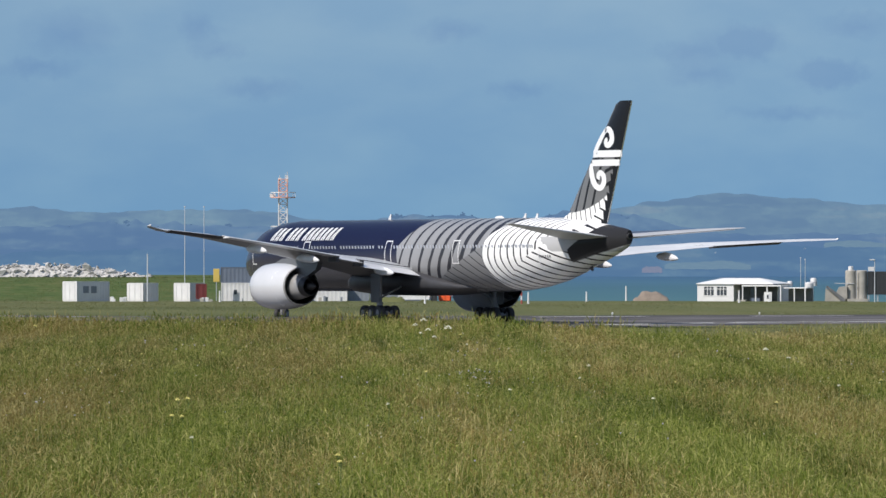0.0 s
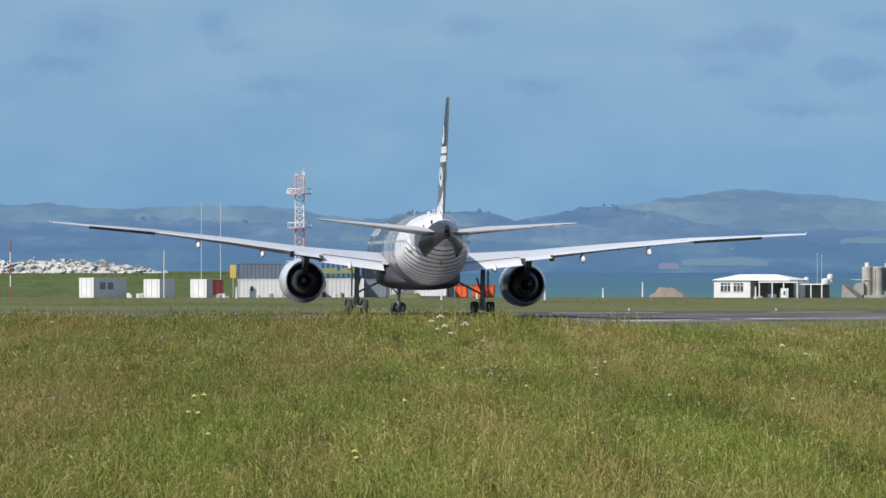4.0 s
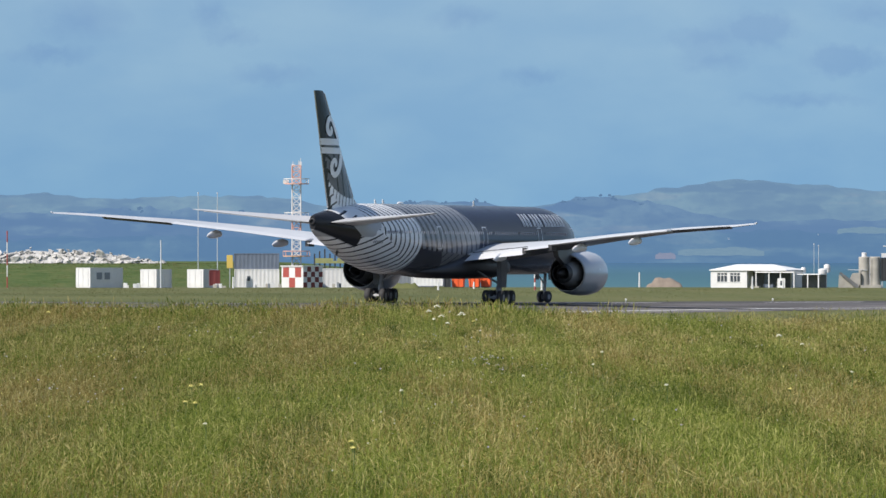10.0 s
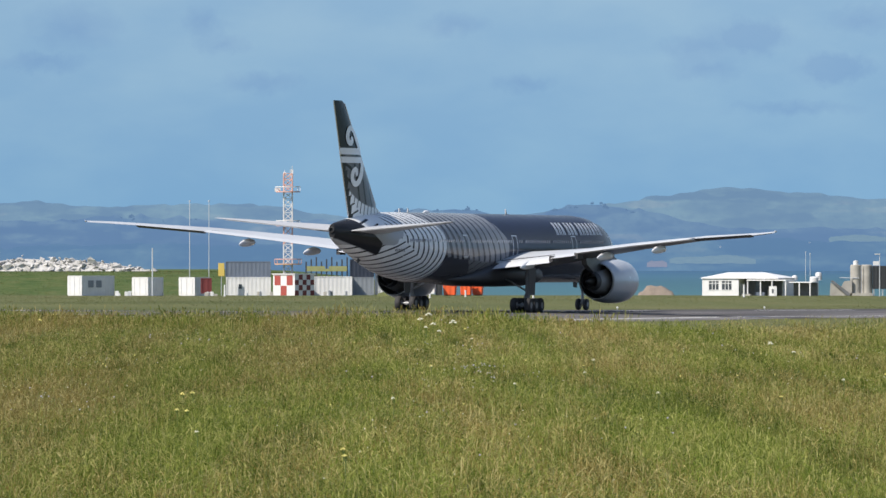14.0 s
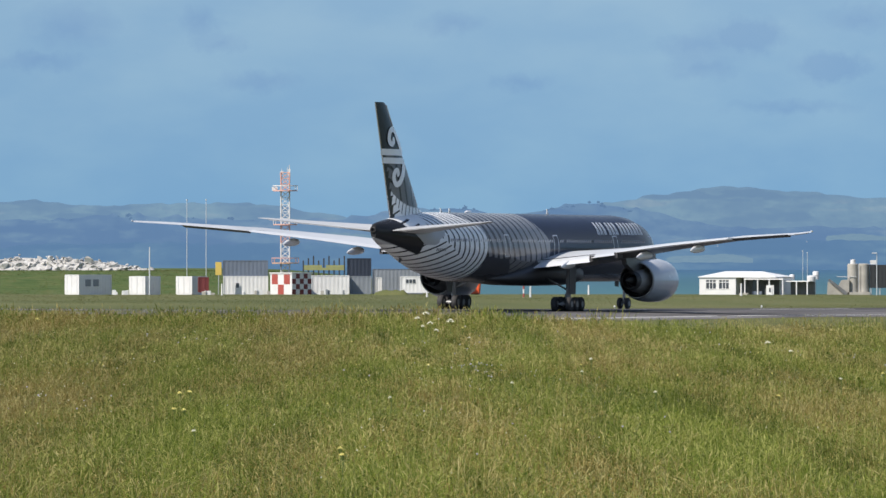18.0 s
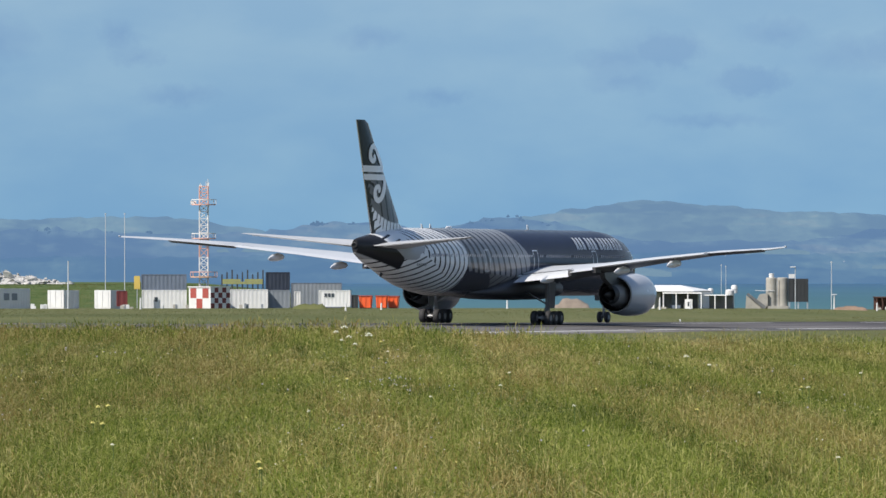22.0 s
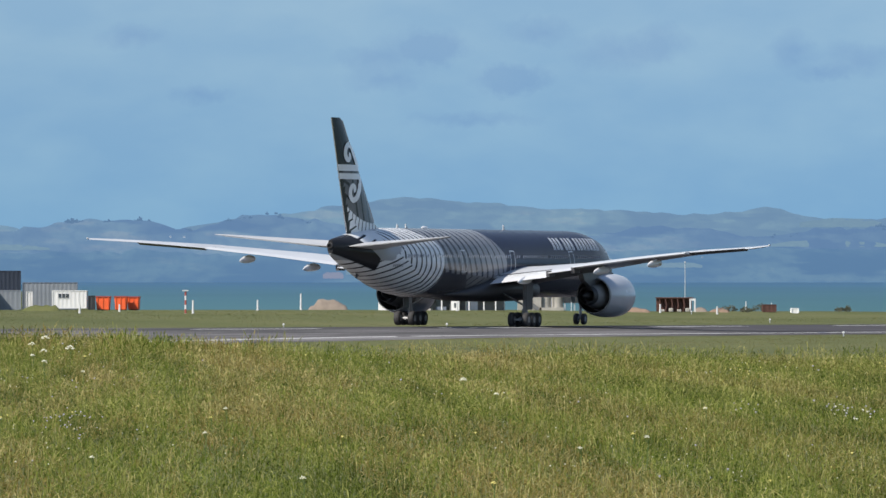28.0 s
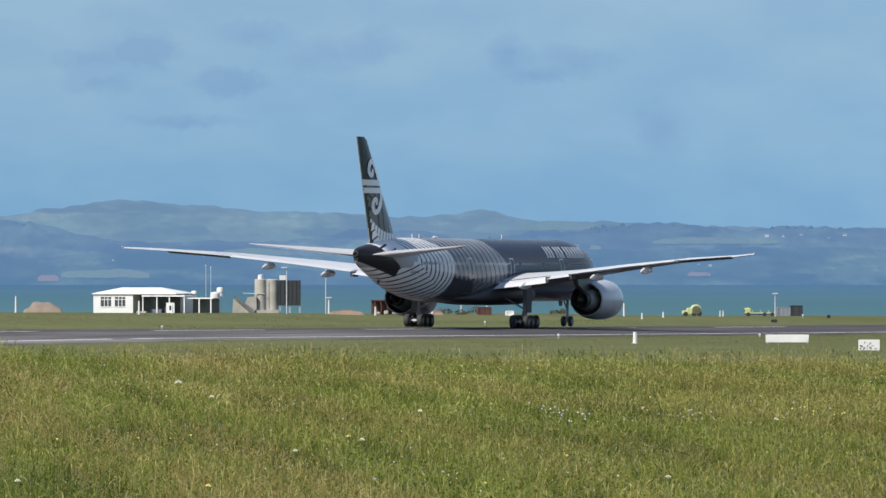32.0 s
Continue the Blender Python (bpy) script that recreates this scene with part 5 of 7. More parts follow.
TALL = "thin white aerial mast behind the containers"
pole("aerial_mast", spot(-457, 1168), 12.3, 0.055, M_POLE, TALL, "mast", "cap")
pole("aerial_mast", spot(-423, 1168), 12.3, 0.055, M_POLE, TALL, "mast", "cap")
pole("marker_mast", spot(-523, 1150), 6.2, 0.10, M_POLE, "white topped marker mast before the containers", "mast")
pole("banded_pole", spot(-795, 1150), 7.4, 0.08, M_RED, "red and white banded obstacle pole", "pole", "", 0, True)
pole("flood_mast", spot(633, 1170), 5.6, 0.04, M_POLE, "thin pale mast behind the white house", "mast", "cap")
pole("flood_mast", spot(641, 1172), 5.4, 0.04, M_POLE, "thin pale mast behind the white house", "mast", "cap")
pole("lamp_post", spot(764, 1115), 5.4, 0.06, M_POLE, "pale lamp post before the silo", "lamp post", "lamp", -0.3)
pole("lamp_post", spot(828, 1115), 6.1, 0.06, M_POLE, "tall pale lamp post in the grass", "lamp post", "cap")
pole("lamp_post", spot(950, 1090), 5.9, 0.055, M_POLE, "thin pale lamp post by the rusty frame", "lamp post", "cap")
pole("siren_post", spot(833, 1115), 1.9, 0.12, M_CABIN, "short white post with a round head", "post", "lamp")
pole("banded_pole", spot(139, 1080), 2.5, 0.11, M_RED, "short red and white banded pole", "pole", "lamp", 0, True)
for b, d, h in ((-395, 1135, 1.5), (31, 1120, 0.9), (151, 1080, 1.5), (254, 1150, 1.3), (324, 1168, 2.0), (524, 1105, 1.6), (513, 1168, 1.5), (578, 1140, 1.1), (596, 1160, 1.0), (-32, 1085, 1.0)):
    tagged(pole("marker_post", spot(b, d), h, 0.13, M_CABIN, "short white marker post in the grass", "post"), "", "", "white marker posts")
for b, d, h in ((909, 1045, 1.1), (1002, 1045, 1.0)):
    tagged(pole("marker_post", late(b, d), h, 0.13, M_CABIN, "short white marker post in the grass", "post"), "", "", "white marker posts")
for b, d, h, r in ((1317, 1058, 1.7, 0.13), (1344, 996, 0.78, 0.12), (1380, 1030, 0.75, 0.12), (1474, 1055, 0.8, 0.09), (1479, 1055, 0.8, 0.09), (1050, 1112, 1.25, 0.08), (1092, 1112, 1.1, 0.08)):
    tagged(pole("marker_post", late(b, d), h, r, M_CABIN, "short white marker post in the grass", "post"), "", "", "white marker posts")
pole("lamp_post", late(1564, 1055), 2.9, 0.08, M_POLE, "short pale lamp post by the lime truck", "lamp post", "lamp")


def rack():
    t = thing("pipe_rack", base(spot(-251, 1182)), "dark steel rack with lime green beams", "rack")
    for k in range(9):
        part("upright", box(k * 0.68 - 0.09, k * 0.68 + 0.09, 0, 0.2, 0, 4.3 + 0.3 * (k % 3)), M_DARK, t)
    for z, x0, x1 in ((3.35, 0.1, 2.5), (3.35, 3.0, 5.4), (3.0, 0.1, 5.4)):
        part("beam", box(x0, x1, -0.12, 0, z, z + 0.34), M_OLIVE, t, "dull lime beam")


rack()
t = thing("yellow_sign", base(spot(-401, 1163)), "yellow sign board on a post", "sign")
part("board", box(-0.4, 0.4, -0.04, 0.04, 2.55, 4.25, None, 0.02), M_YELLOW, t, "yellow board")
part("sign_post", box(-0.06, 0.06, 0.04, 0.14, 0, 4.2), M_STEEL, t)


def white_house():
    t = thing("white_house", base(spot(450, 1160), -24), "small white house with a hipped roof and a dark veranda", "house")
    W, D, H, R = 5.1, 6.0, 2.35, 3.05
    # front wall with real openings
    openings = ((0.94, 2.31), (2.75, 4.12))
    xs, z0, z1 = [0.0, 0.94, 2.31, 2.75, 4.12, W], 0.80, 1.92
    for a, b in zip(xs, xs[1:]):
        if (a, b) in openings:
            part("wall_panel", box(a, b, 0, 0.18, 0, z0), M_CABIN, t)
            part("wall_panel", box(a, b, 0, 0.18, z1, H), M_CABIN, t)
        else:
            part("wall_panel", box(a, b, 0, 0.18, 0, H), M_CABIN, t)
    part("side_wall", box(0, 0.18, 0.18, D, 0, H), M_CABIN, t)
    part("side_wall", box(10.3, 10.48, 2.2, D, 0, H), M_CABIN, t)
    part("back_wall", box(0.18, 10.3, D - 0.18, D, 0, H), M_CABIN, t)
    # the veranda's shade is put into this wall's dark colour
    part("inner_wall", box(W, 10.3, 2.2, 2.38, 0, H), M_PORCH, t, "shaded veranda wall")
    part("inner_wall", box(W - 0.18, W, 0.18, 2.2, 0, H), M_CABIN, t)
    for a, b in openings:
        w = part("window", box(a, b, 0.1, 0.13, z0, z1), M_PANE, t, "dark window in a white wall")
        for q in (1 / 3, 2 / 3):
            part("mullion", box(a + (b - a) * q - 0.04, a + (b - a) * q + 0.04, 0.02, 0.1, z0, z1), M_CABIN, w)
        part("transom", box(a, b, 0.03, 0.1, z0 + 0.78, z0 + 0.86), M_CABIN, w)
        part("sill", box(a - 0.08, b + 0.08, -0.06, 0.1, z0 - 0.08, z0), M_CABIN, w)
    # hipped roof
    bm = bmesh.new()
    e = [(-0.12, -0.2, H), (10.7, -0.2, H), (10.7, D + 0.2, H), (-0.12, D + 0.2, H)]
    vs = [bm.verts.new(p) for p in e] + [bm.verts.new((a, b, c - 0.1)) for a, b, c in e]
    r0, r1 = bm.verts.new((2.4, D / 2, R)), bm.verts.new((7.6, D / 2, R))
    for f in ((0, 1, 9, 8), (1, 2, 9), (2, 3, 8, 9), (3, 0, 8), (0, 4, 5, 1), (1, 5, 6, 2), (2, 6, 7, 3), (3, 7, 4, 0), (7, 6, 5, 4)):
        q = [*vs, r0, r1]
        bm.faces.new([q[i] for i in f])
    part("roof", bm, M_ROOF, t, "white metal roof")
    # awning that runs on past the house
    part("awning", box(W + 1.6, 12.2, -1.2, 2.0, 1.98, 2.12), M_ROOF, t, "white awning")
    part("awning", box(12.2, 15.6, -0.6, 1.6, 1.72, 1.84), M_ROOF, t, "white awning")
    for x in (W + 1.7, 8.6, 10.2, 12.1, 14.0, 15.5):
        part("veranda_post", box(x - 0.07, x + 0.07, -1.1, -0.96, 0, 2.0 if x < 12.2 else 1.75), M_CABIN, t)
    # lean-to wall coloured dark for the shade under its awning
    part("shed_wall", box(12.3, 15.6, 1.2, 1.4, 0, 1.72), M_PORCH, t, "shaded lean-to wall")
    part("panel_door", box(9.9, 10.95, -1.35, -1.22, 0, 1.25), M_CABIN, t, "white half door with a dark pane")
    part("door_pane", box(10.3, 10.65, -1.38, -1.35, 0.35, 0.9), M_PANE, t)
    part("bench", box(7.3, 8.7, 0.2, 0.7, 0.0, 0.5, None, 0.05), M_BLUEGREY, t, "grey bench on the veranda")
    part("crate", box(8.9, 9.6, 0.6, 1.2, 0.0, 0.8, None, 0.03), M_CONCRETE, t, "pale crate")
    part("veranda_door", box(6.6, 7.3, 2.16, 2.2, 0.05, 1.9), M_PANE, t, "dark veranda door")
    part("step", box(6.2, 7.4, -1.6, -1.0, 0, 0.25), M_CONCRETE, t)


white_house()


def tank(b, d, r, h, z0, label):
    t = thing("water_tank", base(spot(b, d)) @ Matrix.Translation((0, 0, z0)), label, "tank", "white tanks")
    part("shell", turned([(0, r), (h, r), (h + 0.12, r * 0.8), (h + 0.18, 0.05)], 20, "z"), M_CABIN, t, "", None, True)
    part("hoop", turned([(h * 0.5, r + 0.03), (h * 0.5 + 0.08, r + 0.03), (h * 0.5 + 0.08, r - 0.02), (h * 0.5, r - 0.02)], 20, "z", (0, 0, 0), None, False), M_STEEL, t)


tank(648, 1160, 0.58, 2.35, 0.0, "white water tank at the end of the awning")
tank(614, 1161, 0.36, 0.55, 1.95, "small white tank on a roof")
tank(656, 1163, 0.42, 0.9, 2.0, "white header tank beside a mast")


def silo():
    x, y = spot(712, 1158)
    t = thing("concrete_silo", base((x, y)), "weathered concrete batching silo with a dark clad end", "silo")
    for k in range(2):
        part("silo_drum", turned([(0, 0.72), (3.95, 0.72), (4.05, 0.62), (4.06, 0.1)], 22, "z", (0.75 + k * 1.4, 0.8, 0)), M_CONCRETE, t, "concrete drum", None, True)
    part("dust_filter", turned([(4.0, 0.33), (4.55, 0.33), (4.6, 0.1)], 14, "z", (0.75, 0.8, 0)), M_CABIN, t, "white dust filter", None, True)
    part("dust_filter", box(3.0, 3.75, 0.4, 1.0, 3.95, 4.5), M_CABIN, t, "white dust filter")
    part("clad_end", box(2.95, 5.5, 0.0, 2.2, 0.9, 3.9), M_DARK, t, "dark sheet cladding")
    for k in range(6):
        part("clad_rib", box(3.0 + k * 0.48, 3.06 + k * 0.48, -0.05, 0.0, 0.9, 3.9), M_DARK, t)
    for xx in (3.05, 4.2, 5.4):
        part("leg", box(xx - 0.1, xx + 0.1, 0.1, 0.3, 0, 0.95), M_STEEL, t)
    part("ladder_pipe", rod((-1.4, 0.2, 2.35), (1.2, 0.0, 2.3), 0.06, 6), M_STEEL, t)
    part("pipe", rod((1.45, -0.02, 0.3), (1.45, -0.02, 4.0), 0.06, 6), M_STEEL, t)
    part("plinth", box(0, 2.9, -0.3, 1.6, 0, 0.35), M_CONCRETE, t)
    c = thing("aggregate_hopper", base(spot(676, 1157)), "concrete hopper with a dark sloping conveyor", "hopper")
    part("wall", prism([(0, 0), (2.7, 0), (1.9, 0.7), (0.1, 1.75)], 0.2, 0.5, None, "y"), M_CONCRETE, c)
    part("wall", prism([(0.9, 0), (2.9, 0), (2.9, 2.0), (1.9, 1.9)], 0.7, 1.4, None, "y"), M_CONCRETE, c)
    part("conveyor", prism([(0.1, 1.9), (0.35, 2.05), (2.6, 0.35), (2.5, 0.0), (2.25, 0.0)], -0.05, 0.2, None, "y"), M_PORCH, c, "dark grey conveyor")
    part("pebble_heap", turned([(0, 1.1), (0.5, 0.7), (0.95, 0.1)], 14, "z", (1.9, 1.4, 0)), M_EARTH, c, "pale gravel heap")


silo()


def rubble():
    """A heap of broken pale concrete on the bank."""
    rng = random.Random(11)
    t = thing("rubble_heap", base(spot(-700, 1290), 0, 0.3), "long heap of broken pale concrete on the grassy bank", "rubble")
    prof = [(-14, 2.1), (-8, 2.5), (-4, 3.0), (0, 2.6), (3, 2.8), (6, 2.3), (9, 1.9), (12, 1.1), (14.5, 0.35)]

    def top(x):
        return float(np.interp(x, [p[0] for p in prof], [p[1] for p in prof]))

    rings = []
    for x in np.linspace(-14, 15, 26):
        h = top(x) * 0.72
        rings.append([(x, -2.2, 0), (x, -1.2, h * 0.6), (x, 0, h), (x, 1.2, h * 0.6), (x, 2.2, 0)])
    part("core", loft(rings), M_RUBBLE, t, "rubble core")
    shapes = []
    for k in range(7):
        bm = bmesh.new()
        bmesh.ops.create_icosphere(bm, subdivisions=1, radius=0.5)
        sx, sy, sz = rng.uniform(0.9, 2.0), rng.uniform(0.7, 1.3), rng.uniform(0.25, 0.8)
        for v in bm.verts:
            j = rng.uniform(0.5, 1.35)
            v.co = Vector((v.co.x * sx * j, v.co.y * sy * j, v.co.z * sz * rng.uniform(0.8, 1.2)))
        shapes.append(part("rock", bm, M_RUBBLE, t))
        shapes[-1].matrix_basis = pose(-13 + 4 * k, -1.3, 0.7)
    for k in range(292):
        x = rng.uniform(-14, 14.8)
        f = rng.random() ** 0.7
        y = -2.3 + 2.3 * f
        z = top(x) * min(1.0, 0.05 + 0.95 * f) * rng.uniform(0.66, 0.92)
        s = rng.uniform(0.22, 0.8) * (1.8 if rng.random() < 0.14 else 1)
        again("rock", shapes[rng.randrange(7)], t, pose(x, y, z, rng.uniform(-50, 50), rng.uniform(-50, 50), rng.uniform(0, 360)) @ Matrix.Diagonal((s, s, s, 1)))


rubble()


def junk(xy, w, seed, label):
    rng = random.Random(seed)
    t = thing("junk_heap", base(xy), label, "junk")
    for k in range(7):
        x = rng.uniform(0, w)
        a, b, c = rng.uniform(0.2, 0.55), rng.uniform(0.2, 0.5), rng.uniform(0.25, 0.8)
        part("crate", box(x, x + a, -b, 0, 0, c, None, 0.02), rng.choice((M_CABIN, M_CONCRETE, M_CABIN_GREY, M_CABIN)), t)


junk(spot(-590, 1150), 1.9, 1, "low heap of pale crates between containers")
junk(spot(-440, 1149), 1.9, 2, "pale crates and a trailer by the container")
junk(spot(-372, 1158), 4.2, 3, "crates and cable drums before the office")
junk(spot(-225, 1160), 4.0, 4, "pale pallets before the low office")


def mound(name, xy, w, dp, h, mat, label, seed):
    rng = np.random.default_rng(seed)
    rings = []
    for i in range(13):
        a = math.pi * i / 12
        x = -math.cos(a) * w / 2
        hh = h * math.sin(a) ** 1.2 * (1 + 0.12 * rng.normal())
        rings.append([(x, -dp / 2, -0.1), (x, -dp / 4, hh * 0.7), (x, 0, hh), (x, dp / 4, hh * 0.7), (x, dp / 2, -0.1)])
    t = part(name, loft(rings), mat, None, "", None, True)
    t.matrix_basis = base(xy)
    return tagged(t, label, "mound")


mound("earth_mound", spot(368, 1180), 4.9, 2.6, 1.3, M_EARTH, "low mound of bare brown earth by the shore", 2)
mound("grass_mound", spot(-96, 1140), 4.6, 3.0, 0.8, M_GROUND, "low grassy mound before the white cabin", 3)
mound("earth_mound", late(862, 1105), 4.4, 2.0, 0.55, M_SCREE, "low heap of brown earth by the rusty frame", 4)
mound("rubble_heap", late(975, 1108), 1.7, 1.2, 0.45, M_EARTH, "low heap of earth and broken concrete beside the rusty frame", 6)
mound("earth_mound", late(1006, 1108), 2.4, 1.4, 0.5, M_SCREE, "low brown earth heap among the shore scrub", 7)


def rusty_frame():
    t = thing("rusty_frame", base(late(904, 1112)), "rusty brown steel shelter with curved ribs", "shelter")
    part("roof", box(-0.1, 4.4, 0, 1.6, 1.62, 1.75), M_RUST, t, "rusty flat roof")
    part("back_sheet", box(0, 4.3, 1.4, 1.5, 0, 1.62), M_RUST, t)
    for k in range(6):
        x = 0.2 + k * 0.72
        pts = [(x, 0), (x + 0.14, 0), (x + 0.30, 0.8), (x + 0.16, 1.62), (x + 0.02, 1.62), (x + 0.15, 0.8)]
        part("rib", prism(pts, 0.05, 0.25, None, "y"), M_RUST, t, "curved rusty rib")
    for x in (4.0, 4.55):
        part("white_leg", box(x - 0.09, x + 0.09, -0.15, 0.05, 0, 1.6), M_CABIN, t, "white post")
    part("white_board", box(3.95, 4.65, -0.12, 0.0, 1.35, 1.6), M_CABIN, t, "white board")
    for k in range(4):
        part("stone", box(0.4 + 1.0 * k, 0.9 + 1.0 * k, -0.7, -0.2, 0, 0.3 + 0.15 * (k % 2), None, 0.06), M_CONCRETE, t)


rusty_frame()


def scrub(xy, w, h, seed):
    """A low bush of many small leaf clumps on short stems."""
    rng = random.Random(seed)
    t = thing("shore_bush", base(xy), "low ragged olive-green bush by the shore", "bush", "shore bushes")
    bm = bmesh.new()
    for k in range(5):
        x = rng.uniform(-w * 0.3, w * 0.3)
        rod((x, 0, 0), (x * 1.6, rng.uniform(-0.2, 0.2), h * 0.7), 0.03, 5, bm, 0.012)
    part("stem", bm, M_RUST, t)
    bm = bmesh.new()
    for k in range(170):
        a = rng.uniform(0, math.pi)
        r = rng.random() ** 0.5
        p = Vector((math.cos(a) * r * w / 2, rng.uniform(-0.4, 0.4), h * (0.15 + 0.85 * math.sin(a) * r) * rng.uniform(0.7, 1.1)))
        q = Euler((rng.uniform(0, 6), rng.uniform(0, 6), rng.uniform(0, 6))).to_matrix()
        s = rng.uniform(0.07, 0.16)
        bm.faces.new([bm.verts.new(p + q @ Vector(v) * s) for v in ((-1, 0, 0), (0, -0.6, 0.1), (1, 0, 0), (0, 0.6, 0.1))])
    part("leaves", bm, M_BUSH, t)


for i, (b, w, h) in enumerate(((1022, 2.2, 0.8), (1050, 1.6, 0.7), (1075, 2.6, 1.0), (1205, 1.5, 0.55), (1217, 0.9, 0.75))):
    scrub(late(b, 1105), w, h, i)
scrub(spot(-215, 1215), 2.0, 0.8, 20)
container("brown_hut", late(1078, 1112), 3, 1.6, 1.0, 0.95, M_RUST, "low brown hut among bushes", 0, (), False, "hut")


def truck():
    t = thing("lime_tanker", base(late(1413, 1065), 0), "lime yellow fire tender with a round tank", "truck")
    part("tank_body", turned([(0.0, 0.55), (0.1, 0.72), (1.2, 0.72), (1.3, 0.55)], 20, "y", (1.75, 0, 0.82)), M_LIME, t, "lime round tank", None, True)
    part("tank_end", turned([(-0.10, 0.05), (-0.08, 0.56), (0.10, 0.58)], 20, "y", (1.78, 0, 0.80)), M_BUSH, t, "dark tank end", None, True)
    part("cab", box(0.0, 0.75, 0.1, 1.4, 0.25, 0.75, None, 0.08), M_LIME, t, "pale lime cab")
    part("bonnet", box(0.6, 1.2, 0.1, 1.4, 0.2, 1.1, None, 0.08), M_LIME, t)
    part("windscreen", box(0.68, 0.72, 0.2, 1.3, 0.78, 1.05), M_PANE, t)
    for x in (0.4, 1.5, 2.2):
        part("wheel", turned([(0, 0.1), (0, 0.3), (0.22, 0.3), (0.22, 0.1)], 16, "y", (x, -0.02, 0.3)), M_TYRE, t, "", None, True)
    t = thing("lime_flatbed", base(late(1514, 1060), 0), "lime yellow flatbed truck with a raised mast", "truck")
    part("bed", box(0.7, 4.3, 0, 1.3, 0.38, 0.52), M_LIME, t, "long lime bed")
    part("cab", box(0.1, 0.85, 0.0, 1.3, 0.35, 1.1, None, 0.08), M_LIME, t, "lime cab")
    part("windscreen", box(0.0, 0.1, 0.1, 1.2, 0.65, 0.9), M_PANE, t)
    part("chassis", box(0.1, 4.2, 0.2, 1.1, 0.25, 0.38), M_DARK, t)
    for k in range(4):
        part("rail", box(1.0 + k * 1.05, 1.08 + k * 1.05, 0.0, 0.06, 0.52, 0.85), M_LIME, t)
    part("beacon", turned([(0.95, 0.09), (1.15, 0.07)], 10, "z", (0.5, 0.6, 0)), M_CABIN, t)
    for x in (0.5, 2.6, 3.6):
        part("wheel", turned([(0, 0.1), (0, 0.27), (0.2, 0.27), (0.2, 0.1)], 16, "y", (x, -0.02, 0.27)), M_TYRE, t, "", None, True)


truck()
container("grey_trailer_box", late(1568, 1055), 0, 1.6, 1.2, 1.15, M_CABIN_GREY, "grey box trailer behind the lime truck", 0.1, (), False, "trailer")
container("dark_generator", late(1590, 1055), 0, 1.45, 1.2, 1.35, M_DARK, "dark generator box beside the trailer", 0.1, (), False, "generator", M_NAVY)
container("dark_marker_box", late(1557, 910), 0, 0.62, 0.3, 0.42, M_DARK, "small dark marker box by the runway", 0, (), False, "box")
container("dark_marker_box", late(1650, 1020), 0, 0.3, 0.3, 0.42, M_DARK, "small dark box in the far grass", 0, (), False, "box")


# ---- boards on the near side of the runway ----
def board(xy, w, h, label, specks=False, leg=0.1):
    t = thing("runway_sign", base(xy, -8), label, "sign", "runway boards")
    part("board", box(0, w, -0.05, 0.05, leg, leg + h, None, 0.02), M_CABIN, t, "plain white board")
    for x in (0.12, w - 0.12):
        part("leg", box(x - 0.04, x + 0.04, -0.02, 0.06, 0, leg + 0.02), M_STEEL, t)
    if specks:
        rng = random.Random(9)
        for k in range(16):
            x, z = rng.uniform(0.06, w - 0.2), leg + rng.uniform(0.06, h - 0.14)
            part("mark_bar", box(x, x + rng.uniform(0.05, 0.14), -0.058, -0.05, z, z + rng.uniform(0.03, 0.08)), M_DARK, t, "dark mark")


board(late(1512, 655), 2.92, 0.54, "long plain white runway board on short legs")
board(late(1655, 588), 1.3, 0.66, "white runway board with dark marks", True)
pole("runway_post", late(1299, 660), 0.82, 0.17, M_CABIN, "stout white post beside the runway edge", "post")
for b, d in ((1188, 805), (1084, 889), (960, 1020), (560, 960), (300, 930), (1518, 820), (1609, 980)):
    xy = late(b, d) if b > 900 else spot(b, d)
    t = thing("edge_light", base(xy, 0, -0.01), "small runway edge light on the verge", "light", "runway edge lights")
    part("stem", rod((0, 0, -0.05), (0, 0, 0.25), 0.05, 8), M_STEEL, t)
    part("lens", turned([(0.25, 0.11), (0.36, 0.10), (0.42, 0.03)], 10, "z"), M_CABIN, t, "pale lens", None, True)


# ---- a small bird that darts across ----
def bird():
    t = thing("bird", pose(445.0, 165.0, 9.0), "small dark bird in fast low flight", "bird")
    part("body", turned([(-0.10, 0.006), (-0.06, 0.022), (0.0, 0.032), (0.05, 0.028), (0.075, 0.020), (0.10, 0.017), (0.118, 0.004)], 12, "x"), M_BIRD, t, "", None, True)
    part("beak", turned([(0.112, 0.006), (0.135, 0.001)], 6, "x"), M_BIRD, t)
    part("tail", prism([(-0.09, -0.012), (-0.09, 0.012), (-0.16, 0.03), (-0.16, -0.03)], -0.003, 0.003), M_BIRD, t)
    for sd in (1, -1):
        bm = bmesh.new()
        top = [bm.verts.new(p) for p in ((0.05, sd * 0.02, 0.012), (0.045, sd * 0.08, 0.09), (-0.03, sd * 0.13, 0.17), (-0.05, sd * 0.08, 0.085), (-0.04, sd * 0.02, 0.008))]
        bm.faces.new(top)
        bmesh.ops.solidify(bm, geom=bm.faces[:], thickness=0.005)
        part("wing", bm, M_BIRD, t)
    return t


M_BIRD = plain("dark_feathers", (0.03, 0.028, 0.03), 0.7, 0.0, 0.0, 0.3, 40.0)
BIRD = bird()


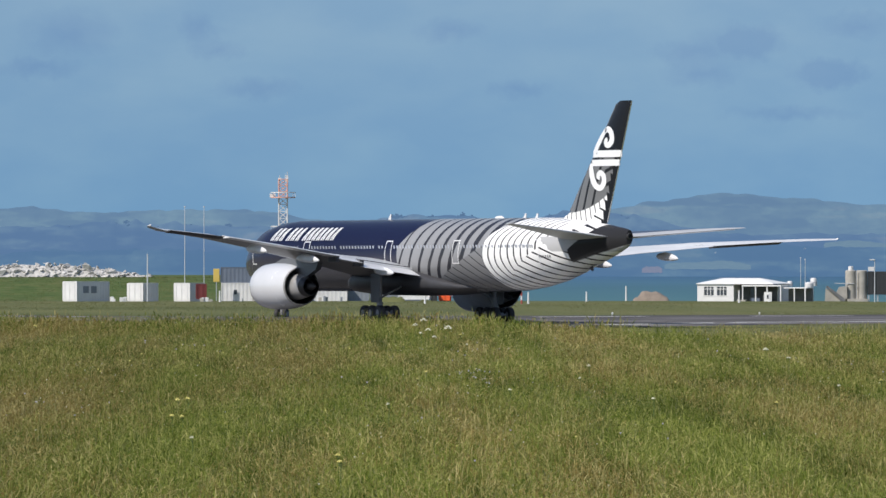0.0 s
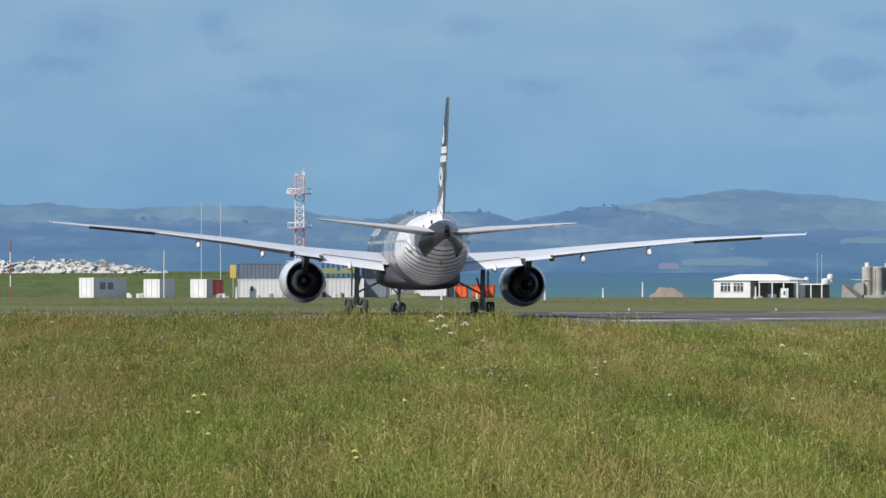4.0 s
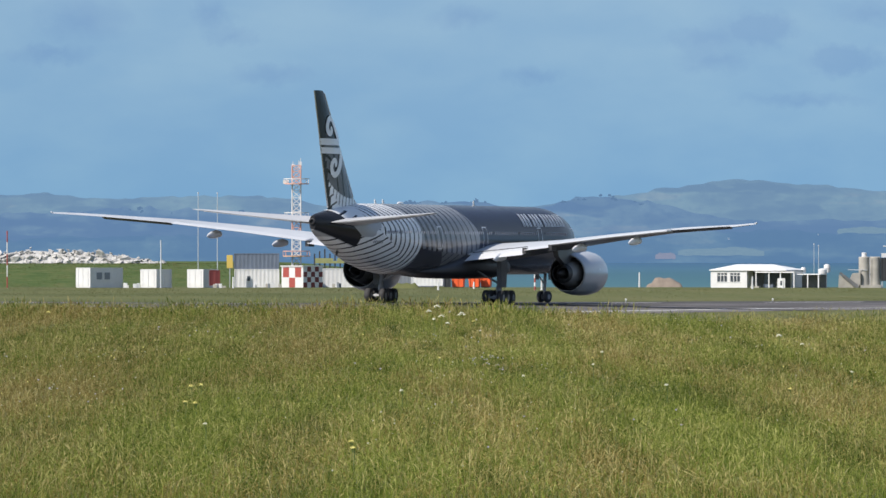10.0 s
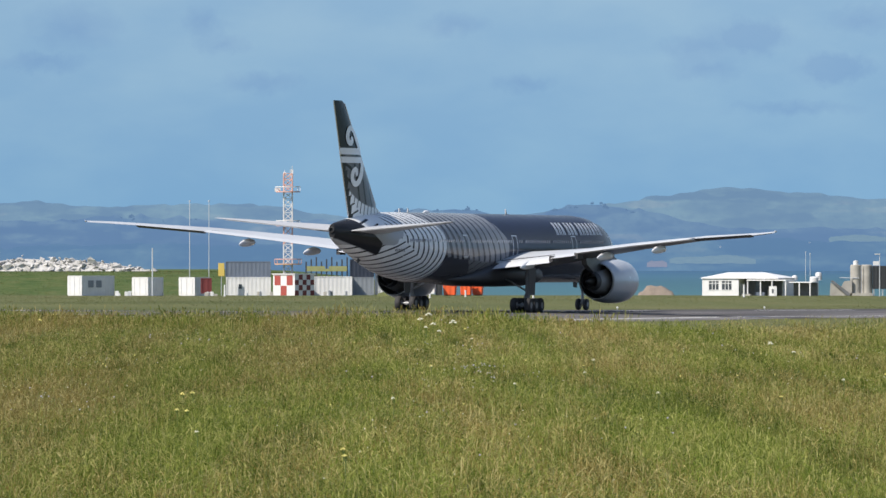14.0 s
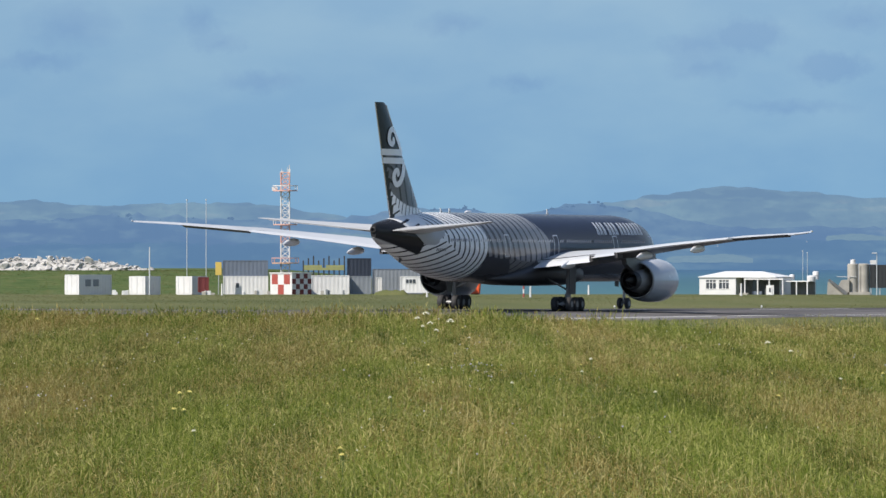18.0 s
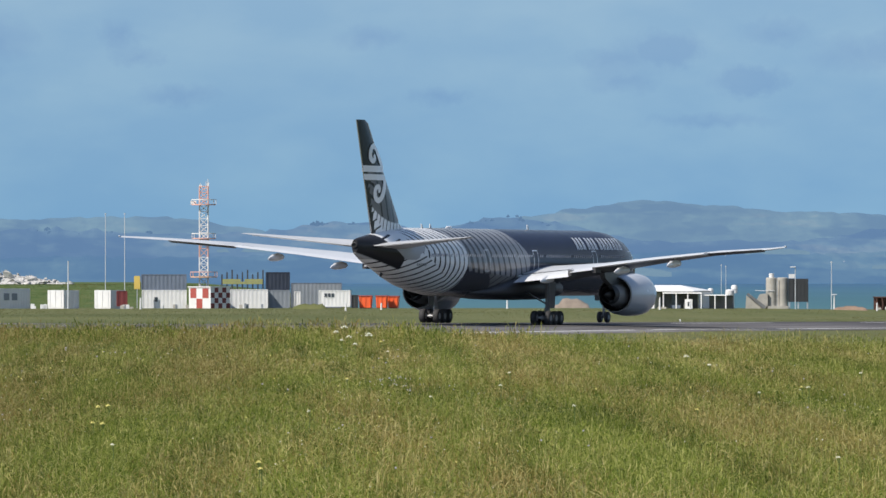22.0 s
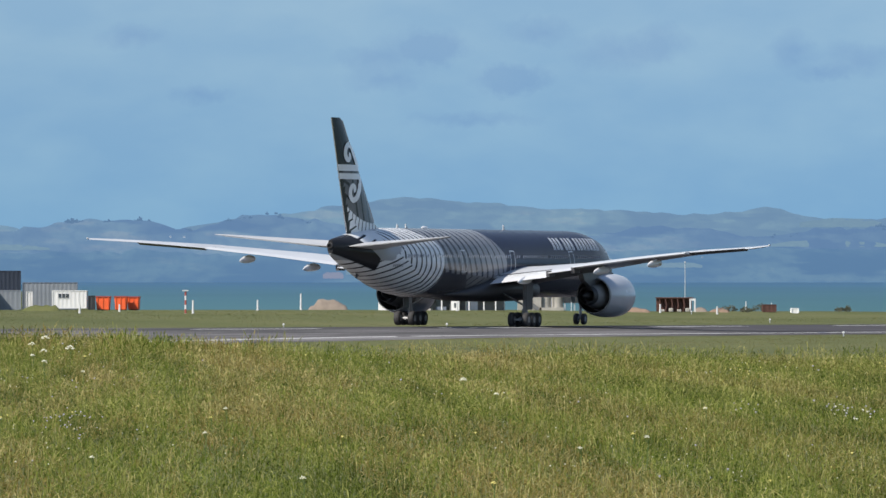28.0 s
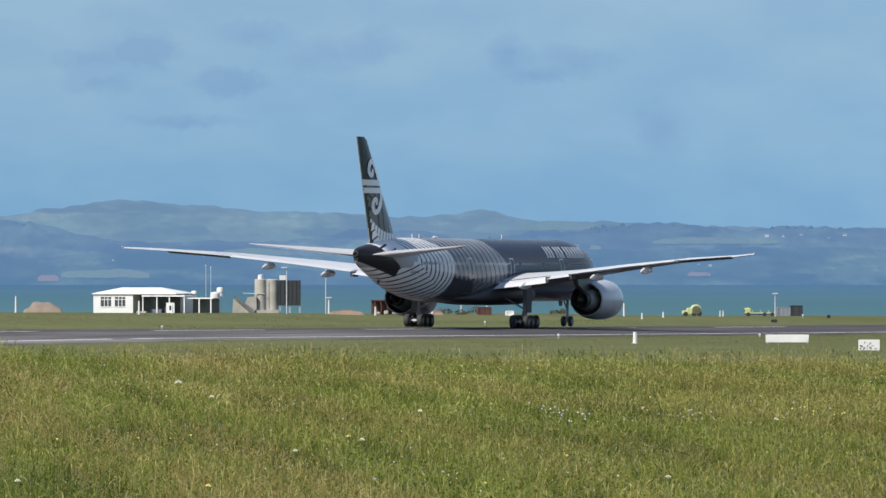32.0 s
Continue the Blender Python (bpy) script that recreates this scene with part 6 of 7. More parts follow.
# ---- trees and houses on the far hills ----
def hill_material_flat(name, color, air):
    n = Nodes(name)
    col = n.ramp(n.noise(0.3, 3.0), (0.35, [c * 0.75 for c in color]), (0.65, color))
    n.end(col, 0.95, 0.0, 0.0, 0.05)
    # distance haze added as an even blue glow over the colour
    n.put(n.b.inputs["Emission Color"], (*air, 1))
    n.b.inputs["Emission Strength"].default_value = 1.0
    return n.m


M_FAR_TREE = hill_material_flat("far_tree_foliage_hazed", (0.010, 0.014, 0.016), (0.099, 0.190, 0.334))
M_FAR_HOUSE = hill_material_flat("far_house_wall_hazed", (0.38, 0.38, 0.38), (0.06, 0.12, 0.20))
M_FAR_CLAY = hill_material_flat("far_clay_cliff_hazed", (0.10, 0.060, 0.045), (0.096, 0.186, 0.318))
M_FAR_FIELD = hill_material_flat("far_pale_field_hazed", (0.056, 0.072, 0.046), (0.096, 0.190, 0.330))


def far_tree(b, rise, h, hill="hills_near"):
    """A distant crown of leaf clumps on a tapered trunk."""
    rng = random.Random(int(b * 7 + rise))
    x, y, z = on_ridge(hill, b, rise)
    t = thing("hill_tree", pose(x, y, z - 0.7 - 0.22 * h), "hazy distant tree on the hill crest", "tree", "trees on the hills")
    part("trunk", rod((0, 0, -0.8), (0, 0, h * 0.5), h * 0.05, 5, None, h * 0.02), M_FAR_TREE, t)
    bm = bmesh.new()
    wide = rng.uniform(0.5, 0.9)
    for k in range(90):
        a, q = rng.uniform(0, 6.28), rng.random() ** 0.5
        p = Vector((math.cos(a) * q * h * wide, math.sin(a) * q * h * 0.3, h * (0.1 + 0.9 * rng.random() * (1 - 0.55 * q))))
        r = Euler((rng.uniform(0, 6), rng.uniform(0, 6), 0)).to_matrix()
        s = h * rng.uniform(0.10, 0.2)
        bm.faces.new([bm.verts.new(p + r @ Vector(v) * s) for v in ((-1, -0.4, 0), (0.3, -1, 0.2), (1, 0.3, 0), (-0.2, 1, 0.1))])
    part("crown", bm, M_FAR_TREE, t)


rng = random.Random(5)
for b, rise, h in ((-82, 84, 4.6), (-66, 82, 3.0), (-20, 82, 3.4), (34, 83, 4.8), (52, 80, 3.6), (-380, 70, 2.2), (-560, 76, 2.2), (-660, 66, 2.0), (120, 70, 2.2), (1320, 78, 3.2), (1335, 80, 3.0), (1368, 84, 2.4)):
    far_tree(b, min(rise, float(crest(NEAR, b))), h)
for b0, wide, n, lo, hi in ((185, 150, 14, 1.0, 1.9), (1130, 720, 44, 0.9, 1.8), (860, 160, 14, 0.8, 1.5), (-820, 900, 30, 0.6, 1.4)):
    for k in range(n):
        b = b0 + rng.random() * wide
        far_tree(b, float(crest(NEAR, b)) - rng.uniform(0, 6), rng.uniform(lo, hi))


def far_house(b, rise, w, h, hill):
    x, y, z = on_ridge(hill, b, rise)
    t = thing("hill_house", pose(x, y - 1.0, z), "tiny white house on the distant hillside", "house", "houses on the hills")
    w, h = w * 0.6, h * 0.42
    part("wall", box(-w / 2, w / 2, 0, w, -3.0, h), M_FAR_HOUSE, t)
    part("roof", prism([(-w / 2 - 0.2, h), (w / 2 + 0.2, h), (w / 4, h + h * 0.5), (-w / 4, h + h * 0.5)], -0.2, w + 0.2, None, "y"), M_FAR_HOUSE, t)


for b, rise, w, h, hill in ((112, 57, 2.2, 0.9, "hills_near"), (88, 58, 1.4, 0.6, "hills_near"), (482, 21, 1.3, 0.7, "shore_rise"), (-640, 0, 1.0, 0.6, "shore_rise"), (1620, 66, 3.0, 0.7, "hills_near"), (1648, 64, 2.0, 0.6, "hills_near"), (1680, 66, 2.4, 0.7, "hills_near"),
                            (1728, 60, 2.2, 0.6, "hills_near"), (1756, 65, 3.2, 1.2, "hills_near"), (1520, 12, 2.6, 1.0, "shore_rise"), (1500, 14, 1.8, 0.7, "shore_rise"), (1735, 6, 4.0, 0.4, "shore_rise"), (640, 28, 1.4, 0.6, "shore_rise"),
                            (850, 18, 1.2, 0.6, "shore_rise"), (1010, 22, 1.6, 0.5, "shore_rise")):
    far_house(b, rise, w, h, hill)


def patch(name, b0, b1, r0, r1, mat, label, seed, hill):
    """A field or bare cliff lying on a hill front, with a ragged edge."""
    rg = random.Random(seed)
    n = 22
    rows = []
    for j in range(4):
        row = []
        for i in range(n + 1):
            f = math.sin(math.pi * (0.03 + 0.94 * i / n)) ** 0.3
            x, y, z = on_ridge(hill, b0 + (b1 - b0) * i / n, r0 + (r1 - r0) * f * (0.90 + 0.10 * math.sin(i * 0.35 + seed)) * j / 3 + rg.uniform(-0.7, 0.7) * (j in (0, 3)))
            row.append((x, y - 0.9, z + 0.05))
        rows.append(row)
    bm = loft(rows, None, False, False)
    return tagged(part(name, bm, mat), label, "field", "", "structure")


FIELD = "pale green field on the far hillside"
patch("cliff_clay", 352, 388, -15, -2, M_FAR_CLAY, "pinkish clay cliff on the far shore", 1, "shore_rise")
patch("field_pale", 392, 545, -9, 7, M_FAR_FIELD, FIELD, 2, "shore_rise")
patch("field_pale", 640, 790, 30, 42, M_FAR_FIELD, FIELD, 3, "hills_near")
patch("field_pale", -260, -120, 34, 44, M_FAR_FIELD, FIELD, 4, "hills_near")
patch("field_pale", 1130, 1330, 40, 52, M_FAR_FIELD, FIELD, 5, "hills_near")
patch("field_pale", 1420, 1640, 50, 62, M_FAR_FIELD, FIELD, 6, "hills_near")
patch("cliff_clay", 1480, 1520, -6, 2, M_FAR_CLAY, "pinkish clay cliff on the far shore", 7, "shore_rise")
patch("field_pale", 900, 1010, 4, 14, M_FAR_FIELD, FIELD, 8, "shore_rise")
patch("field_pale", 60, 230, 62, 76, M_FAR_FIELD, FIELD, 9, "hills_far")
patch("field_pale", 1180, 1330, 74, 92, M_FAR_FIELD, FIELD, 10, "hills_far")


# ---- the tall grass of the near field ----
def grass_material(name, greens, straw, dry, weeds=0.9):
    n = Nodes(name)
    co, x, y, z = n.where()
    isl = n.add("ShaderNodeNewGeometry").outputs["Random Per Island"]
    patchy = n.noise(0.17, 3.0, 0.55, co, (1.0, 0.035, 0.0))
    small = n.noise(1.1, 2.0, 0.5, co, (1.0, 0.05, 0.0))
    f = n.math("ADD", n.math("MULTIPLY", patchy, 0.75), n.math("MULTIPLY", small, 0.25))
    weedy = n.step(n.noise(0.40, 3.0, 0.6, co, (1.0, 0.04, 0.0)), 0.56, 0.06)
    green = n.ramp(isl, (0.0, greens[0]), (0.5, greens[1]), (1.0, greens[2]))
    green = n.mix(n.math("MULTIPLY", weedy, weeds), green, n.ramp(isl, (0.0, [c * 0.45 for c in greens[0]]), (1.0, [c * 0.8 for c in greens[1]])))
    brown = n.ramp(isl, (0.0, straw[0]), (1.0, straw[1]))
    pick = n.step(n.math("ADD", n.math("MULTIPLY", n.math("SUBTRACT", f, 0.5), 4.4), n.math("MULTIPLY", n.math("FRACT", n.math("MULTIPLY", isl, 37.0)), 1.0)), dry, 0.12)
    fresh = n.step(n.math("SUBTRACT", x, n.math("MULTIPLY", y, 0.045)), 2.0, 5.0)
    sward = n.mix(n.math("MULTIPLY", pick, n.math("SUBTRACT", 1.0, n.math("MULTIPLY", fresh, 0.35))), green, brown)
    close = n.math("SUBTRACT", 1.0, n.step(n.math("ADD", y, n.math("MULTIPLY", n.math("SUBTRACT", patchy, 0.5), 160.0)), 262.0, 45.0))
    lift = n.add("ShaderNodeVectorMath")
    lift.operation = "SCALE"
    n.put(lift.inputs[0], sward)
    lush = n.math("SUBTRACT", 1.0, n.step(n.math("ADD", x, n.math("MULTIPLY", n.math("SUBTRACT", small, 0.5), 6.0)), -5.0, 3.5))
    n.put(lift.inputs["Scale"], n.math("ADD", 1.0, n.math("SUBTRACT", n.math("MULTIPLY", close, 0.12), n.math("MULTIPLY", lush, 0.17))))
    sward = lift.outputs[0]
    n.end(sward, 0.75, 0.0, 0.0, 0.2)
    tr = n.add("ShaderNodeBsdfTranslucent")
    n.put(tr.inputs["Color"], sward)
    mx = n.add("ShaderNodeMixShader")
    mx.inputs[0].default_value = 0.35
    out = n.t.nodes["Material Output"]
    n.t.links.new(n.b.outputs[0], mx.inputs[1])
    n.t.links.new(tr.outputs[0], mx.inputs[2])
    n.t.links.new(mx.outputs[0], out.inputs["Surface"])
    return n.m


M_BLADE = grass_material("meadow_grass", ((0.060, 0.097, 0.010), (0.122, 0.166, 0.020), (0.246, 0.276, 0.052)), ((0.186, 0.132, 0.034), (0.32, 0.25, 0.082)), 0.71)
M_STRIP = grass_material("dusty_strip_grass", ((0.124, 0.124, 0.040), (0.152, 0.150, 0.052), (0.184, 0.178, 0.070)), ((0.18, 0.155, 0.07), (0.22, 0.19, 0.09)), 0.62, 0.15)
M_VERGE = grass_material("mown_verge_grass", ((0.120, 0.134, 0.050), (0.142, 0.154, 0.060), (0.165, 0.172, 0.074)), ((0.16, 0.155, 0.065), (0.20, 0.185, 0.09)), 0.8, 0.2)
M_BANK = grass_material("bank_grass", ((0.060, 0.100, 0.028), (0.095, 0.132, 0.042), (0.150, 0.170, 0.065)), ((0.15, 0.13, 0.05), (0.22, 0.19, 0.08)), 0.66)
M_STEM = grass_material("meadow_seed_heads", ((0.21, 0.245, 0.05), (0.31, 0.32, 0.085), (0.45, 0.43, 0.155)), ((0.37, 0.30, 0.105), (0.53, 0.455, 0.205)), 0.56)


def field_edge(x):
    """Where the tall growth stops short of the mown runway strip."""
    return 640 - 70 * smooth01(2, 16, x) - 0.35 * np.clip(x, 0, 90)


def scatter(rng, n, power, y0=166.0, y1=645.0, tall=True):
    u = rng.random(n)
    y = (y0 ** power + u * (y1 ** power - y0 ** power)) ** (1 / power)
    x = y * rng.uniform(-880, 1850, n) / F_LONG
    keep = y < field_edge(x) + rng.normal(0, 7, n) if tall else y > 0
    return x[keep], y[keep]


def value_noise(x, y, sx, sy, seed):
    """Smooth random field over the plan, 0 to 1."""
    g = np.random.default_rng(seed).random((97, 97))
    u, v = x / sx + 500, y / sy + 500
    i, j = np.floor(u).astype(int), np.floor(v).astype(int)
    a, b = u - i, v - j
    a, b = a * a * (3 - 2 * a), b * b * (3 - 2 * b)
    i0, i1, j0, j1 = i % 97, (i + 1) % 97, j % 97, (j + 1) % 97
    return (g[i0, j0] * (1 - a) + g[i1, j0] * a) * (1 - b) + (g[i0, j1] * (1 - a) + g[i1, j1] * a) * b


def growth(x, y):
    """How tall the growth stands: clumps of two sizes."""
    h = 0.55 + 0.55 * value_noise(x, y, 2.6, 38.0, 3) + 0.40 * value_noise(x, y, 0.7, 9.0, 4)
    return h * (1 - 0.14 * smooth01(255, 300, y) * (1 - smooth01(470, 560, y)))


def leaf_litter(name, rng, n, power, material, label):
    """Loose small leaves and bent tips that break up the upright blades."""
    x, y = scatter(rng, n, power)
    n = len(x)
    z = lie(x, y) + rng.uniform(0.10, 0.50, n) * growth(x, y)
    s = rng.uniform(0.012, 0.034, n) * (0.5 + 0.5 * y / 400)
    d1, d2 = rng.normal(0, 1, (n, 3)), rng.normal(0, 1, (n, 3))
    d1 /= np.linalg.norm(d1, axis=1)[:, None]
    d2 -= d1 * (d1 * d2).sum(1)[:, None]
    d2 /= np.linalg.norm(d2, axis=1)[:, None]
    c = np.stack([x, y, z], -1)
    a, b = d1 * (s * 1.7)[:, None], d2 * (s * 0.7)[:, None]
    co = np.stack([c - a, c + b, c + a, c - b], 1).reshape(-1, 3)
    me = bpy.data.meshes.new(name)
    me.vertices.add(len(co))
    me.vertices.foreach_set("co", co.ravel().astype(np.float32))
    me.loops.add(n * 4)
    me.loops.foreach_set("vertex_index", np.arange(n * 4, dtype=np.int32))
    me.polygons.add(n)
    me.polygons.foreach_set("loop_start", np.arange(0, n * 4, 4, dtype=np.int32))
    me.update(calc_edges=True)
    me.materials.append(material)
    return tagged(new(name, me), label, "grass", "", "stuff")


def off_runway(x, y):
    """True on the mown strip between the tall growth and the near edge of the runway."""
    a = (x - 1.04) * SIN_R + (y - 797.2) * COS_R
    p = (x - 1.04) * COS_R - (y - 797.2) * SIN_R
    return ((p > 33.6) | (a < -76)) & (y > field_edge(x) - 25)


def blades(name, rng, n, power, hmin, hmax, wide, material, label, heads=False, y0=166.0, y1=645.0, tall=True, spread=1.0, keep=None):
    x, y = scatter(rng, n, power, y0, y1, tall)
    if keep is not None:
        on = keep(x, y)
        x, y = x[on], y[on]
    n = len(x)
    z = lie(x, y) - 0.02
    clump = growth(x, y)
    h = rng.uniform(hmin, hmax, n) * clump
    w = wide * rng.uniform(0.6, 1.4, n) * (0.55 + 0.45 * y / 400)
    yaw = rng.uniform(0, 2 * np.pi, n)
    lean = rng.normal(0.0, spread, n) * h
    la = rng.uniform(0, 2 * np.pi, n)
    cx, cy = np.cos(yaw) * w / 2, np.sin(yaw) * w / 2 * 0.6
    lx, ly = np.cos(la) * lean, np.sin(la) * lean

    def p(t, k, wf):
        return np.stack([x + lx * t * t + k * cx * wf, y + ly * t * t + k * cy * wf, z + h * t * (1 - 0.22 * np.minimum(np.abs(lean / h), 1.6) * t)], -1)

    if heads:
        pts = [p(0, -1, 0.5), p(0, 1, 0.5), p(0.72, -1, 0.45), p(0.72, 1, 0.45), p(0.84, -1, 1.7), p(0.84, 1, 1.7), p(1.0, 0, 0)]
        quads, tri, k = ((0, 1, 3, 2), (2, 3, 5, 4)), (4, 5, 6), 7
    else:
        pts = [p(0, -1, 1), p(0, 1, 1), p(0.55, -1, 0.85), p(0.55, 1, 0.85), p(1.0, 0, 0)]
        quads, tri, k = ((0, 1, 3, 2),), (2, 3, 4), 5
    co = np.stack(pts, 1).reshape(-1, 3)
    off = (np.arange(n) * k)[:, None]
    loops, starts, totals = [], [], []
    per = sum(4 for _ in quads) + 3
    li = np.concatenate([off + np.array(q)[None] for q in quads] + [off + np.array(tri)[None]], 1)
    st0 = np.arange(n)[:, None] * per + np.array([4 * i for i in range(len(quads) + 1)])[None]
    me = bpy.data.meshes.new(name)
    me.vertices.add(len(co))
    me.vertices.foreach_set("co", co.ravel().astype(np.float32))
    me.loops.add(li.size)
    me.loops.foreach_set("vertex_index", li.ravel().astype(np.int32))
    me.polygons.add(st0.size)
    me.polygons.foreach_set("loop_start", st0.ravel().astype(np.int32))
    me.update(calc_edges=True)
    me.materials.append(material)
    return tagged(new(name, me), label, "grass", "", "stuff")


grng = np.random.default_rng(7)
blades("meadow_grass", grng, 400000, 0.7, 0.16, 0.48, 0.024, M_BLADE, "tall uneven green meadow grass with straw patches")
blades("seed_stems", grng, 140000, 0.8, 0.34, 0.72, 0.013, M_STEM, "pale straw-coloured grass seed heads over the meadow", True)
leaf_litter("meadow_leaves", grng, 230000, 0.75, M_BLADE, "small loose leaves and bent tips among the meadow grass")
blades("verge_grass", grng, 60000, 1.6, 0.02, 0.07, 0.07, M_VERGE, "short rough grass beyond the runway", False, 930.0, 1150.0, False)
blades("strip_grass", grng, 150000, 1.2, 0.02, 0.06, 0.045, M_STRIP, "short mown grass along the runway edge", False, 540.0, 960.0, False, 1.0, off_runway)

blades("bank_grass", grng, 60000, 1.0, 0.03, 0.11, 0.06, M_BANK, "rough green grass on the bank by the shore", False, 1166.0, 1300.0, False, 0.8, lambda x, y: x < 4)
blades("edge_stems", grng, 40000, 1.1, 0.16, 0.45, 0.02, M_STEM, "sparse pale seed stems along the runway edge", True, 560.0, 800.0, False, 0.8,
       lambda x, y: off_runway(x, y) & (y < field_edge(x) + 70) & (value_noise(x, y, 1.5, 14.0, 9) > 0.45))

blades("far_seed_heads", grng, 36000, 1.5, 0.38, 0.78, 0.026, M_STEM, "pale curling seed heads over the far half of the meadow", True, 380.0, 645.0, True, 0.9,
       lambda x, y: value_noise(x, y, 0.9, 12.0, 15) > 0.42)
blades("fringe_stems", grng, 16000, 1.0, 0.40, 1.0, 0.030, M_BLADE, "tall seed stems standing over the field's far edge", True, 545.0, 645.0, True, 0.45,
       lambda x, y: value_noise(x, y, 1.1, 16.0, 12) > 0.35)

blades("fringe_seed_heads", grng, 4500, 1.0, 0.80, 1.25, 0.022, M_STEM, "sparse pale stalks reaching over the field's far edge", True, 545.0, 645.0, True, 0.45,
       lambda x, y: value_noise(x, y, 1.4, 20.0, 17) > 0.4)

# ---- flowers ----
M_PETAL = plain("white_umbel_petals", (0.70, 0.69, 0.54), 0.8, 0.0, 0.0, 0.1, 8.0)
M_BUTTER = plain("yellow_petals", (0.76, 0.66, 0.20), 0.7, 0.0, 0.0, 0.1, 8.0)
M_MAUVE = plain("mauve_petals", (0.44, 0.42, 0.48), 0.8, 0.0, 0.0, 0.1, 8.0)
M_GREEN_STEM = plain("flower_stem_green", (0.10, 0.15, 0.035), 0.8, 0.0, 0.0, 0.2, 8.0)


def umbel(b, v, wide, tall, petal, name, label, group):
    """A flat flower head of many florets on a branching stem; v: how far below eye level it shows."""
    rg = random.Random(int(b * 13 + v))
    d = (4.8 - tall) * F_LONG / v
    for _ in range(8):
        x, y = spot(b, d)
        d = (4.8 - tall - lie1(x, y)) * F_LONG / v
    x, y = spot(b, d)
    t = thing(name, pose(x, y, lie1(x, y)), label, "flower", group)
    bm = rod((0, 0, 0), (0.03, 0, tall * 0.8), 0.012, 5)
    for k in range(6):
        a = k * 1.05
        rod((0.03, 0, tall * 0.8), (math.cos(a) * wide * 0.32, math.sin(a) * wide * 0.32, tall * 0.98), 0.006, 4, bm)
    part("stem", bm, M_GREEN_STEM, t)
    bm = bmesh.new()
    for k in range(26):
        a, r = rg.uniform(0, 6.28), rg.random() ** 0.5 * wide / 2
        p = (math.cos(a) * r, math.sin(a) * r, tall + 0.36 * wide * (1 - (2 * r / wide) ** 2) + rg.uniform(-0.012, 0.012))
        bmesh.ops.create_cone(bm, cap_ends=True, segments=5, radius1=wide * 0.12, radius2=wide * 0.03, depth=wide * 0.09, matrix=Matrix.Translation(p))
    part("flower_head", bm, petal, t)


WHITE = "white domed umbel flower head above the grass"
for b, v, w in ((-34, 97, 0.40), (-49, 104, 0.30), (9, 108, 0.42), (-27, 111, 0.32), (-39, 116, 0.22), (-16, 124, 0.28), (571, 151, 0.30), (258, 180, 0.17), (242, 202, 0.14), (787, 206, 0.16), (42, 142, 0.18), (-97, 248, 0.14), 
                (118, 222, 0.14), (-445, 307, 0.12), (372, 238, 0.14), (612, 166, 0.20), (700, 215, 0.14), (880, 180, 0.16), (1120, 236, 0.14), (1330, 188, 0.16),
                (840, 330, 0.12)):
    umbel(b, v + (6 if v < 130 else 0), w * (1.0 if v < 130 else 0.85), 1.0 if v < 130 else 0.76, M_PETAL, "white_flower", WHITE, "white umbels in the meadow")
for b, v, w in ((-470, 240, 0.14), (-452, 238, 0.14), (-480, 268, 0.12), (-462, 270, 0.12), (-186, 338, 0.12), (-183, 350, 0.12), (-722, 110, 0.24), (30, 125, 0.16), (240, 190, 0.10), (590, 245, 0.12), (775, 205, 0.12), (-30, 190, 0.12), (1090, 260, 0.12), (1380, 280, 0.12)):
    umbel(b, v, w, 0.62, M_BUTTER, "yellow_flower", "small yellow flower cluster above the grass", "yellow flowers in the meadow")


def flecks(name, n, petal, seed, label, size, drift=None):
    rg = np.random.default_rng(seed)
    if drift:
        # one close drift: its middle, half width and half depth
        x, y = drift[0] + drift[2] * rg.normal(0, 0.5, n), drift[1] + drift[3] * rg.normal(0, 0.5, n)
    else:
        x, y = scatter(rg, n, 1.0)
        # florets gather in drifts
        keep = (np.sin(x * 0.42 + 1.3) + np.sin(y * 0.06 + x * 0.13)) > rg.uniform(-0.6, 1.9, len(x))
        x, y = x[keep], y[keep]
    n = len(x)
    z = lie(x, y) + rg.uniform(0.34, 0.66, n)
    r = size * rg.uniform(0.6, 1.5, n) * (0.6 + 0.4 * y / 350)
    pts = [np.stack([x + r * a, y + r * b, z + r * c], -1) for a, b, c in ((-1, 0, 0.1), (0, -0.5, -0.25), (1, 0, 0.1), (0, 0.6, 0.35), (0, 0, -1.2))]
    co = np.stack(pts, 1).reshape(-1, 3)
    o = (np.arange(n) * 5)[:, None]
    f = np.concatenate([o + np.array(((0, 1, 3),)), o + np.array(((1, 2, 3),)), o + np.array(((0, 4, 1),)), o + np.array(((1, 4, 2),))], 0)
    me = bpy.data.meshes.new(name)
    me.from_pydata(co.tolist(), [], f.tolist())
    me.materials.append(petal)
    return tagged(new(name, me), label, "flowers", "", "stuff")


flecks("white_flecks", 2000, M_PETAL, 21, "tiny white wild flowers scattered through the meadow", 0.018)
flecks("yellow_flecks", 500, M_BUTTER, 22, "tiny yellow wild flowers scattered through the meadow", 0.028)
flecks("mauve_flecks", 450, M_MAUVE, 23, "tiny mauve wild flowers in drifts through the meadow", 0.030)
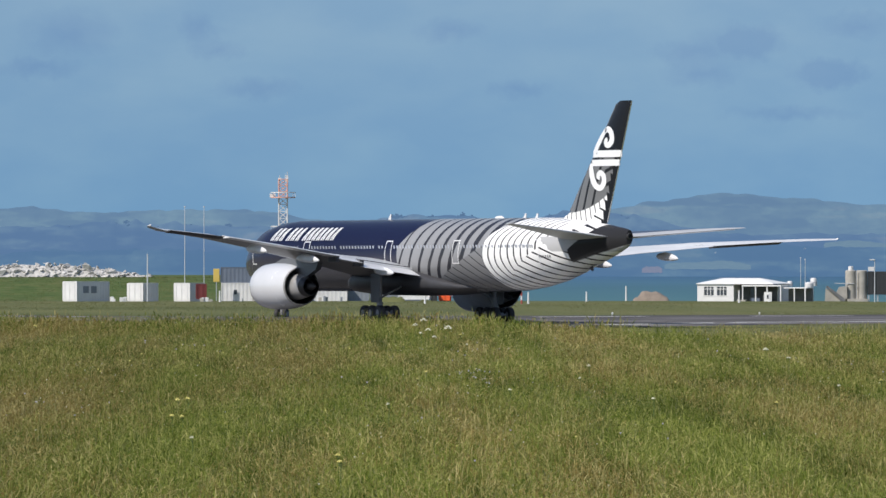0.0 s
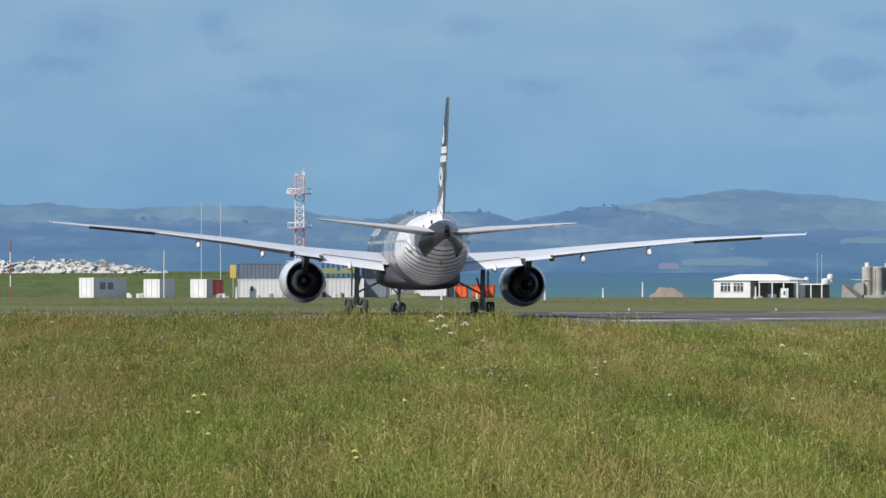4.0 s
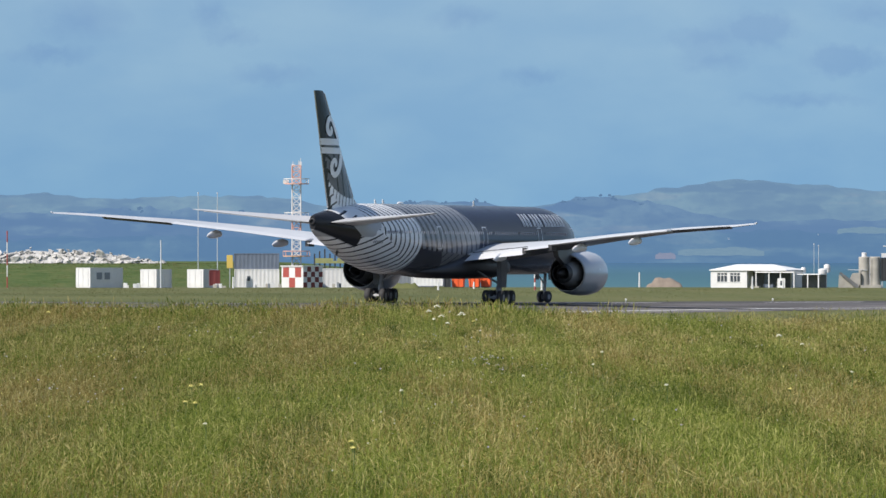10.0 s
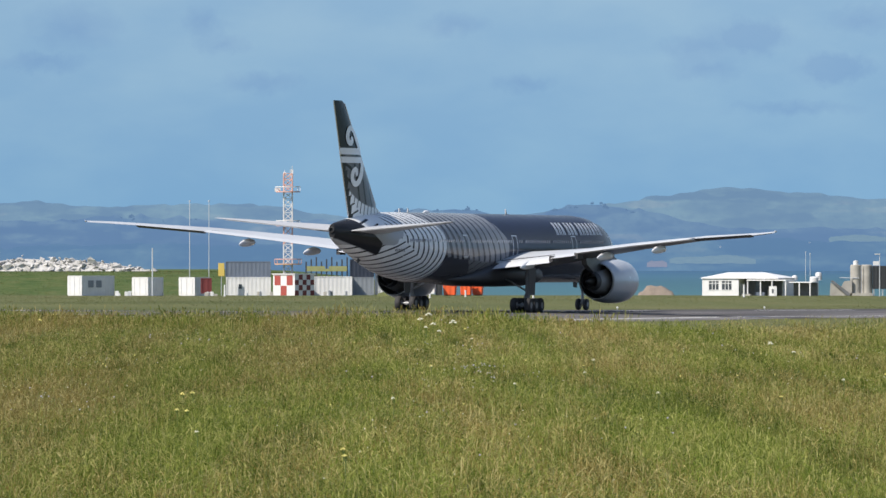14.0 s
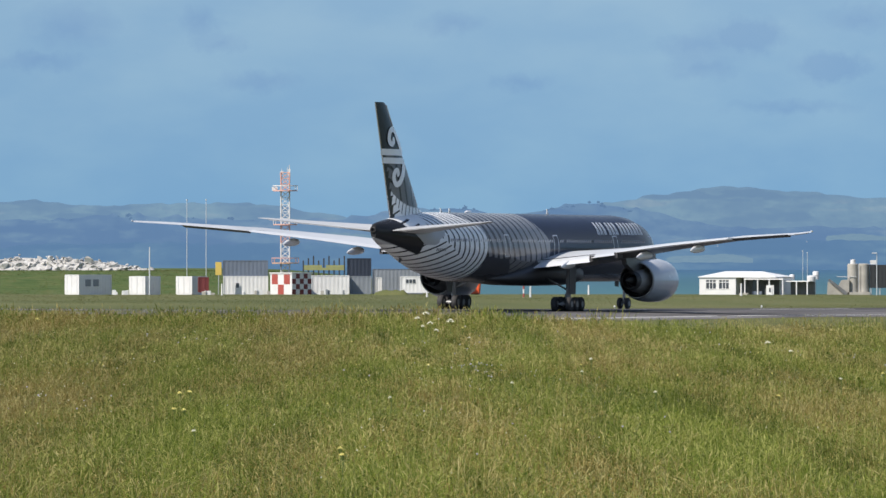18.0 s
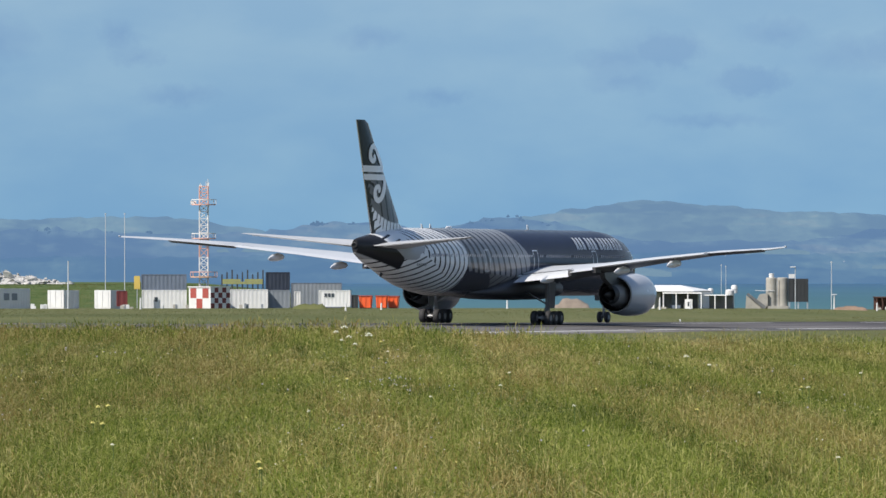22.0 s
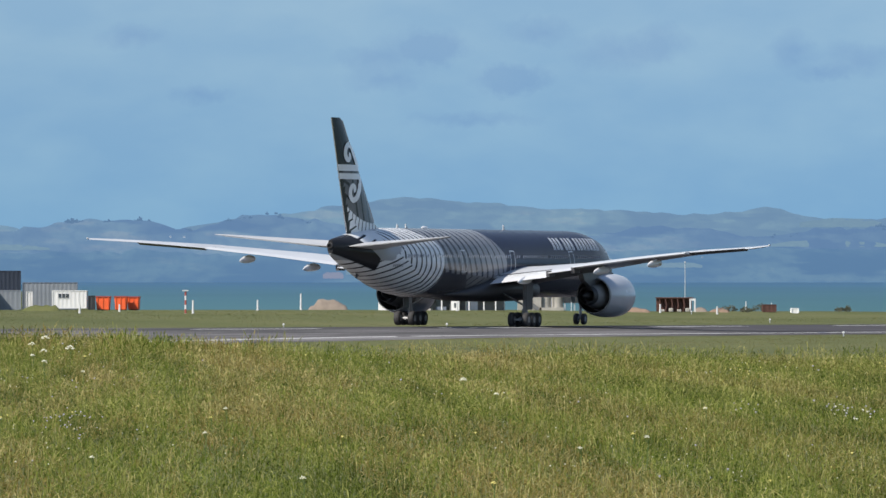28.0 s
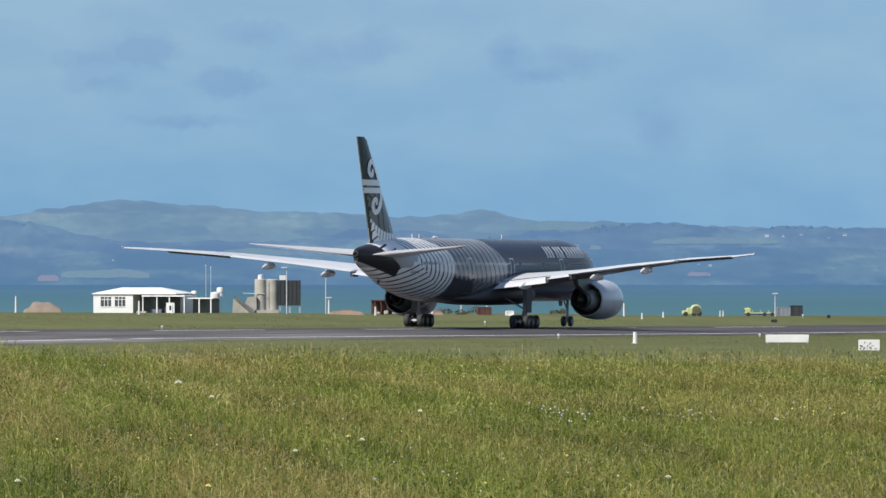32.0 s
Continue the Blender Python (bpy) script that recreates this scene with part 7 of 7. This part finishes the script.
for k, (x, y, w, dp, n, petal, label) in enumerate(((25.2, 368, 0.75, 14, 26, M_MAUVE, "close drift of pale mauve flowers in the meadow"), (24.9, 362, 0.6, 10, 12, M_PETAL, "few white flowers among a mauve drift"),
                                                    (28.6, 365, 0.5, 10, 14, M_MAUVE, "thin drift of mauve flowers in the meadow"), (22.2, 372, 0.5, 8, 8, M_MAUVE, "thin drift of mauve flowers in the meadow"),
                                                    (37.5, 500, 0.6, 16, 9, M_BUTTER, "few pale yellow flowers near the mown strip"), (29.8, 485, 0.7, 20, 12, M_BUTTER, "few pale yellow flowers near the mown strip"),
                                                    (1.25, 352, 1.0, 16, 34, M_MAUVE, "close drift of pale mauve flowers in the meadow"), (33.0, 362, 0.8, 10, 10, M_BUTTER, "few pale yellow flowers in the meadow"))):
    flecks("flower_drift", n, petal, 40 + k, label, 0.027, (x, y, w, dp))


# ---- what moves ----
ROLL_OUT = [
    (0.0, -0.49, 763.02, 26.28),
    (1.0, -1.62, 765.87, 20.22),
    (2.0, -2.37, 769.64, 14.33),
    (3.0, -3.06, 772.29, 8.73),
    (4.0, -3.50, 775.28, 3.77),
    (5.0, -3.69, 778.38, -0.65),
    (6.0, -3.63, 780.97, -4.92),
    (7.0, -3.33, 782.81, -9.16),
    (8.0, -2.74, 784.49, -13.24),
    (9.0, -2.22, 788.86, -15.74),
    (10.0, -1.48, 791.18, -17.81),
    (11.0, -0.64, 792.79, -19.25),
    (12.0, 0.18, 795.03, -19.73),
    (13.0, 1.03, 797.39, -19.75),
    (14.0, 1.91, 799.75, -19.76),
    (15.5, 3.30, 803.47, -19.91),
    (17.0, 4.83, 807.38, -20.15),
    (18.0, 5.96, 810.09, -20.31),
    (19.0, 7.16, 813.01, -20.52),
    (20.0, 8.36, 816.19, -20.62),
    (21.0, 9.90, 820.05, -20.75),
    (22.0, 11.78, 824.81, -20.96),
    (23.0, 13.96, 830.59, -21.20),
    (23.5, 15.25, 835.90, -21.24),
    (24.0, 16.62, 842.00, -21.28),
    (24.5, 18.10, 846.50, -21.33),
    (25.0, 19.83, 850.00, -21.40),
    (25.5, 21.64, 857.00, -21.50),
    (26.0, 23.65, 867.11, -21.64),
    (26.5, 25.97, 880.02, -21.79),
    (27.0, 28.44, 889.61, -21.91),
    (27.5, 31.00, 896.10, -21.98),
    (28.0, 33.85, 902.50, -21.97),
    (29.0, 40.40, 916.97, -21.73),
    (30.0, 47.62, 933.79, -21.69),
    (31.0, 55.75, 952.40, -21.90),
    (32.0, 65.02, 972.34, -22.19),
]


def motions():
    rows = []
    for t, x, y, turn in ROLL_OUT:
        rows.append((t, Matrix.Translation((x, y, lie1(x, y) + 0.03 + GEAR_DROP)) @ Euler((0, 0, radians(90 + turn))).to_matrix().to_4x4() @ pose(0, 0, 0, float(np.interp(t, (23, 27), (0.91, 0.6))), 0.1, 0)))
    walk(AIR, rows)
    walk(BIRD, [(t, pose(x, 171.0, z, 0, 0, 180)) for t, x, z in ((0.0, 452.0, 7.0), (20.0, 66.5, 3.6), (22.0, 28.0, 4.2), (23.0, 8.65, 5.2), (23.1, 6.72, 5.33), (23.2, 4.68, 5.52), (23.3, 2.62, 5.64), (23.4, 0.2, 5.70), (23.5, -1.77, 5.77), (23.6, -3.68, 5.93), (23.7, -5.36, 6.3), (24.5, -20.7, 9.0), (32.0, -163.0, 14.0))])
    # nose wheels point where the nose goes as the airliner swings round
    steer = [(0.0, -46), (2.0, -46), (4.0, -45), (6.0, -44), (7.0, -41), (8.0, -36), (9.0, -26), (10.0, -17), (11.0, -8), (12.0, -1.5), (14.0, -0.5), (32.0, 0)]
    walk(NOSE_GEAR, [(t, Matrix.Translation((31.24, 0, -GEAR_DROP)) @ pose(0, 0, 0, 0, 0, a)) for t, a in steer])
    # every wheel rolls by the way it covers over the ground
    times = np.arange(0, 32 * FPS + 1) / FPS
    ts = [r[0] for r in ROLL_OUT]
    px, py, turn = (np.interp(times, ts, [r[k] for r in ROLL_OUT]) for k in (1, 2, 3))
    for o, at, r in WHEELS:
        nose = o.parent is NOSE_GEAR
        fx, fy = (31.24 if nose else 0.0), at[1]
        a = np.radians(90 + turn)
        gx, gy = px + fx * np.cos(a) - fy * np.sin(a), py + fx * np.sin(a) + fy * np.cos(a)
        roll = np.concatenate([[0], np.cumsum(np.hypot(np.diff(gx), np.diff(gy)))]) / r
        rows, last = [], 0
        for k in range(len(times)):
            if k in (0, len(times) - 1) or roll[k + 1] - roll[last] > radians(80):
                rows.append((float(times[k]), Matrix.Translation(at) @ Matrix.Rotation(roll[k], 4, "Y")))
                last = k
        walk(o, rows)


motions()
